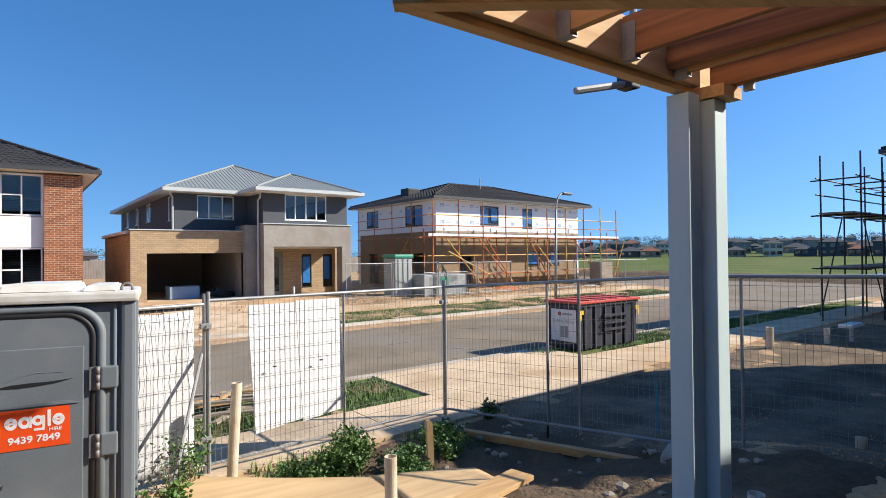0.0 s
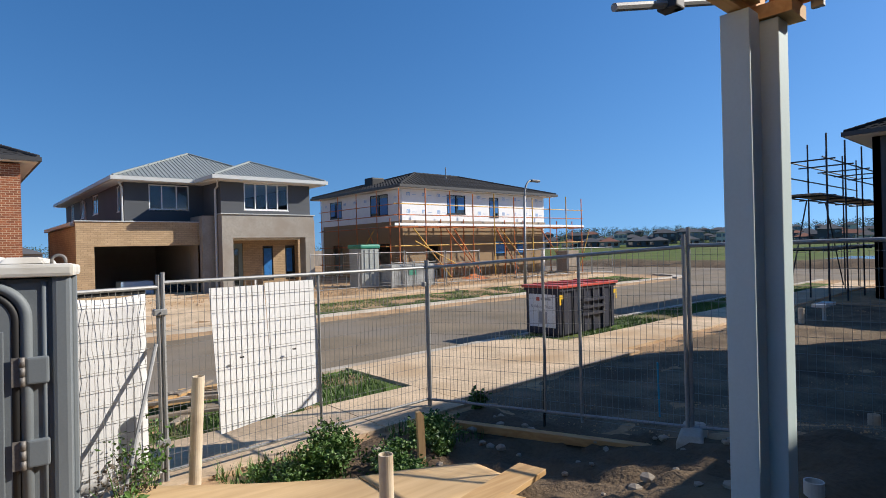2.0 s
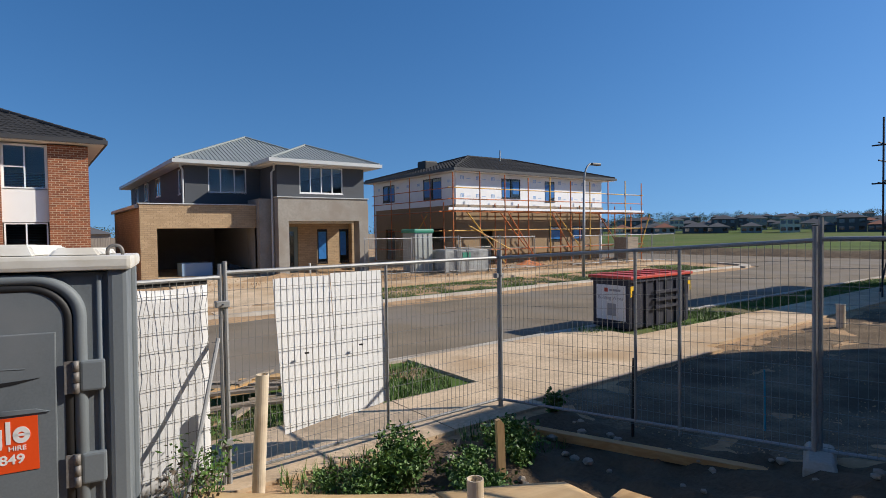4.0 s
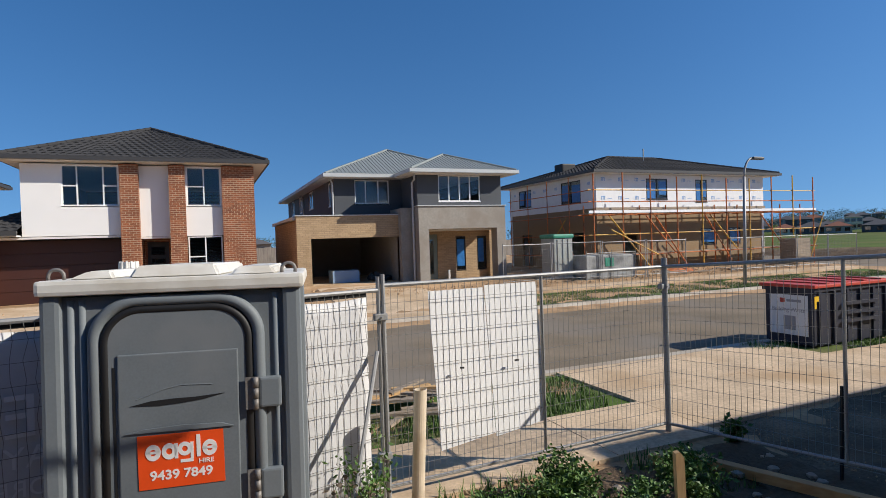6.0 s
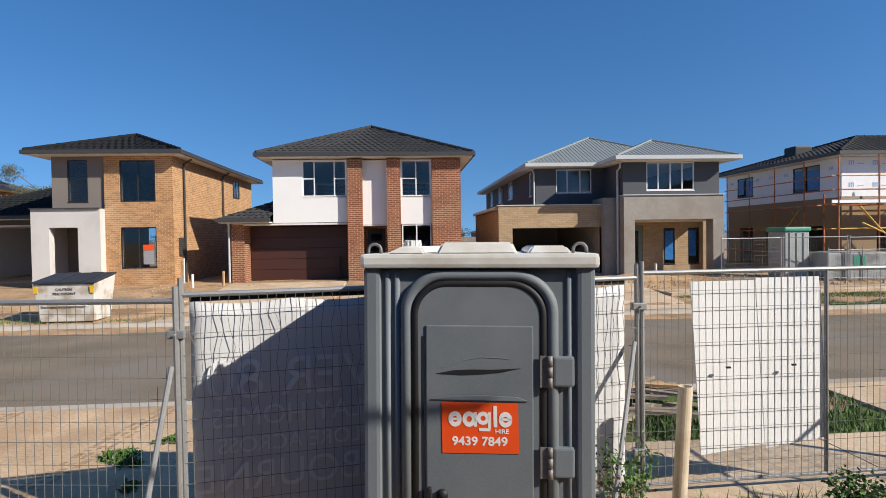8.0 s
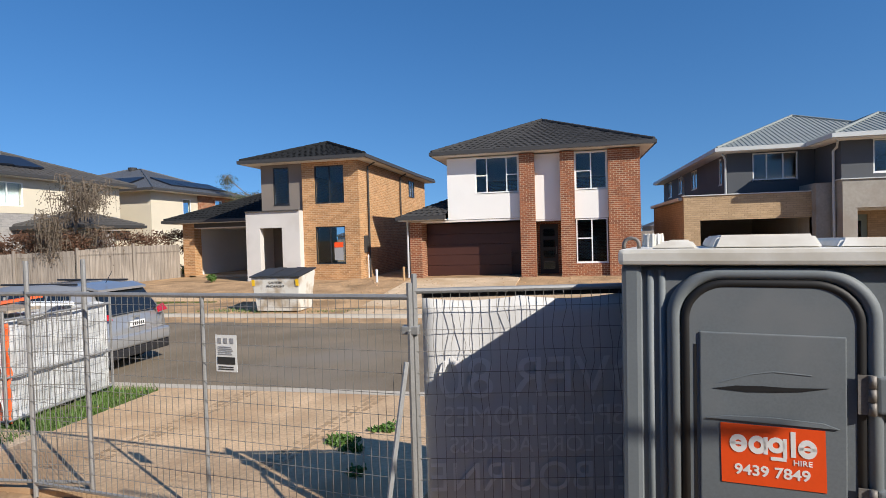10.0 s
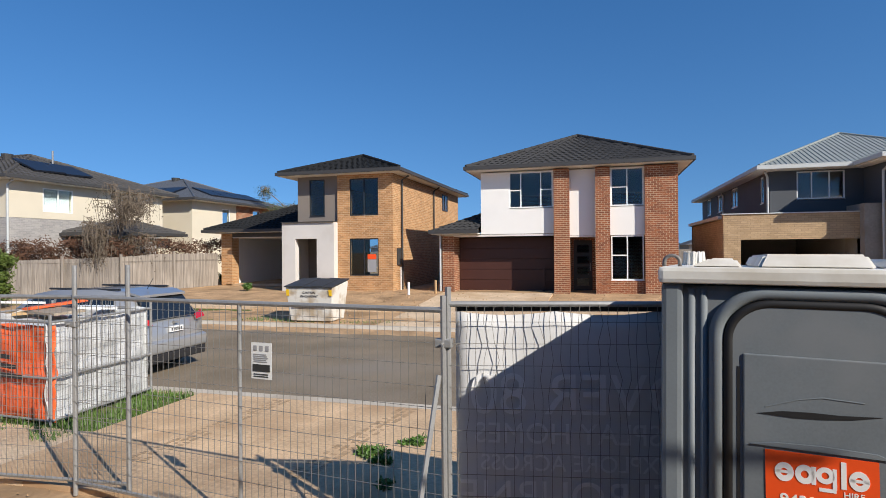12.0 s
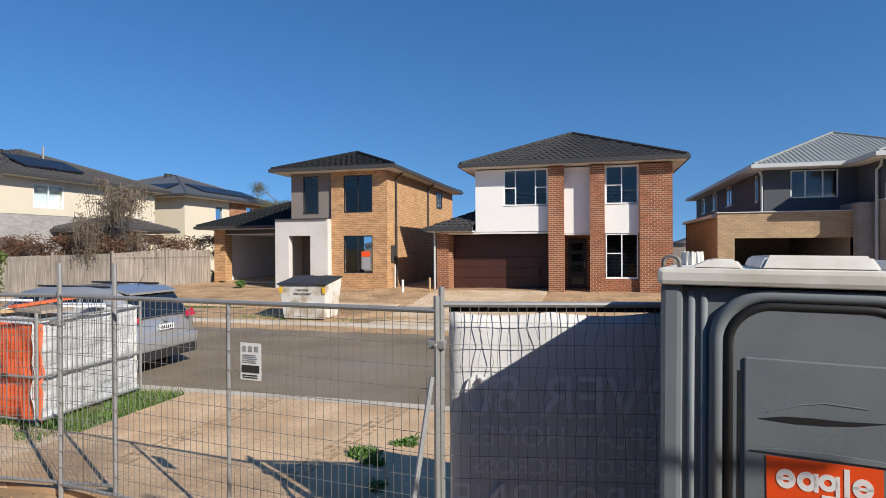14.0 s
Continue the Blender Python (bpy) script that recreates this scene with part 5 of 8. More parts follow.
def fence_panel(p, q, top, label, foot=True, mid=True, up=0.12, up2=None, pitch=0.0625, bent=0.0, mat='galv', group="temporary fence panels", top_end=None):
    """A welded-mesh panel of galvanised tube between two points on the ground."""
    (x0, y0), (x1, y1) = p, q
    z0, z1 = ground_z(x0, y0) + 0.06, ground_z(x1, y1) + 0.06
    f = empty("temporary_fence", ((x0 + x1) / 2, (y0 + y1) / 2, 0.07), label, "fence", group)
    d = Vector((x1 - x0, y1 - y0, 0))
    L = d.length
    u = d.normalized()
    A = Vector((x0, y0, 0)) + u * 0.03
    Bq = Vector((x1, y1, 0)) - u * 0.03
    top_b = top if top_end is None else top_end
    part("post", T((A.x, A.y, z0 - 0.05), (A.x, A.y, top + up), 0.021), mat, f)
    part("post", T((Bq.x, Bq.y, z1 - 0.05), (Bq.x, Bq.y, top_b + (up if up2 is None else up2)), 0.021), mat, f)
    part("top_rail", T((A.x, A.y, top), (Bq.x, Bq.y, top_b), 0.020), mat, f)
    part("bottom_rail", T((A.x, A.y, z0 + 0.08), (Bq.x, Bq.y, z1 + 0.08), 0.018), mat, f)
    if mid:
        c = A.lerp(Bq, 0.5 if mid is True else mid)
        part("mid_post", T((c.x, c.y, (z0 + z1) / 2 + 0.08), (c.x, c.y, (top + top_b) / 2 - 0.01), 0.017), mat, f)
    bm = bmesh.new()
    nn = int((L - 0.1) / pitch)
    off = Vector((-u.y, u.x, 0)) * -0.018
    for i in range(1, nn):
        t = i / nn
        c = A.lerp(Bq, t) + off
        zb = z0 + (z1 - z0) * t + 0.08
        w = 0.006 * math.sin(i * 12.9898)
        if bent:
            last = Vector((c.x, c.y, zb))
            for k in range(1, 15):
                zz = zb + (top - zb) * k / 14
                o = bent * noise.noise((i * 0.7, zz * 5.0, 3.1)) * smooth01((zz - 0.7) / 0.9) if k < 14 else 0.0
                now = Vector((c.x + u.x * o, c.y + u.y * o, zz))
                beam(bm, last, now, 0.0034, 0.0034, up=(u.x, u.y, 0))
                last = now
            continue
        beam(bm, (c.x, c.y, zb), (c.x + u.x * w, c.y + u.y * w, top + (top_b - top) * t), 0.0032, 0.0032, up=(u.x, u.y, 0))
    z = 0.22
    while z < top - 0.03:
        a, b = A + off, Bq + off
        beam(bm, (a.x, a.y, z), (b.x, b.y, z + (top_b - top) + 0.01 * math.sin(z * 20)), 0.0034, 0.0034)
        z += 0.15
    part("wire_mesh", bm, 'wire', f, "welded wire mesh")
    return f, A, Bq


def fence_foot(x, y, rz, parent):
    bm = bmesh.new()
    z = ground_z(x, y)
    hw, hl = 0.12, 0.30
    base = [(-hl, -hw), (hl, -hw), (hl, hw), (-hl, hw)]
    lo = [bm.verts.new((a, b, -0.03)) for a, b in base]
    mi = [bm.verts.new((a, b, 0.07)) for a, b in base]
    hi = [bm.verts.new((a * 0.82, b * 0.75, 0.13)) for a, b in base]
    for r, s in ((lo, mi), (mi, hi)):
        for i in range(4):
            bm.faces.new((r[i], r[(i + 1) % 4], s[(i + 1) % 4], s[i]))
    bm.faces.new(hi)
    bm.faces.new(lo[::-1])
    bmesh.ops.bevel(bm, geom=list(bm.edges), offset=0.012, segments=1, affect='EDGES')
    bm.transform(pose(x, y, z, 0, 0, rz))
    return part("fence_foot", bm, 'kerb', parent, "pale concrete foot block")


FD0, FD, FC, FA, FB, FR, FR2 = (-7.8, 3.85), (-4.80, 4.10), (-1.03, 3.68), (2.53, 4.33), (5.98, 4.48), (6.42, 1.00), (7.40, -2.55)
PLAIN = "galvanised welded-mesh temporary fence panel on the lot's edge"
fence_panel((-11.1, 3.95), FD0, 1.92, PLAIN)
fence_panel(FD0, (-4.20, 4.18), 1.95, PLAIN, up=0.12, up2=0.30)
fence_panel(FD, (FC[0] + 0.03, FC[1] - 0.02), 1.95, PLAIN, mid=0.525, up=0.30, up2=0.1)
fence_panel(FC, (FA[0] + 0.02, FA[1] + 0.02), 1.99, "galvanised mesh fence panel with a white banner tied on", up=0.12, bent=0.05)
fence_panel(FA, (FB[0] + 0.03, FB[1]), 2.03, "galvanised mesh fence panel with white corflute sheets tied on", up=0.10)
drive_panel, pa, pb = fence_panel(FB, (FR[0] - 0.01, FR[1] + 0.01), 2.03, "galvanised mesh fence panel beside the driveway", up=0.10, up2=0.12, mid=0.535, top_end=2.25)
pc = pa.lerp(pb, 0.67)
part("mid_post", T((pc.x, pc.y, 0.32), (pc.x, pc.y, 2.165), 0.017), 'galv', drive_panel)
last_panel, _, _ = fence_panel((FR[0] + 0.03, FR[1] + 0.045), FR2, 2.26, "galvanised mesh fence panel in shade beside the porch", up=0.18, mid=0.17, top_end=2.30)
for (x, y), r in ((FR, 20), (FR2, 0)):
    fence_foot(x, y, r, last_panel)
for x, y, z in ((FC[0], FC[1], 1.72), (FA[0], FA[1], 1.75), (FA[0], FA[1], 0.5), (FB[0], FB[1], 1.8), (FD[0], FD[1], 1.7)):
    bm = bmesh.new()
    box(bm, x - 0.06, x + 0.06, y - 0.035, y + 0.035, z - 0.03, z + 0.03, bevel=0.008)
    cl = thing("fence_clamp", bm, 'galv', "bolted galvanised clamp joining two fence posts", "clamp", "fence clamps")
    part("bolt", T((x, y - 0.07, z), (x, y + 0.06, z), 0.008, 6), 'galv', cl)
# raking stay behind the banner panel
thing("fence_stay", T((FA[0] - 0.55, FA[1] - 0.75, 0.1), (FA[0] - 0.05, FA[1] - 0.03, 1.45), 0.019), 'galv', "galvanised raking stay propping the fence", "fence stay")
thing("fence_stay", T((FC[0] - 0.12, FC[1] - 0.55, 0.1), (FC[0] - 0.03, FC[1] - 0.03, 1.5), 0.019), 'galv', "galvanised raking stay propping the fence", "fence stay")
thing("star_picket", T((6.34, 2.76, 0.0), (6.36, 2.75, 0.98), 0.017, 5), 'black', "black steel star picket beside the fence", "picket")

# banner, tied behind the mesh
def cloth(p, q, zb, zt, mat, name, label, category, amp=0.02, nx=40, nz=16, sag=0.028, off=0.02, seed=0, thick=0.003):
    p, q = Vector((*p, 0)), Vector((*q, 0))
    u = (q - p).normalized()
    nrm = Vector((-u.y, u.x, 0))
    bm = bmesh.new()
    rows = []
    for i in range(nx + 1):
        t = i / nx
        r = []
        for j in range(nz + 1):
            s = j / nz
            z = zb + (zt - zb - sag * abs(math.sin(t * math.pi * 5)) * 1.0) * s
            o = off + amp * (noise.noise((t * 9 + seed, s * 3, 1.3)) + 0.4 * math.sin(t * 40 + 3 * s))
            c = p + (q - p) * t + nrm * o
            r.append(bm.verts.new((c.x, c.y, z)))
        rows.append(r)
    for i in range(nx):
        for j in range(nz):
            bm.faces.new((rows[i][j], rows[i + 1][j], rows[i + 1][j + 1], rows[i][j + 1]))
    ret = bmesh.ops.extrude_face_region(bm, geom=list(bm.faces))
    for g_ in ret["geom"]:
        if isinstance(g_, bmesh.types.BMVert):
            g_.co += nrm * thick
    return thing(name, bm, mat, label, category, smooth=True)


bd = (Vector((*FA, 0)) - Vector((*FC, 0))).normalized()
b0, b1 = (FC[0] + bd.x * 0.08, FC[1] + bd.y * 0.08), (FA[0] - bd.x * 0.12, FA[1] - bd.y * 0.12)
ban = cloth(b0, b1, 0.22, 1.94, 'banner', "banner", "white vinyl banner tied behind the fence mesh, lettering showing through", "banner", amp=0.014, off=0.03)
# black strip stands for the shaded gap between rail and banner
hem = bmesh.new()
beam(hem, (b0[0] - bd.y * 0.03, b0[1] + bd.x * 0.03, 1.955), (b1[0] - bd.y * 0.03, b1[1] + bd.x * 0.03, 1.955), 0.012, 0.035)
part("hem", hem, 'black', ban, "black strip painted for the dark shaded gap under the rail")
ang = math.degrees(math.atan2(bd.y, bd.x))
for body, zc, size, cx in (("OVER 80", 1.36, 0.40, 0.25), ("DISPLAY HOMES", 1.10, 0.20, 0.25), ("EXPLORE ACROSS", 0.90, 0.157, 0.235), ("MELBOURNE", 0.67, 0.29, 0.25)):
    c = Vector((*b0, 0)).lerp(Vector((*b1, 0)), cx)
    m4 = pose(c.x, c.y - 0.0, zc, 90, 0, ang) @ Matrix.Translation((0, 0, 0.006)) @ Matrix.Scale(-1, 4, (1, 0, 0))
    part("lettering", text_bm(body, size, m4, thick=0.0008), 'banner_print', ban, "mirrored grey lettering")

# white corflute sheets
for k, (t0, t1, zt, zb) in enumerate(((0.138, 0.310, 1.945, 0.43), (0.313, 0.487, 1.965, 0.46))):
    a, b = Vector((*FA, 0)).lerp(Vector((*FB, 0)), t0), Vector((*FA, 0)).lerp(Vector((*FB, 0)), t1)
    u = (b - a).normalized(); nr = Vector((-u.y, u.x, 0))
    bm = bmesh.new()
    ribs, front, back_ = 44, [], []
    for i in range(2 * ribs + 1):
        f_ = i / (2 * ribs)
        p0 = a.lerp(b, f_) + nr * (0.012 + (0.0004 if i % 2 else 0.0))
        p1 = a.lerp(b, f_) + nr * 0.021
        zb_ = zb + 0.07 * f_
        sk_ = u * 0.09
        front.append((bm.verts.new((p0.x + sk_.x, p0.y + sk_.y, zb_)), bm.verts.new((p0.x, p0.y, zt))))
        back_.append((bm.verts.new((p1.x + sk_.x, p1.y + sk_.y, zb_)), bm.verts.new((p1.x, p1.y, zt))))
    for row in (front, back_):
        for p0, p1 in zip(row, row[1:]):
            bm.faces.new((p0[0], p1[0], p1[1], p0[1]))
    for i in range(2 * ribs):
        for k_ in (0, 1):
            bm.faces.new((front[i][k_], front[i + 1][k_], back_[i + 1][k_], back_[i][k_]))
    for i in (0, -1):
        bm.faces.new((front[i][0], front[i][1], back_[i][1], back_[i][0]))
    cf = thing("corflute_sheet", bm, 'corflute', "white fluted plastic sheet tied behind the fence mesh", "plastic sheet", "corflute sheets")
    part("cable_tie", B((a.x + b.x) / 2 - 0.02, (a.x + b.x) / 2 + 0.02, a.y - 0.06, a.y - 0.045, 1.2, 1.215), 'black', cf)

# notice on the fence
c = Vector((*FD, 0)).lerp(Vector((*FC, 0)), 0.592)
sgn = empty("sign", (c.x, c.y, 1.45), "white printed notice cable-tied to the fence mesh", "sign")
u = (Vector((*FC, 0)) - Vector((*FD, 0))).normalized()
def sign_box(x0, x1, z0, z1, lift, mat, name):
    x0, x1, z0, z1 = x0 * 0.83, x1 * 0.83, 1.50 + (z0 - 1.35) * 0.80, 1.50 + (z1 - 1.35) * 0.80
    a, b = c + u * x0, c + u * x1
    o = Vector((u.y, -u.x, 0)) * (0.03 + lift)
    bm = bmesh.new()
    prism(bm, [(a.x + o.x, a.y + o.y, z0), (b.x + o.x, b.y + o.y, z0), (b.x + o.x, b.y + o.y, z1), (a.x + o.x, a.y + o.y, z1)], Vector((u.y, -u.x, 0)) * 0.003)
    part(name, bm, mat, sgn)
sign_box(-0.12, 0.12, 1.17, 1.53, 0, 'white_plastic', "board")
for i in range(3):
    sign_box(-0.09 + 0.07 * i, -0.05 + 0.07 * i, 1.45, 1.50, 0.004, 'grey_print', "printed_block")
for i in range(5):
    sign_box(-0.09, 0.06 + 0.01 * (i % 3), 1.41 - 0.018 * i, 1.418 - 0.018 * i, 0.004, 'grey_print', "printed_line")
sign_box(-0.10, 0.10, 1.245, 1.315, 0.004, 'dark_print', "printed_block")
for i in range(2):
    sign_box(-0.09, 0.08, 1.19 + 0.022 * i, 1.20 + 0.022 * i, 0.004, 'dark_print', "printed_line")

# ---- portable toilet ----
TO = pose(0.300, 2.890, 0.055, -1.0, 0.5, -10) @ Matrix.Diagonal((1.10, 1.0, 1.025, 1.0))
to = empty("portable_toilet", (0, 0, 0), "dark grey moulded plastic portable toilet with an off-white roof", "portable toilet")
to.matrix_world = Matrix.Identity(4)
def tp(name, bm, mat, parent=None, label="", smooth=False):
    bm.transform(TO)
    return part(name, bm, mat, parent or to, label, smooth)
W_, D_ = 1.16, 1.16
tp("body", B(0.02, W_ - 0.02, 0.02, D_, 0.12, 2.08, bevel=0.03), 'toilet_grey')
tp("skid", B(0.0, W_, 0.0, D_, 0.0, 0.12, bevel=0.015), 'black')
for x in (0.035, W_ - 0.035):
    for y in (0.035, D_ - 0.03):
        tp("corner_column", B(x - 0.045, x + 0.045, y - 0.045, y + 0.045, 0.1, 2.09, bevel=0.022), 'toilet_edge')
for x in (0.115, 0.165, W_ - 0.115):
    tp("rib", T((x, 0.022, 0.12), (x, 0.022, 2.06), 0.016, 10), 'toilet_edge', smooth=True)
def arch(x0, x1, zb, zt, r, y, n=10):
    pts = [(x0, y, zb), (x0, y, zt - r)]
    pts += [(x0 + r - r * math.cos(a), y, zt - r + r * math.sin(a)) for a in [math.pi / 2 * i / n for i in range(1, n + 1)]]
    pts += [(x1 - r + r * math.sin(a), y, zt - r + r * math.cos(a)) for a in [math.pi / 2 * i / n for i in range(0, n + 1)]]
    pts += [(x1, y, zb)]
    return pts
def arch_tube(x0, x1, zb, zt, r, y, rad):
    bm = bmesh.new()
    p = arch(x0, x1, zb, zt, r, y)
    keep = [p[0]] + [b for a, b in zip(p, p[1:]) if (Vector(a) - Vector(b)).length > 1e-4]
    sweep(bm, keep, rad, 12)
    return bm
tp("door_surround", arch_tube(0.215, 0.960, 0.12, 2.045, 0.20, 0.010, 0.030), 'toilet_edge', smooth=True)
tp("gasket", arch_tube(0.262, 0.912, 0.12, 2.000, 0.17, 0.004, 0.022), 'black', smooth=True)
door = tp("door", PR([(x, 0.012, z) for x, y, z in arch(0.275, 0.900, 0.16, 1.985, 0.15, 0)], (0, -0.022, 0)), 'toilet_grey', label="dark grey moulded door with a torn crease")
def dp(name, bm, mat, label="", smooth=False):
    bm.transform(Matrix.Translation((0, 0, -0.060)))
    return tp(name, bm, mat, door, label, smooth)
dp("raised_panel", B(0.318, 0.862, -0.019, -0.006, 0.18, 1.832, bevel=0.006), 'toilet_grey')
dp("groove", BM((0.300, -0.0105, 0.25), (0.300, -0.0105, 1.77), 0.012, 0.002, up=(0, 1, 0)), 'black')
dp("low_ridge", PR([(0.345, -0.017, 1.428), (0.43, -0.017, 1.446), (0.60, -0.017, 1.454), (0.78, -0.017, 1.448), (0.835, -0.017, 1.428)], (0, -0.010, 0)), 'toilet_edge')
cr = bmesh.new()
prism(cr, [(0.37, -0.0185, 1.568), (0.46, -0.0185, 1.588), (0.56, -0.0185, 1.594), (0.66, -0.0185, 1.594), (0.80, -0.0185, 1.604), (0.70, -0.0185, 1.580), (0.60, -0.0185, 1.568), (0.50, -0.0185, 1.562)], (0, -0.003, 0))
dp("crease", cr, 'black', "dark torn crease")
sc_ = bmesh.new()
for a, b in (((0.40, -0.0195, 1.60), (0.52, -0.0195, 1.645)), ((0.52, -0.0195, 1.645), (0.60, -0.0195, 1.662)), ((0.60, -0.0195, 1.662), (0.74, -0.0195, 1.655))):
    tube(sc_, a, b, 0.0025, 5)
dp("scratch", sc_, 'toilet_edge')
# sticker
st = dp("sticker", PR([(0.402, -0.021, 1.135), (0.790, -0.021, 1.141), (0.785, -0.021, 1.416), (0.398, -0.021, 1.412)], (0, -0.0015, 0)), 'orange_sticker', "orange-red hire sticker")
def word_m(x, z, r=0.6):
    z -= 0.048
    return TO @ (pose(x, -0.0235, z, 90, 0, 0) @ pose(0, 0, 0, 0, 0, r))
def bar(x0, x1, z0, z1):
    bm = bmesh.new()
    box(bm, x0 - 0.6, x1 - 0.6, z0 - 1.31, z1 - 1.31, -0.0005, 0.0012)
    bm.transform(word_m(0.6, 1.31))
    return bm
def blob(cx, cz, rx, rz, hole=0.40, n=22):
    """A flat raised ring printed on the sticker."""
    bm = bmesh.new()
    rings = []
    for k, y in ((1.0, 0.0012), (hole, 0.0012), (hole, -0.0005), (1.0, -0.0005)):
        rings.append([bm.verts.new((cx - 0.6 + rx * k * math.cos(2 * math.pi * i / n), cz - 1.31 + rz * k * math.sin(2 * math.pi * i / n), y)) for i in range(n)])
    for p, q in zip(rings, rings[1:] + rings[:1]):
        for i in range(n):
            bm.faces.new((p[i], p[(i + 1) % n], q[(i + 1) % n], q[i]))
    bm.transform(word_m(0.6, 1.31))
    return bm
for cx, cz, rx, rz in ((0.467, 1.312, 0.034, 0.042), (0.539, 1.312, 0.034, 0.042), (0.609, 1.318, 0.032, 0.036), (0.722, 1.312, 0.034, 0.042)):
    part("printed_shape", blob(cx, cz, rx, rz), 'white_print', st)
for x0, x1, z0, z1 in ((0.436, 0.498, 1.306, 1.319), (0.562, 0.578, 1.272, 1.350), (0.634, 0.648, 1.262, 1.350), (0.588, 0.646, 1.248, 1.264), (0.662, 0.680, 1.270, 1.385), (0.690, 0.754, 1.306, 1.319)):
    part("printed_shape", bar(x0, x1, z0, z1), 'white_print', st)
part("lettering", text_bm("HIRE", 0.034, word_m(0.705, 1.247), thick=0.001, bold=0.0003), 'white_print', st)
part("lettering", text_bm("9439 7849", 0.066, word_m(0.592, 1.190), thick=0.001, bold=0.0014), 'white_print', st)
# hinges, lock
for z in (1.52, 1.03):
    hg = tp("hinge_block", B(0.960, 1.065, -0.030, 0.02, z - 0.07, z + 0.09, bevel=0.012), 'toilet_edge')
    for k in range(3):
        tp("hinge_knuckle", T((0.943, -0.032, z - 0.075 + k * 0.058), (0.943, -0.032, z - 0.022 + k * 0.058), 0.015, 8), 'hinge_steel', hg, "rusted steel hinge knuckle", True)
    tp("hinge_leaf", B(0.895, 0.955, -0.030, -0.024, z - 0.075, z + 0.095), 'hinge_steel', hg)
lk_ = dp("lock", T((0.40, -0.012, 0.905), (0.40, -0.034, 0.905), 0.030, 16), 'black', smooth=True)
dp("latch_handle", BM((0.335, -0.04, 0.95), (0.345, -0.04, 0.84), 0.022, 0.03, up=(0, 1, 0), bevel=0.005), 'black')
# roof with raised ribs and lifting eyes
rf_ = bmesh.new()
box(rf_, -0.022, W_ + 0.03, -0.035, D_ + 0.03, 2.085, 2.165, bevel=0.022)
ro = tp("roof", rf_, 'toilet_roof', label="off-white moulded roof")
cb_ = bmesh.new()
for a, b, t in ((0.10, 0.32, 0.042), (0.37, 0.79, 0.062), (0.83, 1.06, 0.042)):
    vs = []
    prism(cb_, [(a, -0.01, 2.16), (b, -0.01, 2.16), (b - 0.03, 0.03, 2.165 + t), (a + 0.03 + (0.06 if a < 0.3 else 0), 0.03, 2.165 + t)], (0, D_ - 0.02, 0))
bmesh.ops.bevel(cb_, geom=list(cb_.edges), offset=0.012, segments=2, affect='EDGES')
tp("roof_ridge", cb_, 'toilet_roof', ro)
def loop_bm(c, r, rad, axis_y=True):
    bm = bmesh.new()
    pts = [(c[0] + r * math.cos(a), c[1], c[2] + r * math.sin(a)) for a in [math.pi * i / 8 for i in range(9)]]
    pts = [(pts[0][0], pts[0][1], c[2] - 0.02)] + pts + [(pts[-1][0], pts[-1][1], c[2] - 0.02)]
    sweep(bm, pts, rad, 8)
    return bm
for x, y in ((0.03, 0.10), (W_ - 0.05, 0.12)):
    tp("lifting_eye", loop_bm((x, y, 2.185), 0.034, 0.009), 'hinge_steel', ro, "steel lifting eye", True)
vt = bmesh.new()
tube(vt, (0.10, D_ - 0.12, 2.16), (0.10, D_ - 0.12, 2.245), 0.055, 14)
for i in range(12):
    a = 2 * math.pi * i / 12
    tube(vt, (0.10 + 0.058 * math.cos(a), D_ - 0.12 + 0.058 * math.sin(a), 2.165), (0.10 + 0.05 * math.cos(a), D_ - 0.12 + 0.05 * math.sin(a), 2.25), 0.008, 5)
tp("vent", vt, 'toilet_roof', ro, "white slotted vent cap")
tp("side_sticker", B(0.008, 0.018, 0.25, 0.55, 1.55, 1.85), 'orange_sticker')

# ---- waste bin with red lid ----
bn = empty("waste_bin", (13, 7.3, 0.1), "navy steel building-waste bin with a red plastic lid", "bin")
bx0, bx1, by0, by1, bz = 11.85, 14.30, 6.65, 7.75, 0.08
part("body", B(bx0 + 0.04, bx1 - 0.04, by0 + 0.04, by1 - 0.04, bz + 0.05, bz + 1.15, bevel=0.02), 'bin_navy', bn)
rim = bmesh.new()
for a in ((bx0, bx1, by0, by0 + 0.06), (bx0, bx1, by1 - 0.06, by1), (bx0, bx0 + 0.06, by0 + 0.06, by1 - 0.06), (bx1 - 0.06, bx1, by0 + 0.06, by1 - 0.06)):
    box(rim, *a, bz + 1.10, bz + 1.17)
part("rim", rim, 'bin_navy', bn)
for i in range(6):
    x = bx0 + 0.2 + i * (bx1 - bx0 - 0.4) / 5
    part("stiffener", B(x - 0.03, x + 0.03, by0, by0 + 0.05, bz + 0.05, bz + 1.1), 'bin_navy', bn)
part("skid", B(bx0 + 0.1, bx1 - 0.1, by0 + 0.1, by1 - 0.1, bz - 0.06, bz + 0.05), 'black', bn)
for z in (0.45, 0.62, 0.8):
    part("lifting_pocket", B(bx0 + 0.9, bx1 - 0.5, by0 - 0.05, by0 + 0.03, bz + z, bz + z + 0.06), 'bin_navy', bn)
lid = part("lid", B(bx0 - 0.04, bx1 + 0.04, by0 - 0.04, by1 + 0.04, bz + 1.175, bz + 1.24, bevel=0.015), 'red_lid', bn, "faded red plastic lid")
for i in range(4):
    x = bx0 + 0.35 + i * 0.58
    part("lid_rib", B(x, x + 0.12, by0, by1, bz + 1.242, bz + 1.265, bevel=0.008), 'red_lid', lid)
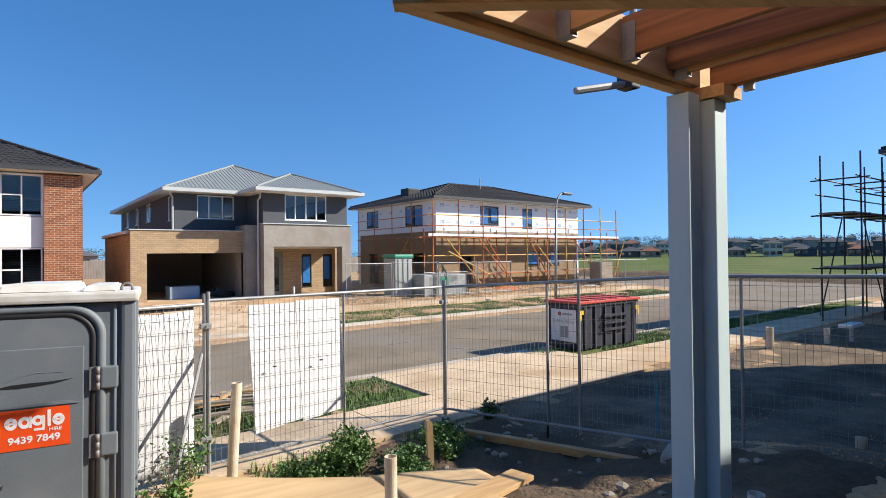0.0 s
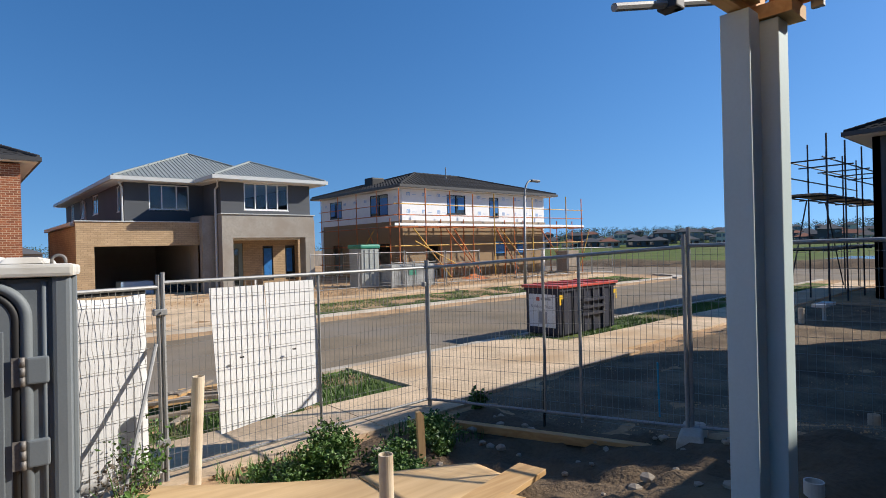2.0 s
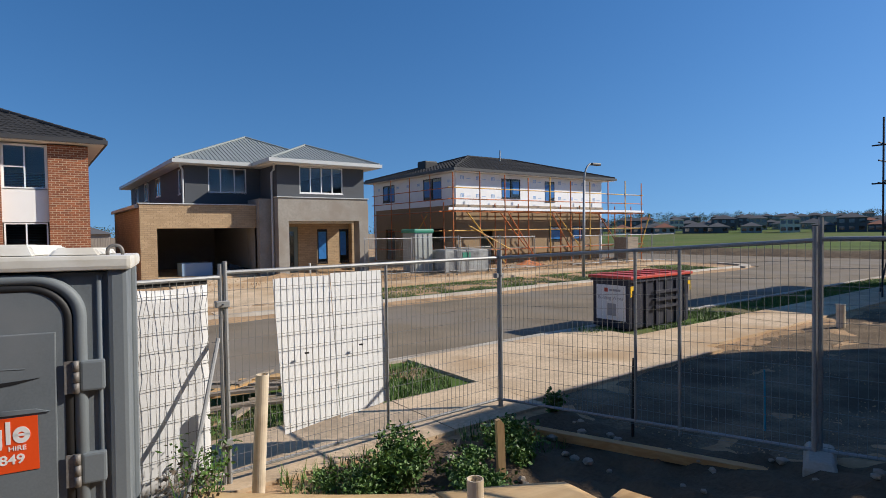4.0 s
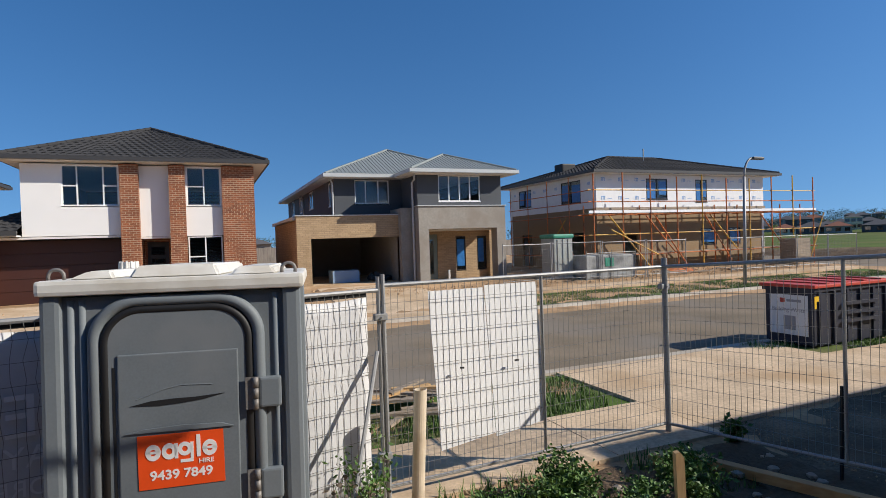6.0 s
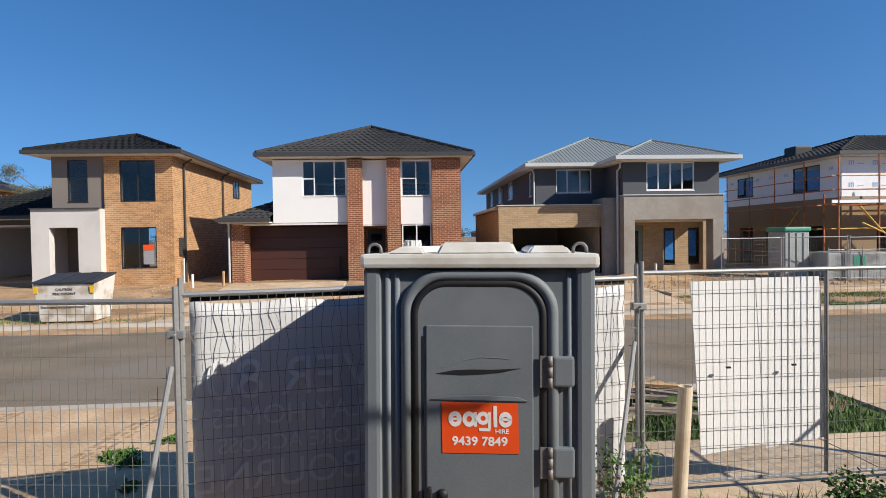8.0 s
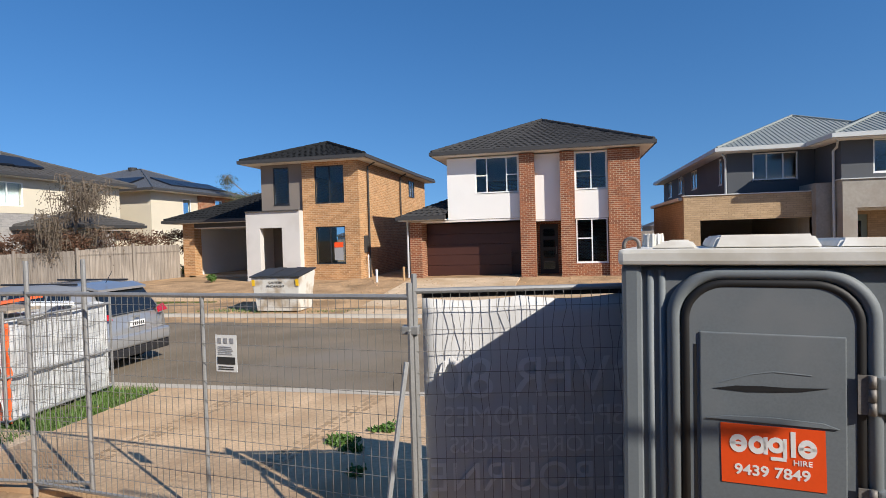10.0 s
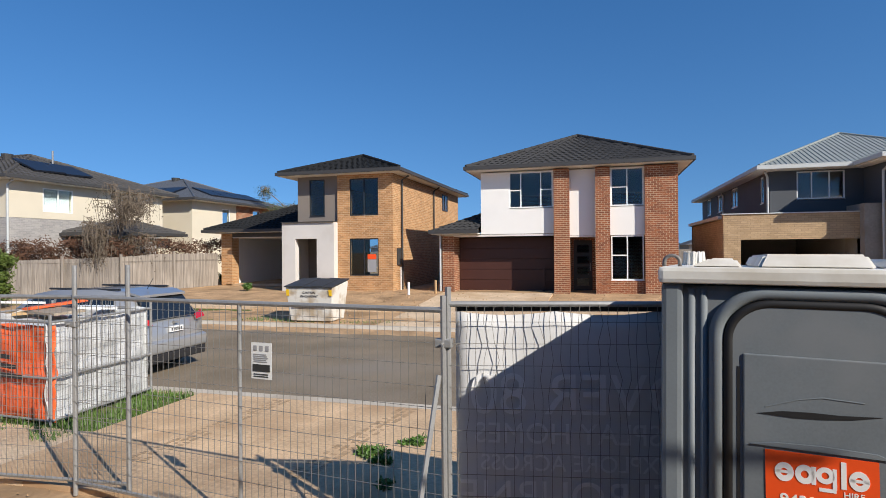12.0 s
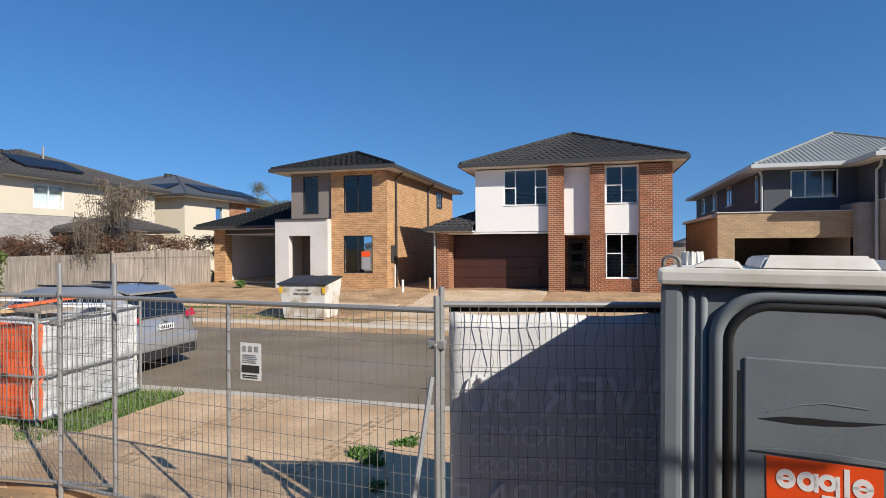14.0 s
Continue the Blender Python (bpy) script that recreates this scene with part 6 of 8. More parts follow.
for x in (bx0 - 0.005, bx1 - 0.13):
    part("corner_mark", B(x, x + 0.135, by0 - 0.008, by0 - 0.001, bz + 0.92, bz + 1.02), 'yellow_mark', bn)
    part("corner_mark", B(x if x < 12 else x + 0.08, (x if x < 12 else x + 0.08) + 0.055, by0 - 0.008, by0 - 0.001, bz + 0.78, bz + 0.92), 'yellow_mark', bn)
pl_ = part("label_panel", B(bx0 + 0.025, bx0 + 0.035, by0 + 0.15, by1 - 0.15, bz + 0.22, bz + 1.02), 'white_plastic', bn, "white printed panel")
mW = pose(bx0 + 0.022, (by0 + by1) / 2, bz + 0.72, 90, 0, -90)
part("lettering", text_bm("Building Waste", 0.115, mW, thick=0.001), 'grey_print', pl_)
part("printed_shape", B(bx0 + 0.019, bx0 + 0.024, by0 + 0.62, by0 + 0.72, bz + 0.86, bz + 0.95), 'red_lid', pl_)
part("printed_shape", B(bx0 + 0.019, bx0 + 0.024, by0 + 0.28, by0 + 0.58, bz + 0.88, bz + 0.93), 'grey_print', pl_)
part("printed_shape", B(bx0 + 0.019, bx0 + 0.024, by0 + 0.40, by0 + 0.65, bz + 0.32, bz + 0.60), 'grey_print', pl_)

# ---- white skip with black lid ----
sk = empty("skip_bin", (-9.0, 17.2, 0.1), "scuffed white steel skip with a black plastic lid", "skip")
sx0, sx1, sy0, sy1, sz = -9.80, -8.12, 16.05, 17.2, 0.13
bm = bmesh.new()
lo = [bm.verts.new(p) for p in ((sx0 + 0.12, sy0 + 0.12, sz), (sx1 - 0.12, sy0 + 0.12, sz), (sx1 - 0.12, sy1 - 0.1, sz), (sx0 + 0.12, sy1 - 0.1, sz))]
hi = [bm.verts.new(p) for p in ((sx0, sy0, sz + 1.08), (sx1, sy0, sz + 1.08), (sx1, sy1, sz + 1.25), (sx0, sy1, sz + 1.25))]
for i in range(4):
    bm.faces.new((lo[i], lo[(i + 1) % 4], hi[(i + 1) % 4], hi[i]))
bm.faces.new(hi); bm.faces.new(lo[::-1])
bmesh.ops.bevel(bm, geom=list(bm.edges), offset=0.02, segments=1, affect='EDGES')
part("body", bm, 'skip_white', sk)
bm = bmesh.new()
for i in range(5):
    x = sx0 - 0.03 + i * 0.348
    prism(bm, [(x, sy0 - 0.05, sz + 1.09), (x + 0.336, sy0 - 0.05, sz + 1.09), (x + 0.336, sy1 + 0.04, sz + 1.29), (x, sy1 + 0.04, sz + 1.29)], (0, 0, 0.05 if i % 2 else 0.035))
part("lid", bm, 'black_lid', sk, "black plastic lid")
for x in (sx0 + 0.03, sx1 - 0.14):
    part("corner_mark", BM((x + 0.055, sy0 + 0.005, sz + 0.82), (x + 0.055, sy0 - 0.02, sz + 1.02), 0.10, 0.012, up=(0, 1, 0)), 'yellow_mark', sk)
for body, zz in (("CAUTION", 0.92), ("PINCH POINT", 0.80)):
    part("lettering", text_bm(body, 0.10, pose((sx0 + sx1) / 2, sy0 - 0.012 + (1.08 - zz) * 0.111, sz + zz, 96, 0, 0), thick=0.002, bold=0.0), 'dark_print', sk)
part("side_arm", B(sx0 + 0.25, sx1 - 0.25, sy0 + 0.02, sy0 + 0.06, sz + 0.45, sz + 0.52), 'skip_white', sk)

# ---- parked car ----
ca = empty("car", (-10.4, 9.3, 0), "silver hatchback utility wagon parked at the kerb, tailgate towards the driveway", "car")
cx, cy = -8.15, 9.3      # rear end, centre line; the car points to -x
prof = [(0.02, 0.48), (0.0, 0.62), (0.05, 0.95), (0.12, 1.02), (0.42, 1.50), (0.60, 1.60), (1.3, 1.66), (2.3, 1.64), (2.75, 1.56), (3.35, 1.12), (3.55, 1.05), (4.3, 0.95), (4.55, 0.78), (4.6, 0.5), (4.5, 0.28), (0.15, 0.30)]
bm = bmesh.new()
secs = []
for k in range(7):
    s = -1 + 2 * k / 6
    ring = []
    for x, z in prof:
        half = 0.90 - (0.20 * max(0, (z - 0.98) / 0.68) ** 1.2) - (0.06 if z < 0.4 else 0)
        bulge = 0.10 * (s * s) * (1 if x < 1 else 0)
        ring.append(bm.verts.new((cx - x - bulge * (1 if x < 0.6 else 0), cy + s * half, z)))
    secs.append(ring)
for p, q in zip(secs, secs[1:]):
    for i in range(len(prof)):
        bm.faces.new((p[i], p[(i + 1) % len(prof)], q[(i + 1) % len(prof)], q[i]))
bm.faces.new(secs[0]); bm.faces.new(secs[-1][::-1])
bodyc = part("body", bm, 'silver_paint', ca, "silver painted body", True)
part("rear_window", PR([(cx - 0.115, cy - 0.66, 1.06), (cx - 0.115, cy + 0.66, 1.06), (cx - 0.40, cy + 0.58, 1.49), (cx - 0.40, cy - 0.58, 1.49)], (0.03, 0, 0.02)), 'car_glass', ca)
for s in (-1, 1):
    yb, yt = cy + s * 0.885, cy + s * 0.75
    for a, b, c_, d_ in ((0.62, 1.25, 0.78, 1.25), (1.32, 2.15, 1.32, 2.15), (2.22, 3.15, 2.22, 2.72)):
        part("side_window", PR([(cx - a, yb, 1.06), (cx - b, yb, 1.06), (cx - d_, yt, 1.50), (cx - c_, yt, 1.50)], (0, s * 0.012, 0.004)), 'car_glass', ca)
    part("tail_light", PR([(cx - 0.03, cy + s * 0.60, 0.98), (cx - 0.09, cy + s * 0.90, 1.0), (cx - 0.20, cy + s * 0.90, 1.13), (cx - 0.10, cy + s * 0.62, 1.08)], (0.03, s * 0.012, 0.01)), 'red_lens', ca, "red tail light")
    part("reflector", B(cx - 0.06, cx + 0.012, cy + s * 0.72 - 0.07, cy + s * 0.72 + 0.07, 0.50, 0.54), 'red_lens', ca)
    part("roof_rail", T((cx - 0.75, cy + s * 0.62, 1.655), (cx - 2.5, cy + s * 0.62, 1.665), 0.020, 8), 'car_black', ca)
    for xw in (0.85, 3.6):
        wy = cy + s * 0.80
        wh_ = part("wheel", T((cx - xw, wy - s * 0.10, 0.335), (cx - xw, wy + s * 0.11, 0.335), 0.335, 24), 'black', ca, "black tyre", True)
        part("rim", T((cx - xw, wy + s * 0.10, 0.335), (cx - xw, wy + s * 0.122, 0.335), 0.22, 20), 'galv', wh_, "alloy rim")
part("bumper", B(cx - 0.35, cx + 0.05, cy - 0.86, cy + 0.86, 0.42, 0.68, bevel=0.06), 'silver_paint', ca, "silver painted bumper", True)
part("bumper_skirt", B(cx - 0.35, cx + 0.02, cy - 0.84, cy + 0.84, 0.24, 0.43, bevel=0.04), 'car_black', ca, "black plastic bumper skirt")
part("number_plate", B(cx - 0.03, cx + 0.015, cy - 0.18, cy + 0.18, 0.80, 0.91, bevel=0.006), 'white_plastic', ca)
for i in range(6):
    part("printed_line", B(cx + 0.016, cx + 0.019, cy - 0.15 + 0.052 * i, cy - 0.12 + 0.052 * i, 0.825, 0.885), 'dark_print', ca)
part("spoiler", PR([(cx - 0.30, cy - 0.60, 1.50), (cx - 0.30, cy + 0.60, 1.50), (cx - 0.64, cy + 0.62, 1.585), (cx - 0.64, cy - 0.62, 1.585)], (0, 0, 0.045)), 'silver_paint', ca)
part("antenna", T((cx - 0.7, cy, 1.64), (cx - 0.55, cy, 1.86), 0.006, 6), 'car_black', ca)
part("badge", B(cx - 0.06, cx + 0.004, cy - 0.05, cy + 0.05, 0.96, 1.0), 'galv', ca)

# ---- rubbish cage lined with orange and white sheets ----
cg = empty("rubbish_cage", (-8.4, 6.9, 0.1), "temporary-fence rubbish cage lined with orange and white woven sheets", "rubbish cage")
CP = [(-8.92, 5.74), (-6.95, 5.64), (-7.05, 7.46), (-9.10, 7.45)]
CT = 1.46
for (x, y) in CP:
    part("post", T((x, y, 0.05), (x, y, CT + 0.1), 0.02), 'galv', cg)
for i in range(4):
    (a, b), (c_, d_) = CP[i], CP[(i + 1) % 4]
    for z in (0.16, 0.72, CT):
        part("rail", T((a, b, z), (c_, d_, z), 0.017), 'galv', cg)
def drape(p, q, zb, zt, mat, name, label, seed, amp):
    p, q = Vector((*p, 0)), Vector((*q, 0))
    u = (q - p).normalized(); nr = Vector((u.y, -u.x, 0))
    bm = bmesh.new()
    R = []
    for i in range(31):
        t = i / 30
        r = []
        for j in range(25):
            s = j / 24
            o = -0.07 + amp * (noise.noise((t * 4 + seed, s * 5 + t * 3, 0)) + 0.5 * noise.noise((t * 11 + seed, s * 9, 4)))
            z = zb + (zt - zb + 0.06 * noise.noise((t * 5 + seed, 0, 7))) * s
            c3 = p + (q - p) * t + nr * o
            r.append(bm.verts.new((c3.x, c3.y, z)))
        R.append(r)
    for i in range(30):
        for j in range(24):
            bm.faces.new((R[i][j], R[i + 1][j], R[i + 1][j + 1], R[i][j + 1]))
    ret = bmesh.ops.extrude_face_region(bm, geom=list(bm.faces))
    for v in ret["geom"]:
        if isinstance(v, bmesh.types.BMVert):
            v.co -= nr * 0.006
    return part(name, bm, mat, cg, label, True)
for i in (0, 1):
    a, b = Vector((*CP[i], 0)), Vector((*CP[i + 1], 0))
    u = (b - a).normalized()
    bm = bmesh.new()
    n_ = int((b - a).length / 0.075)
    for k in range(1, n_):
        c3 = a.lerp(b, k / n_)
        beam(bm, (c3.x, c3.y, 0.16), (c3.x, c3.y, CT), 0.004, 0.004, up=(u.x, u.y, 0))
    z = 0.3
    while z < CT:
        beam(bm, (a.x, a.y, z), (b.x, b.y, z), 0.004, 0.004)
        z += 0.15
    part("wire_mesh", bm, 'galv', cg, "welded wire mesh")
drape(CP[0], CP[1], 0.12, CT - 0.05, 'orange_mesh', "sheet", "orange woven plastic sheet", 1.0, 0.06)
drape(CP[1], CP[2], 0.12, CT, 'white_weave', "sheet", "white woven plastic sheet", 5.0, 0.06)
drape(CP[2], CP[3], 0.12, CT, 'white_weave', "sheet", "white woven plastic sheet", 9.0, 0.05)
drape(CP[3], CP[0], 0.12, CT, 'white_weave', "sheet", "white woven plastic sheet", 13.0, 0.05)
for k in range(3):
    a, b = Vector((*CP[0], 0)), Vector((*CP[1], 0))
    p0, p1 = a.lerp(b, 0.25), a.lerp(b, 0.62 + 0.06 * k)
    part("printed_bar", BM((p0.x, p0.y - 0.012, 1.0 - 0.13 * k), (p1.x, p1.y - 0.012, 0.97 - 0.13 * k), 0.006, 0.06), 'dark_print', cg, "dark unreadable print")
for i, (x, y, rz, sx, sy, m_) in enumerate(((-8.9, 6.9, 20, 0.7, 0.5, 'ply'), (-8.1, 6.7, -15, 0.8, 0.45, 'board'), (-7.8, 7.1, 50, 0.6, 0.4, 'corflute'), (-8.6, 7.1, 80, 0.9, 0.25, 'orange_mesh'), (-9.2, 7.0, 5, 0.5, 0.4, 'corflute'))):
    bm = B(-sx / 2, sx / 2, -sy / 2, sy / 2, -0.02, 0.02, bevel=0.004)
    bm.transform(pose(x, y, CT - 0.02 + 0.03 * i, 6 - 3 * i, 4 * (i % 3) - 4, rz))
    thing("scrap_sheet", bm, m_, "scrap sheet lying on top of the rubbish cage", "scrap", "rubbish in the cage")
bm = B(-8.8, -7.25, 5.95, 7.3, 0.1, CT - 0.1, bevel=0.15)
thing("rubbish", bm, 'white_weave', "heaped rubbish filling the lined cage", "rubbish")

# ---- scaffold round the wrapped house ----
sf = empty("scaffold", (27, 23, 0.5), "orange and yellow steel tube scaffold with plank decks round the house", "scaffold")
random.seed(11)
XS = [19.3 + 1.86 * i for i in range(10)]
for yi, y in enumerate((22.75, 23.6)):
    for i, x in enumerate(XS):
        if yi == 1 and i in (1, 4, 7):
            continue
        part("standard", T((x, y, ground_z(x, y)), (x, y, 5.45 + 0.25 * random.random() if yi == 0 else 4.0), 0.036, 6), 'rust' if random.random() < 0.75 else 'yellow_tube', sf)
    for z in (1.35, 2.45, 3.5) + ((4.15, 4.75) if yi == 0 else ()):
        part("ledger", T((19.0, y + 0.05, z), (36.3, y + 0.05, z + 0.02), 0.031, 6), 'rust' if z not in (2.45, 4.75) else 'yellow_tube', sf)
YS = [22.75 + 2.1 * i for i in range(1, 5)]
for y in YS:
    part("standard", T((19.3, y, 0.5), (19.3, y, 5.6), 0.028, 6), 'rust', sf)
for z in (1.35, 2.45, 3.5, 4.15, 4.75):
    part("ledger", T((19.25, 22.6, z), (19.25, 31.3, z), 0.025, 6), 'rust', sf)
for x in XS:
    part("transom", T((x, 22.5, 3.48), (x, 23.95, 3.48), 0.024, 6), 'rust', sf)
    part("transom", T((x, 22.5, 1.33), (x, 23.95, 1.33), 0.024, 6), 'rust', sf)
for k in range(3):
    for x0 in (19.0, 24.8, 30.25):
        part("plank", B(x0, x0 + 6.05, 22.82 + k * 0.25, 23.05 + k * 0.25, 3.53, 3.575), 'board', sf)
        part("plank", B(x0, x0 + 6.05, 22.82 + k * 0.25, 23.05 + k * 0.25, 1.38, 1.425), 'board', sf)
for k in range(2):
    part("plank", B(19.35 + k * 0.25, 19.58 + k * 0.25, 23.6, 31.2, 3.53, 3.575), 'board', sf)
part("toe_board", B(19.0, 36.3, 22.74, 22.78, 3.56, 3.70), 'corflute', sf, "pale toe board")
for i, (a, za, b, zb, m_) in enumerate(((20.2, 3.4, 22.9, 0.6, 'yellow_tube'), (20.3, 2.7, 23.4, 1.3, 'yellow_tube'), (22.6, 3.4, 24.6, 1.4, 'rust'), (23.2, 3.4, 25.4, 0.7, 'rust'), (27.2, 3.4, 29.3, 1.4, 'yellow_tube'), (26.8, 3.4, 28.8, 0.8, 'rust'), (35.6, 0.7, 36.9, 3.4, 'yellow_tube'), (31.2, 3.4, 33.2, 1.4, 'rust'))):
    part("brace", T((a, 22.66, za), (b, 22.66, zb), 0.036, 6), m_, sf)
part("brace", T((19.2, 25.0, 3.4), (19.2, 27.2, 1.3), 0.026, 6), 'yellow_tube', sf)
part("brace", T((19.2, 24.0, 0.7), (19.2, 25.6, 3.4), 0.026, 6), 'rust', sf)

# ---- street lamp ----
la = empty("street_lamp", (22.5, 16.75, 0.1), "galvanised steel street lamp with a curved arm", "street lamp")
part("pole", T((22.5, 16.75, 0.08), (22.6, 16.75, 4.75), 0.075, 10, 0.055), 'galv', la, "", True)
bm = bmesh.new()
pts = [(22.6 + 0.55 * (1 - math.cos(a)) , 16.75, 4.72 + 0.85 * math.sin(a)) for a in [math.pi / 2 * i / 8 for i in range(9)]]
sweep(bm, pts, 0.045, 8)
part("arm", bm, 'galv', la, "", True)
part("lamp_head", B(23.1, 23.75, 16.64, 16.86, 5.50, 5.62, bevel=0.035), 'gutter_dark', la, "grey lamp head")
part("base_plate", B(22.35, 22.65, 16.6, 16.9, 0.06, 0.12), 'galv', la)

# ---- far-side site clutter ----
ft = empty("portable_toilet", (16.7, 22.3, 0.45), "pale grey portable toilet with a green roof across the road", "portable toilet")
part("body", B(16.2, 17.25, 21.8, 22.9, 0.42, 2.35, bevel=0.04), 'dull_plastic', ft)
part("roof", B(16.14, 17.31, 21.74, 22.96, 2.352, 2.55, bevel=0.07), 'green_plastic', ft, "green plastic roof")
for k in range(3):
    part("rib", T((16.4 + 0.3 * k, 21.79, 0.5), (16.4 + 0.3 * k, 21.79, 2.3), 0.03, 6), 'dull_plastic', ft)
for p, q in (((13.1, 21.2), (15.7, 21.3)), ((15.75, 21.35), (18.2, 20.9)), ((18.25, 20.9), (20.7, 20.7)), ((20.75, 20.7), (23.2, 20.6)), ((26, 20.4), (28.4, 20.4)), ((28.45, 20.4), (30.9, 20.3)), ((30.95, 20.3), (33.4, 20.2)), ((33.4, 20.2), (35.8, 20.1))):
    fence_panel(p, q, ground_z(p[0], p[1]) + 1.75, "galvanised temporary fence panel across the road", foot=False, mid=False, pitch=0.11, up=0.08, group="far temporary fence panels")
rc = empty("rubbish_cage", (18.6, 21.5, 0.4), "mesh rubbish cage lined with white sheeting across the road", "rubbish cage")
part("lining", B(17.4, 20.3, 21.0, 22.3, 0.35, 1.5, bevel=0.08), 'grey_weave', rc)
part("label_panel", B(18.5, 19.0, 20.98, 20.995, 0.95, 1.35), 'green_plastic', rc)
for x in (17.4, 18.85, 20.3):
    part("post", T((x, 20.95, 0.3), (x, 20.95, 1.7), 0.02), 'galv', rc)
part("rail", T((17.4, 20.95, 1.6), (20.3, 20.95, 1.6), 0.018), 'galv', rc)
thing("insulation_pack", B(6.6, 7.9, 26.0, 27.0, 0.565, 1.15, bevel=0.02), 'solid_blue', "pale blue insulation pack on the garage floor", "insulation")
bm = bmesh.new()
random.seed(5)
for k in range(10):
    b_ = B(-0.25, 0.25, -0.18, 0.18, -0.1, 0.1, bevel=0.05)
    b_.transform(pose(9.0 + random.uniform(-0.4, 0.4), 26.2 + random.uniform(-0.3, 0.3), 0.66 + 0.03 * k * random.random(), random.uniform(-20, 20), random.uniform(-20, 20), random.uniform(0, 180)))
    me = bpy.data.meshes.new("t"); b_.to_mesh(me); b_.free(); bm.from_mesh(me); bpy.data.meshes.remove(me)
thing("debris_heap", bm, 'black_lid', "dark heap of bagged debris in the garage", "debris")
def heap(cx, cy, rx, ry, hgt, mat, name, label, category, seed):
    bm = bmesh.new()
    N, Rr = 26, 9
    rings = []
    for r in range(Rr + 1):
        f = r / Rr
        ring = []
        for i in range(N):
            a = 2 * math.pi * i / N
            w = 1 + 0.25 * noise.noise((math.cos(a) * 2 + seed, math.sin(a) * 2, 0))
            x, y = cx + rx * f * w * math.cos(a), cy + ry * f * w * math.sin(a)
            z = ground_z(x, y) - 0.04 + hgt * (1 - f * f) * (0.75 + 0.5 * noise.noise((x * 2.5, y * 2.5, seed)))
            ring.append(bm.verts.new((x, y, z)))
        rings.append(ring)
    for p, q in zip(rings[1:], rings[2:]):
        for i in range(N):
            bm.faces.new((p[i], p[(i + 1) % N], q[(i + 1) % N], q[i]))
    bm.faces.new(rings[1])
    for v in rings[0]:
        bm.verts.remove(v)
    return thing(name, bm, mat, label, category, smooth=True)
heap(10.2, 22.4, 2.6, 0.7, 0.35, 'earth', "earth_heap", "low heap of turned brown earth before the house", "earth heap", 3)
heap(6.0, 22.6, 1.2, 0.5, 0.2, 'earth', "earth_heap", "low heap of turned brown earth before the house", "earth heap", 5)
heap(24.0, 21.9, 1.2, 0.5, 0.35, 'rust', "brick_heap", "heap of orange-brown broken bricks under the scaffold", "brick heap", 8)
random.seed(21)
for i in range(14):
    x, y = random.uniform(20.5, 33), random.uniform(20.9, 22.3)
    L = random.uniform(0.8, 2.2)
    a = random.uniform(-0.5, 0.5)
    thing("timber_offcut", BM((x, y, ground_z(x, y) + 0.06), (x + L * math.cos(a), y + L * math.sin(a) * 0.3, ground_z(x, y) + 0.08), 0.09, 0.045), 'board', "weathered timber offcut on the ground", "timber", "offcuts under the scaffold")
thing("timber_pack", B(32.2, 33.4, 21.2, 22.2, 0.5, 1.9, bevel=0.02), 'board', "bundle of weathered boards beside the scaffold", "timber bundle")
for x, y, hgt, m_ in ((-8.0, 23.0, 0.55, 'white_plastic'), (-6.9, 23.4, 0.6, 'pine_z'), (-7.9, 28.0, 1.1, 'gutter_light'), (12.0, 24.6, 0.5, 'white_plastic')):
    b0 = ground_z(x, y) - 0.03
    thing("pipe_stub" if m_ != 'pine_z' else "peg", T((x, y, b0), (x, y, b0 + hgt), 0.055, 10), m_, "short upright pipe stub in the earth" if m_ != 'pine_z' else "timber peg in the earth", "pipe" if m_ != 'pine_z' else "peg")

# ---- near clutter ----
def hollow_pipe(x, y, z0, z1, r, mat, lean=(0, 0)):
    bm = bmesh.new()
    N = 20
    rings = []
    for rr, z in ((r, z0), (r, z1), (r * 0.86, z1), (r * 0.86, z1 - 0.25)):
        f = (z - z0)
        rings.append([bm.verts.new((x + lean[0] * f + rr * math.cos(2 * math.pi * i / N), y + lean[1] * f + rr * math.sin(2 * math.pi * i / N), z)) for i in range(N)])
    for p, q in zip(rings, rings[1:]):
        for i in range(N):
            bm.faces.new((p[i], p[(i + 1) % N], q[(i + 1) % N], q[i]))
    bm.faces.new(rings[-1])
    return bm
thing("standpipe", hollow_pipe(2.70, 4.00, 0.0, 1.15, 0.056, 'pvc', (0.05, -0.02)), 'pvc', "tall cream plastic pipe standing in the earth", "pipe", smooth=False)
thing("standpipe", hollow_pipe(3.34, 1.79, 0.1, 0.83, 0.053, 'pvc'), 'pvc', "short cream plastic pipe standing in the earth", "pipe")
thing("pipe_stub", hollow_pipe(4.95, -0.43, 0.3, 0.82, 0.056, 'pvc'), 'pale_plastic', "pale grey plastic pipe stub beside the post", "pipe")
thing("stake", PR([(4.52, 2.88, -0.02), (4.59, 2.86, -0.02), (4.56, 2.85, 0.62), (4.525, 2.86, 0.67), (4.49, 2.87, 0.66)], (0.012, 0.045, 0)), 'pine_z', "sawn pine stake driven into the earth", "stake")
thing("marker_stake", T((7.57, 1.94, 0.0), (7.54, 1.94, 0.82), 0.013, 6), 'blue_paint', "thin blue-painted marker stake", "stake")
thing("timber_edge", BM((5.45, 3.72, 0.17), (6.22, 1.32, 0.24), 0.10, 0.09, bevel=0.004), 'pine_y', "fresh pine sleeper lying along the fence", "timber")
thing("timber_edge", BM((5.20, 3.95, 0.13), (5.62, 3.58, 0.16), 0.14, 0.10, bevel=0.004), 'pine', "fresh pine block against the sleeper", "timber")
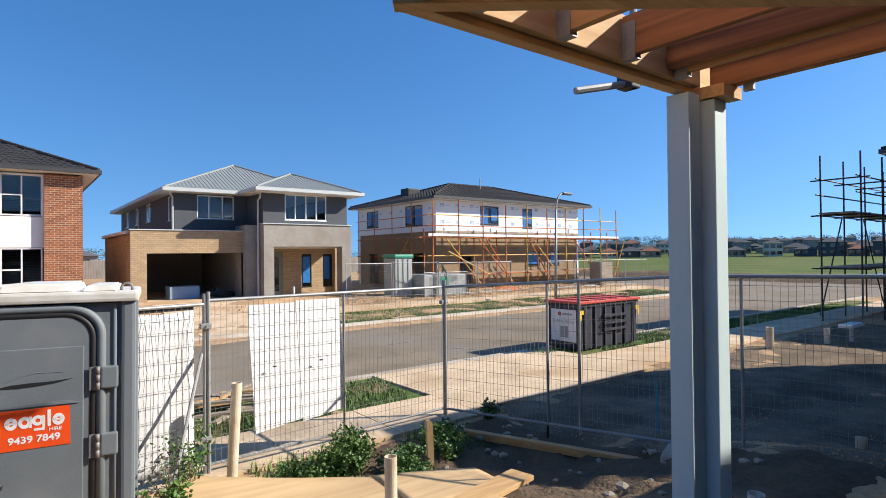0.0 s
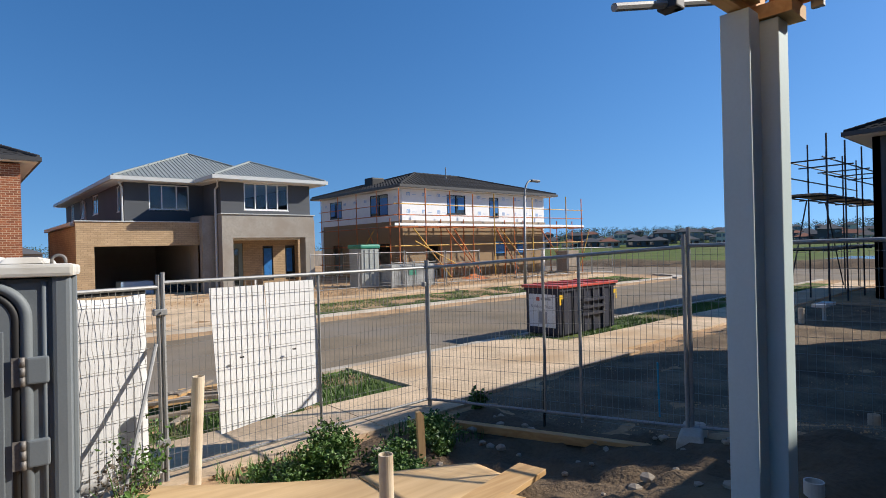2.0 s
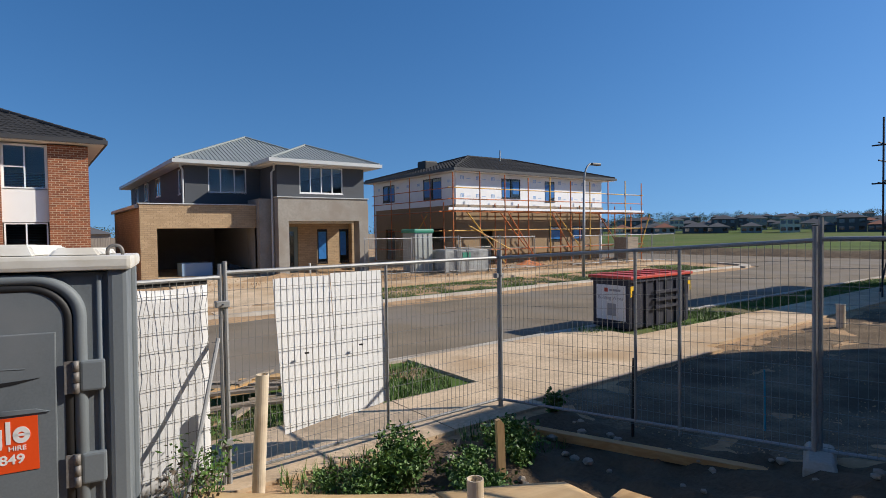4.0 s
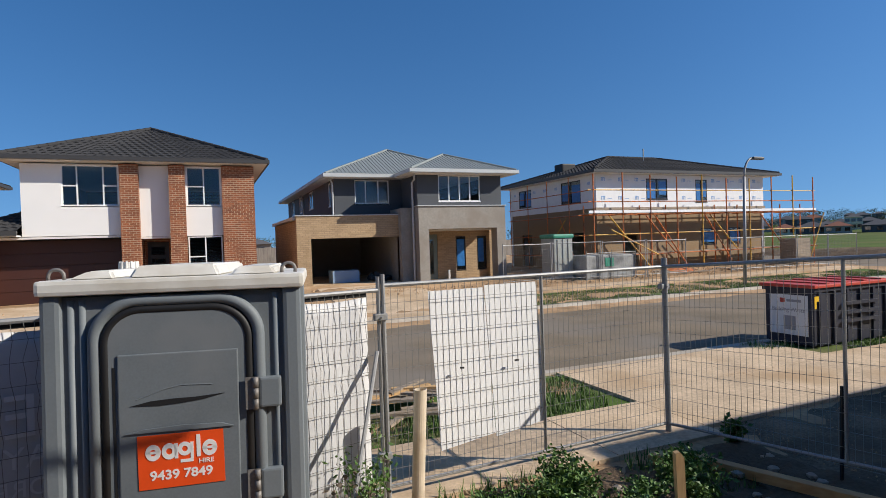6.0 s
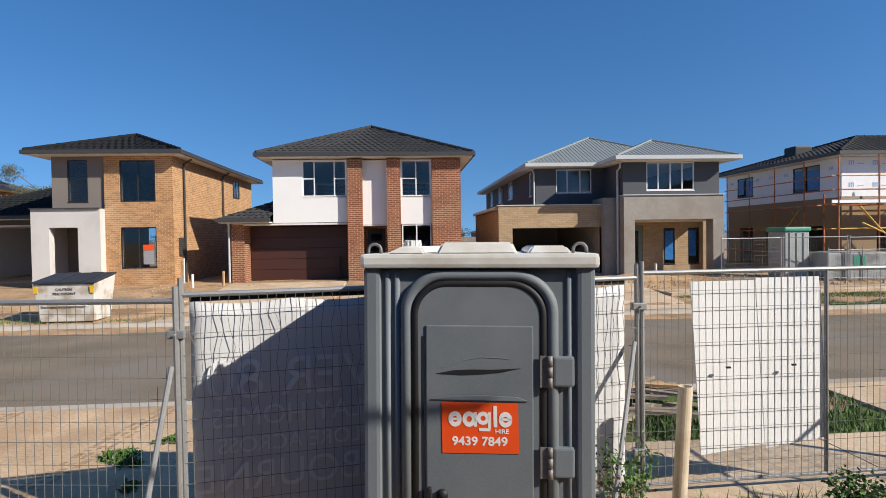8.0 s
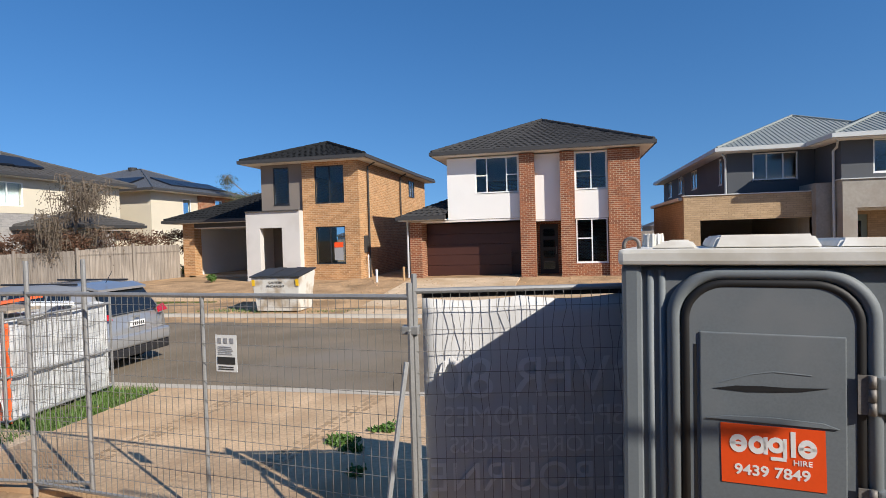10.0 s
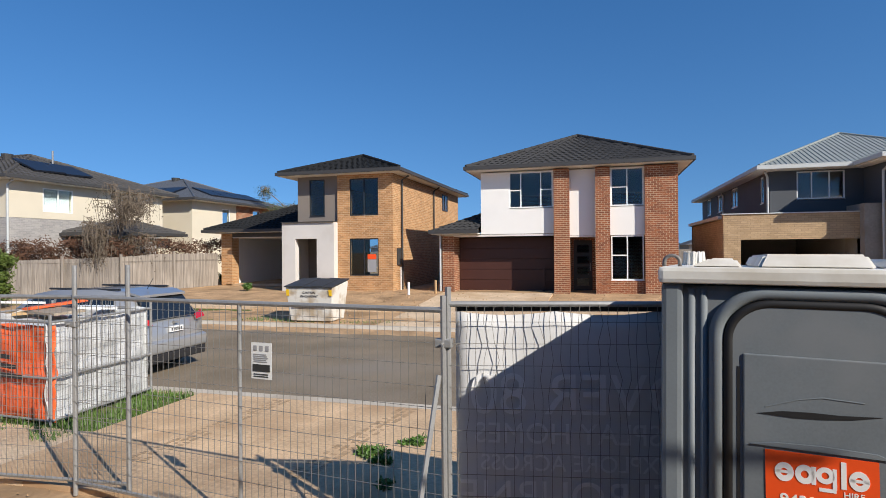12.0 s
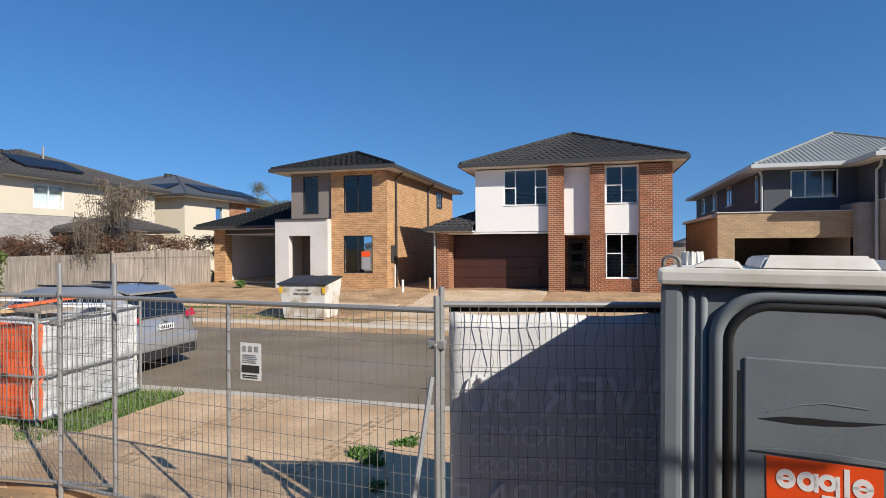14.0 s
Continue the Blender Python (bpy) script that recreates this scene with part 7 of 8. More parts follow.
def warped(p00, p10, p11, p01, name, mat, label, category, thick=0.012, bend=0.06, n=14):
    p00, p10, p11, p01 = map(Vector, (p00, p10, p11, p01))
    bm = bmesh.new()
    R = []
    for i in range(n + 1):
        t = i / n
        r = []
        for j in range(7):
            s = j / 6
            c3 = p00.lerp(p10, t).lerp(p01.lerp(p11, t), s)
            c3.z += bend * math.sin(math.pi * t) * (1 - 0.5 * s) + 0.01 * noise.noise((t * 3, s * 3, 2))
            r.append(bm.verts.new(c3))
        R.append(r)
    for i in range(n):
        for j in range(6):
            bm.faces.new((R[i][j], R[i + 1][j], R[i + 1][j + 1], R[i][j + 1]))
    ret = bmesh.ops.extrude_face_region(bm, geom=list(bm.faces))
    for v in ret["geom"]:
        if isinstance(v, bmesh.types.BMVert):
            v.co.z -= thick
    return thing(name, bm, mat, label, category, smooth=True)
PLY = [(1.78, 2.85, 0.38), (2.10, 3.95, 0.32), (4.05, 2.45, 0.30), (3.50, 1.25, 0.44)]
warped(PLY[0], PLY[3], PLY[2], PLY[1], "plywood_sheet", 'ply', "warped plywood sheet lying on the earth", "plywood", bend=-0.05)
warped((3.50, 1.55, 0.42), (4.45, 1.45, 0.40), (4.62, 2.20, 0.31), (3.70, 2.72, 0.30), "plywood_sheet", 'ply', "small plywood sheet lying over another", "plywood", bend=0.02)
thing("plank", BM((3.20, 1.20, 0.50), (4.56, 1.46, 0.48), 0.25, 0.045, bevel=0.003), 'pine', "fresh pine plank lying on plywood", "timber")
thing("plank", BM((3.05, 0.85, 0.55), (3.95, 1.12, 0.54), 0.19, 0.045, bevel=0.003), 'pine', "fresh pine plank lying on plywood", "timber")
thing("yellow_box", B(1.70, 1.98, 2.62, 2.92, 0.09, 0.42, bevel=0.02), 'yellow_plastic', "yellow plastic box beside the toilet", "box")
random.seed(8)
for i in range(18):
    x, y = 3.75 + random.uniform(-0.45, 0.6), 6.75 + random.uniform(-0.65, 0.6)
    a = random.uniform(-0.85, 0.75)
    L = random.uniform(0.6, 1.4)
    z = 0.14 + 0.036 * (i // 3)
    thing("timber_offcut", BM((x - L / 2 * math.cos(a), y - L / 2 * math.sin(a), z), (x + L / 2 * math.cos(a), y + L / 2 * math.sin(a), z + 0.03), 0.09, 0.035), 'board' if i % 3 else 'pine', "weathered timber offcut in the pile beside the path", "timber", "timber offcut pile")
# dark earth with stones
bm = bmesh.new()
nx, ny = 40, 50
vv = [[None] * (ny + 1) for _ in range(nx + 1)]
for i in range(nx + 1):
    for j in range(ny + 1):
        t, s = i / nx, j / ny
        x = 3.1 + 3.6 * t + 0.25 * noise.noise((s * 4, 1, 0))
        y = -0.9 + 5.1 * s + 0.25 * noise.noise((t * 4, 5, 0))
        e = min(t, 1 - t, s, 1 - s)
        z = ground_z(x, y) - 0.08 * (1 - smooth01(e / 0.08)) + 0.045 + 0.09 * noise.noise((x * 3.5, y * 3.5, 2)) * smooth01(e / 0.1) + 0.04 * noise.noise((x * 9, y * 9, 5))
        vv[i][j] = bm.verts.new((x, y, z))
for i in range(nx):
    for j in range(ny):
        bm.faces.new((vv[i][j], vv[i + 1][j], vv[i + 1][j + 1], vv[i][j + 1]))
thing("dug_earth", bm, 'dark_earth', "dark lumpy dug earth inside the fence", "ground", kind="structure", smooth=True)
random.seed(4)
for i in range(70):
    x, y = random.uniform(3.6, 6.4), random.uniform(-0.3, 3.6)
    r = random.uniform(0.02, 0.065)
    bm = bmesh.new()
    bmesh.ops.create_icosphere(bm, subdivisions=1, radius=r)
    for v in bm.verts:
        v.co *= 1 + 0.35 * noise.noise(v.co * 30 + Vector((i, 0, 0)))
        v.co.z *= 0.65
    bm.transform(Matrix.Translation((x, y, ground_z(x, y) + 0.06 + 0.09 * noise.noise((x * 3.5, y * 3.5, 2)))))
    thing("stone", bm, 'stone', "small grey-brown stone in the dug earth", "stone", "stones in the dug earth")
# clods and grit over the bare ground on both sides of the road
rng_ = random.Random(12)
vs, fs = [], []
for x0, x1, y0, y1, n_, r0, r1 in ((-13, 5.2, 15.9, 23.5, 1500, 0.02, 0.07), (5, 33, 20.2, 23.2, 1500, 0.03, 0.10), (-10, 7, 3.0, 4.7, 500, 0.008, 0.03), (-6.5, 6.5, 6.3, 7.5, 500, 0.01, 0.03), (6.6, 13, -1.5, 4.6, 3600, 0.006, 0.024), (13, 24, -3, 4.6, 1500, 0.010, 0.03), (11.6, 24, 2.6, 4.7, 900, 0.010, 0.032)):
    for _ in range(n_):
        x, y = rng_.uniform(x0, x1), rng_.uniform(y0, y1)
        if 6.4 < x < 11.6 and y > 4.6 and y < 7.6:
            continue
        r = rng_.uniform(r0, r1) * rng_.uniform(0.5, 1.0)
        z = ground_z(x, y) + 0.02 + r * 0.3
        k = len(vs)
        a0 = rng_.uniform(0, 6.28)
        vs += [(x + r * math.cos(a0 + q_ * 1.571), y + r * math.sin(a0 + q_ * 1.571) * rng_.uniform(0.6, 1), z - r * 0.5) for q_ in range(4)] + [(x + r * 0.2, y, z + r * rng_.uniform(0.3, 0.8))]
        fs += [(k, k + 1, k + 4), (k + 1, k + 2, k + 4), (k + 2, k + 3, k + 4), (k + 3, k, k + 4)]
me = bpy.data.meshes.new("clods")
me.from_pydata(vs, [], fs)
me.materials.append(M['earth'])
tagged(new("clods", me), "loose brown clods and grit scattered over bare earth", "clods", kind="stuff")
for x, y, w_, hh in ((15.8, 3.95, 0.09, 0.62), (17.6, 3.3, 0.07, 0.5), (8.6, 0.0, 0.06, 0.35)):
    thing("pipe_stub", hollow_pipe(x, y, 0.0, hh, w_, 'pvc'), 'pvc', "pale plastic service pipe standing in the lot", "pipe")
tb = empty("trestle", (18.4, 3.0, 0.1), "small pale board on a post beside the path", "trestle")
part("post", T((18.4, 3.0, 0), (18.4, 3.0, 0.5), 0.05), 'pale_plastic', tb)
part("board", B(17.9, 18.9, 2.85, 3.15, 0.5, 0.58), 'pale_plastic', tb)

# ---- paling fence and houses along the far street ----
def paling_fence(p, q, h, label):
    p, q = Vector((*p, 0)), Vector((*q, 0))
    L = (q - p).length
    u = (q - p).normalized()
    f = empty("paling_fence", ((p.x + q.x) / 2, (p.y + q.y) / 2, 0.4), label, "fence", "paling fence runs")
    bays = max(1, round(L / 2.4))
    random.seed(int(L * 10))
    for k in range(bays):
        bm = bmesh.new()
        a = p + u * (L * k / bays)
        nb_ = int(L / bays / 0.1)
        for i in range(nb_):
            c3 = a + u * ((i + 0.5) * L / bays / nb_)
            z0 = ground_z(c3.x, c3.y) - 0.05
            nn = Vector((-u.y, u.x, 0)) * (0.008 * (i % 2))
            beam(bm, c3 + nn + Vector((0, 0, z0)), c3 + nn + Vector((0, 0, z0 + h + random.uniform(-0.015, 0.015))), 0.096, 0.016, up=(-u.y, u.x, 0))
        o = part("paling_bay", bm, 'paling', f, "weathered grey palings")
        o["kind"] = "stuff"
        part("fence_post", BM(a + Vector((0, 0, 0.2)) - Vector((-u.y, u.x, 0)) * 0.05, a + Vector((0, 0, ground_z(a.x, a.y) + h + 0.08)) - Vector((-u.y, u.x, 0)) * 0.05, 0.1, 0.09, up=(-u.y, u.x, 0)), 'paling', f)
    part("rail", BM(p + Vector((0, 0, 1.95)), q + Vector((0, 0, 1.95)), 0.04, 0.07), 'paling', f)
    return f
paling_fence((-45, 12.3), (-21.95, 21.4), 1.85, "weathered grey timber paling fence along the street")
paling_fence((-21.95, 21.5), (-20.75, 27.0), 1.85, "weathered grey timber paling fence beside the garage")

ha = empty("house", (-31, 24, 0.4), "cream rendered two-storey house with grey brick base and brown-grey tiles", "house")
wa = [(21.9, 23.6, 4.5, 5.72), (26.3, 27.0, 4.5, 5.6)]
part("wall", wall_bm('x', -25.8, 20.44, 29.76, 4.15, 5.95, -0.24, wa), 'cream_render', ha)
for a in wa:
    window(ha, 'x', -25.86, *a, (1, 1))
part("wall", wall_bm('x', -25.82, 20.2, 30.0, 0.3, 4.15, -0.24), 'grey_brick', ha, "grey brick lower wall")
part("wall", wall_bm('y', 20.2, -38, -25.8, 4.15, 5.95, 0.24, [(-29.8, -28.1, 4.5, 5.72)]), 'cream_render', ha)
window(ha, 'y', 20.24, -29.8, -28.1, 4.5, 5.72, (1, 1))
part("wall", wall_bm('y', 20.22, -38, -25.8, 0.3, 4.15, 0.24), 'grey_brick', ha, "grey brick lower wall")
part("wall", wall_bm('y', 30, -38, -25.8, 0.3, 5.95, -0.24), 'cream_render', ha)
part("blind", B(-26.10, -26.07, 21.9, 23.6, 4.5, 5.72), 'white_plastic', ha, "white blind behind the window")
part("blind", B(-29.8, -28.1, 20.50, 20.53, 4.5, 5.72), 'white_plastic', ha, "white blind behind the window")
hip_roof(ha, -38.6, -25.2, 19.6, 30.6, 6.12, 20, mat='tile_brown')
for k in range(2):
    part("solar_panel", PR([(-26.4, 22.0 + 1.75 * k, 6.60), (-26.4, 23.65 + 1.75 * k, 6.66), (-28.0, 23.65 + 1.75 * k, 7.31), (-28.0, 22.0 + 1.75 * k, 7.31)], (0.03, 0, 0.08)), 'solar', ha)
    part("solar_panel", PR([(-33.5 + 1.75 * k, 20.8, 6.66), (-31.85 + 1.75 * k, 20.8, 6.66), (-31.85 + 1.75 * k, 22.4, 7.31), (-33.5 + 1.75 * k, 22.4, 7.31)], (0, -0.03, 0.08)), 'solar', ha)
part("chimney_vent", T((-31.0, 24.0, 7.6), (-31.0, 24.0, 8.05), 0.22, 12, 0.30), 'gutter_dark', ha)
part("flue", T((-29.0, 25.1, 7.5), (-29.0, 25.1, 8.3), 0.05, 8), 'galv', ha)
pipe_run(ha, [(-25.4, 20.1, 5.9), (-25.75, 20.1, 5.7), (-25.75, 20.1, 0.5)], 0.05, 'gutter_light')
pipe_run(ha, [(-27.9, 20.15, 5.2), (-27.9, 20.15, 0.5)], 0.04, 'white_plastic')
part("air_conditioner", B(-27.7, -26.8, 19.85, 20.18, 3.45, 4.1, bevel=0.03), 'steel_box', ha, "grey air-conditioner unit")
hip_roof(ha, -26.0, -22.2, 22.9, 27.8, 3.45, 20, mat='tile_brown')
part("wall", wall_bm('x', -23.0, 23.2, 27.5, 0.3, 3.2, -0.2, [(24.3, 26.6, 1.9, 3.0)]), 'cream_render', ha)

ha.location.x -= 1.4

hb_ = empty("house", (-31, 37, 0.4), "cream two-storey house with dark steel roof and brick corner", "house")
part("wall", wall_bm('x', -25.6, 32.84, 37.5, 0.3, 5.95, -0.24, [(35.8, 36.7, 3.6, 5.6)]), 'cream_render', hb_)
window(hb_, 'x', -25.66, 35.8, 36.7, 3.6, 5.6, (1,), frame='frame_white')
part("wall", wall_bm('x', -25.5, 37.5, 43, 0.3, 5.95, -0.24, [(39.5, 40.4, 4.2, 5.7)]), 'red_brick', hb_)
window(hb_, 'x', -25.56, 39.5, 40.4, 4.2, 5.7, (1,))
part("wall", wall_bm('y', 32.6, -37, -25.6, 0.3, 5.95, 0.24), 'cream_render', hb_)
hip_roof(hb_, -37.6, -24.9, 32.0, 43.6, 6.12, 20, kind='steel', mat='dark_steel_roof')
for k in range(4):
    part("solar_panel", PR([(-25.9, 35.0 + 1.7 * k, 6.53), (-25.9, 36.6 + 1.7 * k, 6.53), (-27.6, 36.6 + 1.7 * k, 7.15), (-27.6, 35.0 + 1.7 * k, 7.15)], (0.03, 0, 0.08)), 'solar', hb_)
for k in range(2):
    part("solar_panel", PR([(-31.0 + 1.7 * k, 33.0, 6.53), (-29.4 + 1.7 * k, 33.0, 6.53), (-29.4 + 1.7 * k, 34.6, 7.12), (-31.0 + 1.7 * k, 34.6, 7.12)], (0, -0.03, 0.08)), 'solar', hb_)
part("chimney_vent", T((-31.2, 37.5, 8.0), (-31.2, 37.5, 8.35), 0.25, 12, 0.32), 'gutter_dark', hb_)
hb_.location.x -= 1.5

# ---- plants ----
def leaf_cards(centers, per, spread, size, seed, droop=0.0, flat=0.6):
    """Many small bent leaves round the given centres, as plain data."""
    rng = random.Random(seed)
    vs, fs = [], []
    for c3 in centers:
        for _ in range(per):
            p = Vector(c3) + Vector((rng.gauss(0, spread), rng.gauss(0, spread), rng.gauss(0, spread * flat)))
            d = Vector((rng.uniform(-1, 1), rng.uniform(-1, 1), rng.uniform(-0.6, 0.8) - droop)).normalized()
            s = d.cross(Vector((rng.uniform(-1, 1), rng.uniform(-1, 1), rng.uniform(-1, 1)))).normalized()
            L, w_ = size * rng.uniform(0.6, 1.4), size * rng.uniform(0.22, 0.42)
            up_ = d.cross(s) * (L * 0.12)
            k = len(vs)
            vs += [p, p + d * L * 0.5 + s * w_ + up_, p + d * L, p + d * L * 0.5 - s * w_ + up_]
            fs.append((k, k + 1, k + 2, k + 3))
    return vs, fs
def leaf_object(name, vs, fs, mat, parent=None):
    me = bpy.data.meshes.new(name)
    me.from_pydata([tuple(v) for v in vs], [], fs)
    me.materials.append(M[mat])
    ob = new(name, me)
    if parent:
        ob.parent = parent
        ob.matrix_parent_inverse = Matrix.Translation(parent.location).inverted()
    return ob
def weed(x, y, h, r, seed, mat='leaf', size=0.07, label="leafy green weed growing by the fence", stems=9, per=26):
    rng = random.Random(seed)
    z0 = ground_z(x, y)
    w_ = empty("weed", (x, y, z0), label, "weed", "weeds by the fence")
    st_ = bmesh.new()
    cs = []
    for i in range(stems):
        a, k = rng.uniform(0, 6.283), rng.uniform(0.2, 1.0)
        tip = Vector((x + r * k * math.cos(a), y + r * k * math.sin(a), z0 + h * rng.uniform(0.55, 1.0)))
        base_ = Vector((x + 0.1 * r * math.cos(a), y + 0.1 * r * math.sin(a), z0 - 0.02))
        midp = base_.lerp(tip, 0.5) + Vector((0, 0, 0.08 * h))
        tube(st_, base_, midp, 0.006, 5, 0.005); tube(st_, midp, tip, 0.005, 5, 0.002)
        cs += [base_.lerp(midp, 0.6), midp, midp.lerp(tip, 0.4), midp.lerp(tip, 0.75), tip]
    part("stem", st_, 'leaf', w_)["kind"] = "stuff"
    vs, fs = leaf_cards(cs, per, r * 0.17, size, seed)
    leaf_object("foliage", vs, fs, mat, w_)["kind"] = "stuff"
weed(3.80, 3.42, 0.44, 0.34, 1, stems=20, per=34, size=0.045)
weed(4.75, 3.35, 0.16, 0.25, 2, stems=9, per=12, size=0.05)
weed(3.25, 3.75, 0.14, 0.30, 4, stems=8, per=10, size=0.045)
weed(4.95, 3.05, 0.26, 0.24, 5, stems=10, per=12, size=0.05)
weed(4.3, 3.15, 0.24, 0.24, 6, stems=9, per=14, size=0.05)
weed(2.05, 3.62, 0.60, 0.30, 7, mat='dry_leaf', size=0.04, per=4, stems=12, label="tall straggling weed beside the toilet")
weed(2.27, 3.85, 0.75, 0.30, 8, size=0.045, per=6, stems=12, label="tall straggling weed beside the fence")
weed(1.95, 3.25, 0.45, 0.25, 9, size=0.06, per=10)
weed(4.15, 2.75, 0.30, 0.30, 31, stems=14, per=26, size=0.045)
weed(5.1, 3.45, 0.30, 0.30, 32, stems=14, per=24, size=0.045)
weed(3.45, 3.35, 0.22, 0.34, 33, stems=14, per=22, size=0.04)
weed(6.36, 3.90, 0.26, 0.13, 10, stems=14, per=6, label="spiky green tussock outside the fence")
weed(-2.47, 5.68, 0.09, 0.20, 21, per=22, size=0.05); weed(-2.1, 6.15, 0.08, 0.14, 22, per=22, size=0.05); weed(-2.25, 5.5, 0.07, 0.12, 23, per=20, size=0.05)
weed(-2.0, 4.95, 0.06, 0.12, 13, per=12, size=0.045)
weed(-16.6, 23.8, 0.3, 0.3, 16); weed(-21.3, 28.2, 0.6, 0.4, 17)

def grass(name, regions, count, h, seed, label):
    """Single bent blades of grass over rectangles of the land."""
    rng = random.Random(seed)
    vs, fs = [], []
    for x0, x1, y0, y1 in regions:
        nb_ = int(count * (x1 - x0) * (y1 - y0))
        for _ in range(nb_):
            x, y = rng.uniform(x0, x1), rng.uniform(y0, y1)
            if noise.noise((x * 0.8, y * 0.8, seed)) < -0.12:
                continue
            z = ground_z(x, y) + 0.01
            a = rng.uniform(0, 6.283)
            hh = h * rng.uniform(0.4, 1.3)
            dx, dy = math.cos(a), math.sin(a)
            lean = rng.uniform(0.1, 0.7) * hh
            w_ = 0.006 + 0.006 * rng.random()
            k = len(vs)
            vs += [(x - dy * w_, y + dx * w_, z), (x + dy * w_, y - dx * w_, z), (x + dx * lean, y + dy * lean, z + hh)]
            fs.append((k, k + 1, k + 2))
    ob = leaf_object(name, vs, fs, 'blade')
    return tagged(ob, label, "grass", kind="stuff")
grass("grass", [(-1.0, 6.5, 5.60, 7.3)], 600, 0.10, 1, "green grass blades on the verge by the path")
grass("grass", [(11.4, 30, 6.32, 7.5)], 900, 0.075, 2, "green grass blades on the verge by the bin")
grass("grass", [(-11, -9.2, 5.2, 7.5), (-9.2, -6.3, 5.1, 5.7), (-6.95, -6.25, 5.7, 7.5)], 800, 0.11, 3, "green grass blades round the rubbish cage")
grass("grass", [(10.9, 11.9, 6.95, 7.6), (14.3, 16.0, 6.3, 7.5)], 700, 0.13, 12, "rank green grass round the foot of the waste bin")
grass("grass", [(10, 33, 15.75, 18.3)], 700, 0.09, 4, "thin grass blades on the verge across the road")
grass("grass", [(2.9, 5.6, 3.0, 4.2)], 500, 0.14, 5, "green grass blades inside the fence")
grass("grass", [(-8.0, -6.1, 16.15, 16.8), (-11.5, -10, 16.15, 17.0), (-1.6, 5.0, 16.15, 17.2)], 120, 0.10, 8, "thin weedy grass along the far kerb")
grass("grass", [(2.6, 4.7, 5.8, 6.4)], 500, 0.12, 10, "green grass round the timber pile")
grass("grass", [(-12, -7.0, 16.1, 16.6)], 160, 0.10, 6, "thin grass blades at the kerb by the skip")

def tree(name, x, y, h, r, seed, label, leaf='tree_leaf', per=60, size=0.16, lean=0.0, limbs=9, trunk=0.14, base=0.3, droop=0.0, spread=0.35):
    rng = random.Random(seed)
    z0 = ground_z(x, y)
    t_ = empty(name, (x, y, z0), label, "tree" if name == "tree" else "shrub")
    bm = bmesh.new()
    top = Vector((x + lean, y, z0 + h * 0.75))
    b0_ = Vector((x, y, z0 - 0.1))
    tube(bm, b0_, b0_.lerp(top, 0.5), trunk, 8, trunk * 0.7)
    tube(bm, b0_.lerp(top, 0.5), top, trunk * 0.7, 8, trunk * 0.25)
    cs = []
    for i in range(limbs):
        f = rng.uniform(base, 1.0)
        s = b0_.lerp(top, f)
        a = rng.uniform(0, 6.283)
        e = s + Vector((math.cos(a), math.sin(a), rng.uniform(0.2, 0.9))) * (r * rng.uniform(0.55, 1.0))
        e.z = min(e.z, z0 + h)
        tube(bm, s, e, trunk * 0.3, 6, trunk * 0.08)
        for k in range(3):
            e2 = s.lerp(e, rng.uniform(0.4, 1)) + Vector((rng.uniform(-1, 1), rng.uniform(-1, 1), rng.uniform(-0.3, 0.7))) * r * 0.35
            tube(bm, s.lerp(e, 0.5), e2, trunk * 0.12, 5, trunk * 0.04)
            cs += [e2, e2.lerp(e, 0.4)]
        cs.append(e)
    if droop > 0.5:
        for c3 in list(cs):
            for _ in range(4):
                mid_ = c3 + Vector((rng.uniform(-0.3, 0.3), rng.uniform(-0.3, 0.3), rng.uniform(0.0, 0.15)))
                end = mid_ + Vector((rng.uniform(-0.2, 0.2), rng.uniform(-0.2, 0.2), -rng.uniform(0.35, 1.3)))
                tube(bm, c3, mid_, 0.014, 4, 0.011)
                tube(bm, mid_, end, 0.011, 4, 0.006)
                cs += [mid_.lerp(end, 0.35), mid_.lerp(end, 0.75)]
    part("trunk", bm, 'bark', t_)
    vs, fs = leaf_cards(cs, per, r * spread * 0.5, size, seed, droop)
    leaf_object("crown", vs, fs, leaf, t_)["kind"] = "stuff"
    return t_
tree("tree", -23.3, 22.4, 6.0, 2.0, 31, "sparse leaning street tree with dry brown leaves", 'dry_leaf', per=5, size=0.085, lean=0.7, limbs=15, droop=0.9, spread=0.16)
tree("tree", -23.6, 39.5, 7.3, 2.1, 32, "thin grey-green gum tree behind the houses", 'tree_leaf', per=9, size=0.10, limbs=14, droop=0.55, spread=0.25)
tree("shrub", -23.9, 16.9, 3.15, 0.56, 33, "dense bright green shrub on the verge", 'shrub_leaf', per=150, size=0.13, limbs=16, trunk=0.05, base=0.12, spread=0.6)
hd = empty("hedge", (-26, 22.5, 0.4), "russet brown hedge behind the paling fence", "hedge")
rng_ = random.Random(9)
cs = [(-22.4 - k * 0.30 + rng_.uniform(-0.2, 0.2), 21.9 - k * 0.118 + rng_.uniform(0, 0.7), rng_.uniform(1.9, 2.95)) for k in range(62) for _ in range(5)]
cs += [(-22.7 + 0.07 * k + rng_.uniform(-0.5, 0.2), 22 + 0.3 * k, rng_.uniform(1.9, 2.95)) for k in range(22) for _ in range(3)]
vs, fs = leaf_cards(cs, 95, 0.2, 0.10, 77)
leaf_object("foliage", vs, fs, 'hedge_leaf', hd)["kind"] = "stuff"

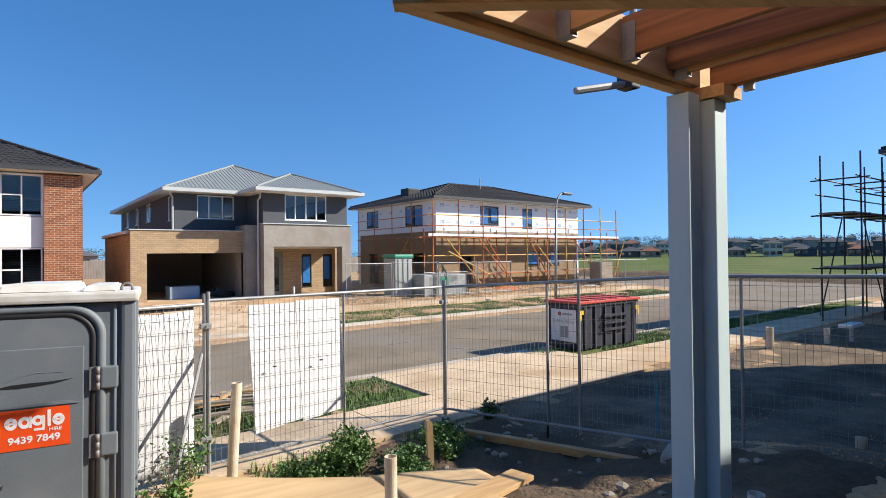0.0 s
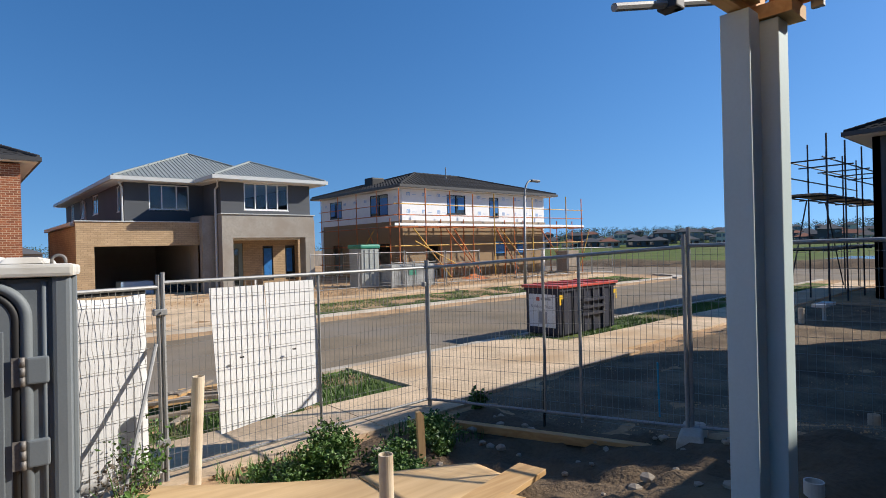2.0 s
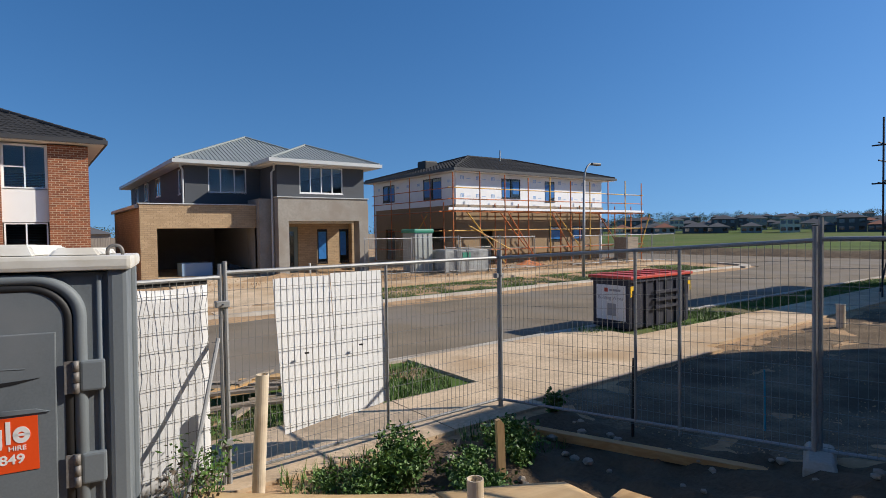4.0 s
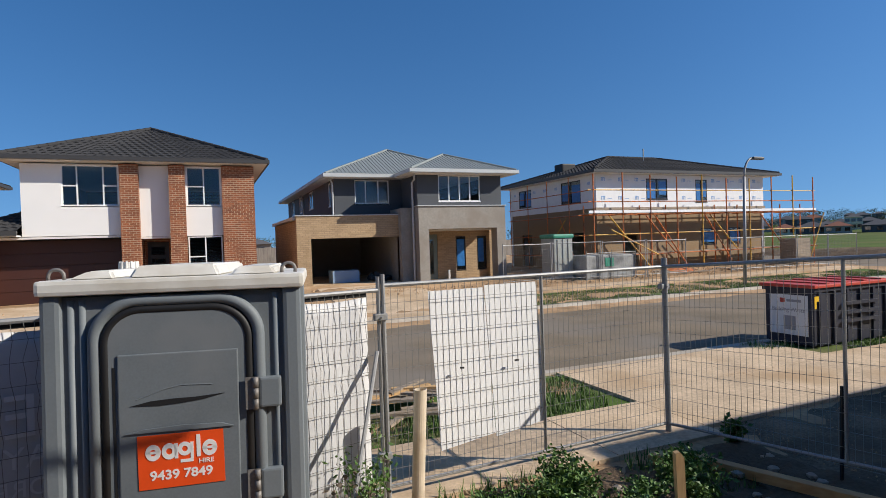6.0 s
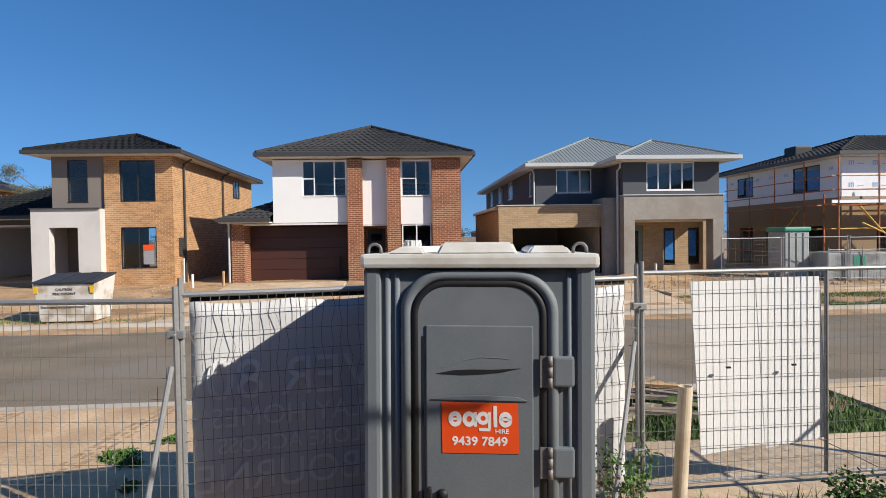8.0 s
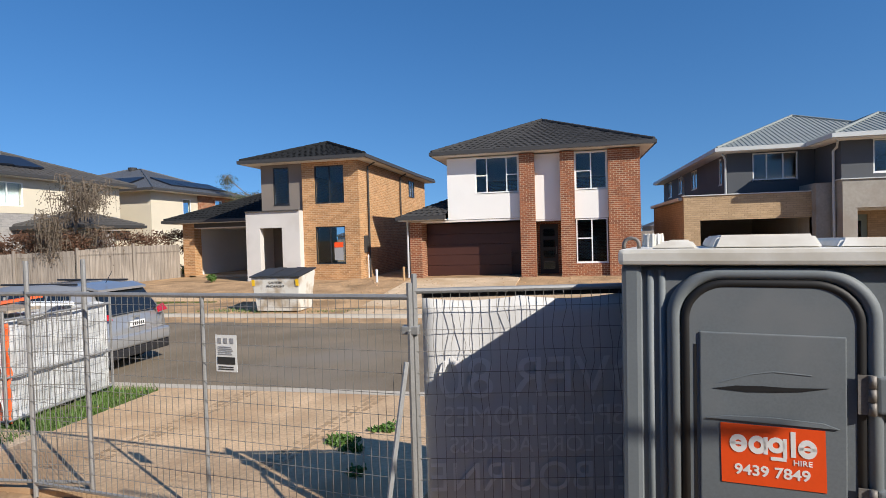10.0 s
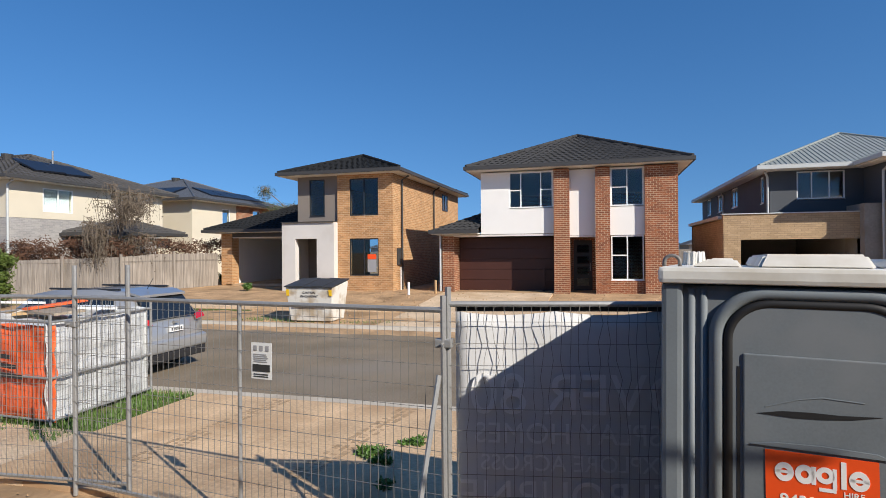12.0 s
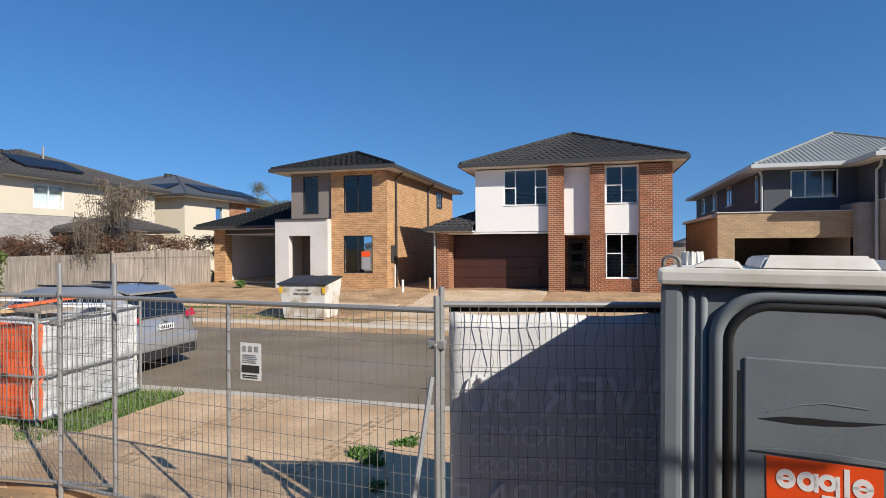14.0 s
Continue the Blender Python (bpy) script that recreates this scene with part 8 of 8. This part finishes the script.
# ---- distance: houses beyond the paddock and a belt of trees ----
def far_house(x, y, w_, d_, st, wall, roof, seed, rz, z0=0.0):
    rng = random.Random(seed)
    f = empty("far_house", (x, y, z0), "distant suburban house beyond the paddock", "house", "distant houses")
    z1 = 2.9 * st
    m4 = pose(x, y, z0, 0, 0, rz)
    def fp_(name, bm, mat, par=None):
        bm.transform(m4)
        return part(name, bm, mat, par or f)
    fp_("wall", B(-w_ / 2, w_ / 2, -d_ / 2, d_ / 2, -0.2, z1), wall)
    bm = bmesh.new()
    e, hr = 0.5, min(w_, d_) / 2 + 0.5
    c = [bm.verts.new(p) for p in ((-w_ / 2 - e, -d_ / 2 - e, z1), (w_ / 2 + e, -d_ / 2 - e, z1), (w_ / 2 + e, d_ / 2 + e, z1), (-w_ / 2 - e, d_ / 2 + e, z1))]
    p, q = bm.verts.new((-max(0, w_ / 2 + e - hr), 0, z1 + hr * 0.4)), bm.verts.new((max(0, w_ / 2 + e - hr) + 0.01, 0, z1 + hr * 0.4))
    for g_ in ((c[0], c[1], q, p), (c[1], c[2], q), (c[2], c[3], p, q), (c[3], c[0], p), (c[3], c[2], c[1], c[0])):
        bm.faces.new(g_)
    fp_("roof", bm, roof)
    for k in range(st):
        for i in range(3):
            if rng.random() < 0.85:
                xx = -w_ / 2 + (i + 0.5) * w_ / 3
                fp_("window", B(xx - 0.9, xx + 0.9, -d_ / 2 - 0.06, -d_ / 2 - 0.01, 0.8 + 2.9 * k, 2.3 + 2.9 * k), 'car_glass')
# land rising gently beyond the paddock
def rise(d):
    return max(0.0, (d - 275) * 0.024)
bm = bmesh.new()
fan = []
for k in range(31):
    a = radians(-34 - 2 * k)
    fan.append([bm.verts.new((-d * math.sin(a), d * math.cos(a), rise(d) + 0.04 + (0.5 * noise.noise((d * 0.02, k * 0.3, 0)) if d > 290 else 0))) for d in (270, 285, 310, 350, 410, 480, 560, 700)])
for p, q in zip(fan, fan[1:]):
    for j in range(7):
        bm.faces.new((p[j], q[j], q[j + 1], p[j + 1]))
thing("hillside", bm, 'field', "gently rising grassed land beyond the paddock", "hillside", kind="structure", smooth=True)
random.seed(17)
i = 0
for ring, dist in ((0, 285), (1, 335), (2, 395), (3, 465), (4, 545)):
    yaw = -44 - ring * 0.9
    while yaw > -90:
        a = radians(yaw)
        st = 2 if random.random() < 0.35 else 1
        far_house(-dist * math.sin(a), dist * math.cos(a), random.uniform(7, 12), random.uniform(8, 11), st, random.choice(['far_wall', 'far_wall', 'far_dark', 'far_dark', 'cream_render']), random.choice(['far_roof', 'far_roof', 'far_dark', 'far_dark', 'far_roof', 'far_roof_red']), i, yaw, rise(dist))
        i += 1
        yaw -= random.uniform(1.7, 3.0)
for x, y in ((-2, 95), (6, 110), (18, 90), (-30, 90), (40, 100)):
    far_house(x, y, 12, 10, 1, 'far_wall', 'far_roof', int(x + 50), 0)
def woods(seed, dist, y0, y1, stepd, hmin, hmax, label, z0=0.0):
    rng = random.Random(seed)
    cs, yaw = [], y0
    vs, fs = [], []
    while yaw < y1:
        a = radians(yaw)
        d_ = dist + rng.uniform(-12, 12)
        h_ = rng.uniform(hmin, hmax) * (0.7 + 0.5 * noise.noise((yaw * 0.15, seed, 0)))
        c3 = (-d_ * math.sin(a), d_ * math.cos(a))
        cc = [(c3[0] + rng.gauss(0, h_ * 0.35), c3[1] + rng.gauss(0, h_ * 0.35), z0 + h_ * rng.uniform(0.15, 0.95)) for _ in range(9)]
        v2, f2 = leaf_cards(cc, 26, h_ * 0.15, h_ * 0.085, rng.random())
        k = len(vs)
        vs += v2
        fs += [tuple(n_ + k for n_ in f) for f in f2]
        yaw += stepd
    ob = leaf_object("far_woods", vs, fs, 'tree_leaf')
    return tagged(ob, label, "trees", kind="stuff")
woods(1, 600, -92, -38, 0.28, 9, 14, "distant belt of dark green trees", rise(600))
woods(3, 430, -92, -42, 0.3, 5, 8, "trees scattered among the distant houses", rise(430))
woods(4, 310, -92, -42, 0.6, 3, 5.0, "trees scattered before the distant houses", rise(310))
woods(2, 170, -40, 75, 0.9, 3.5, 7, "distant trees seen between the houses")
thing("paling_fence", B(-30, 60, 62, 62.1, 0.2, 2.3), 'paling', "distant timber fence between the houses", "fence")
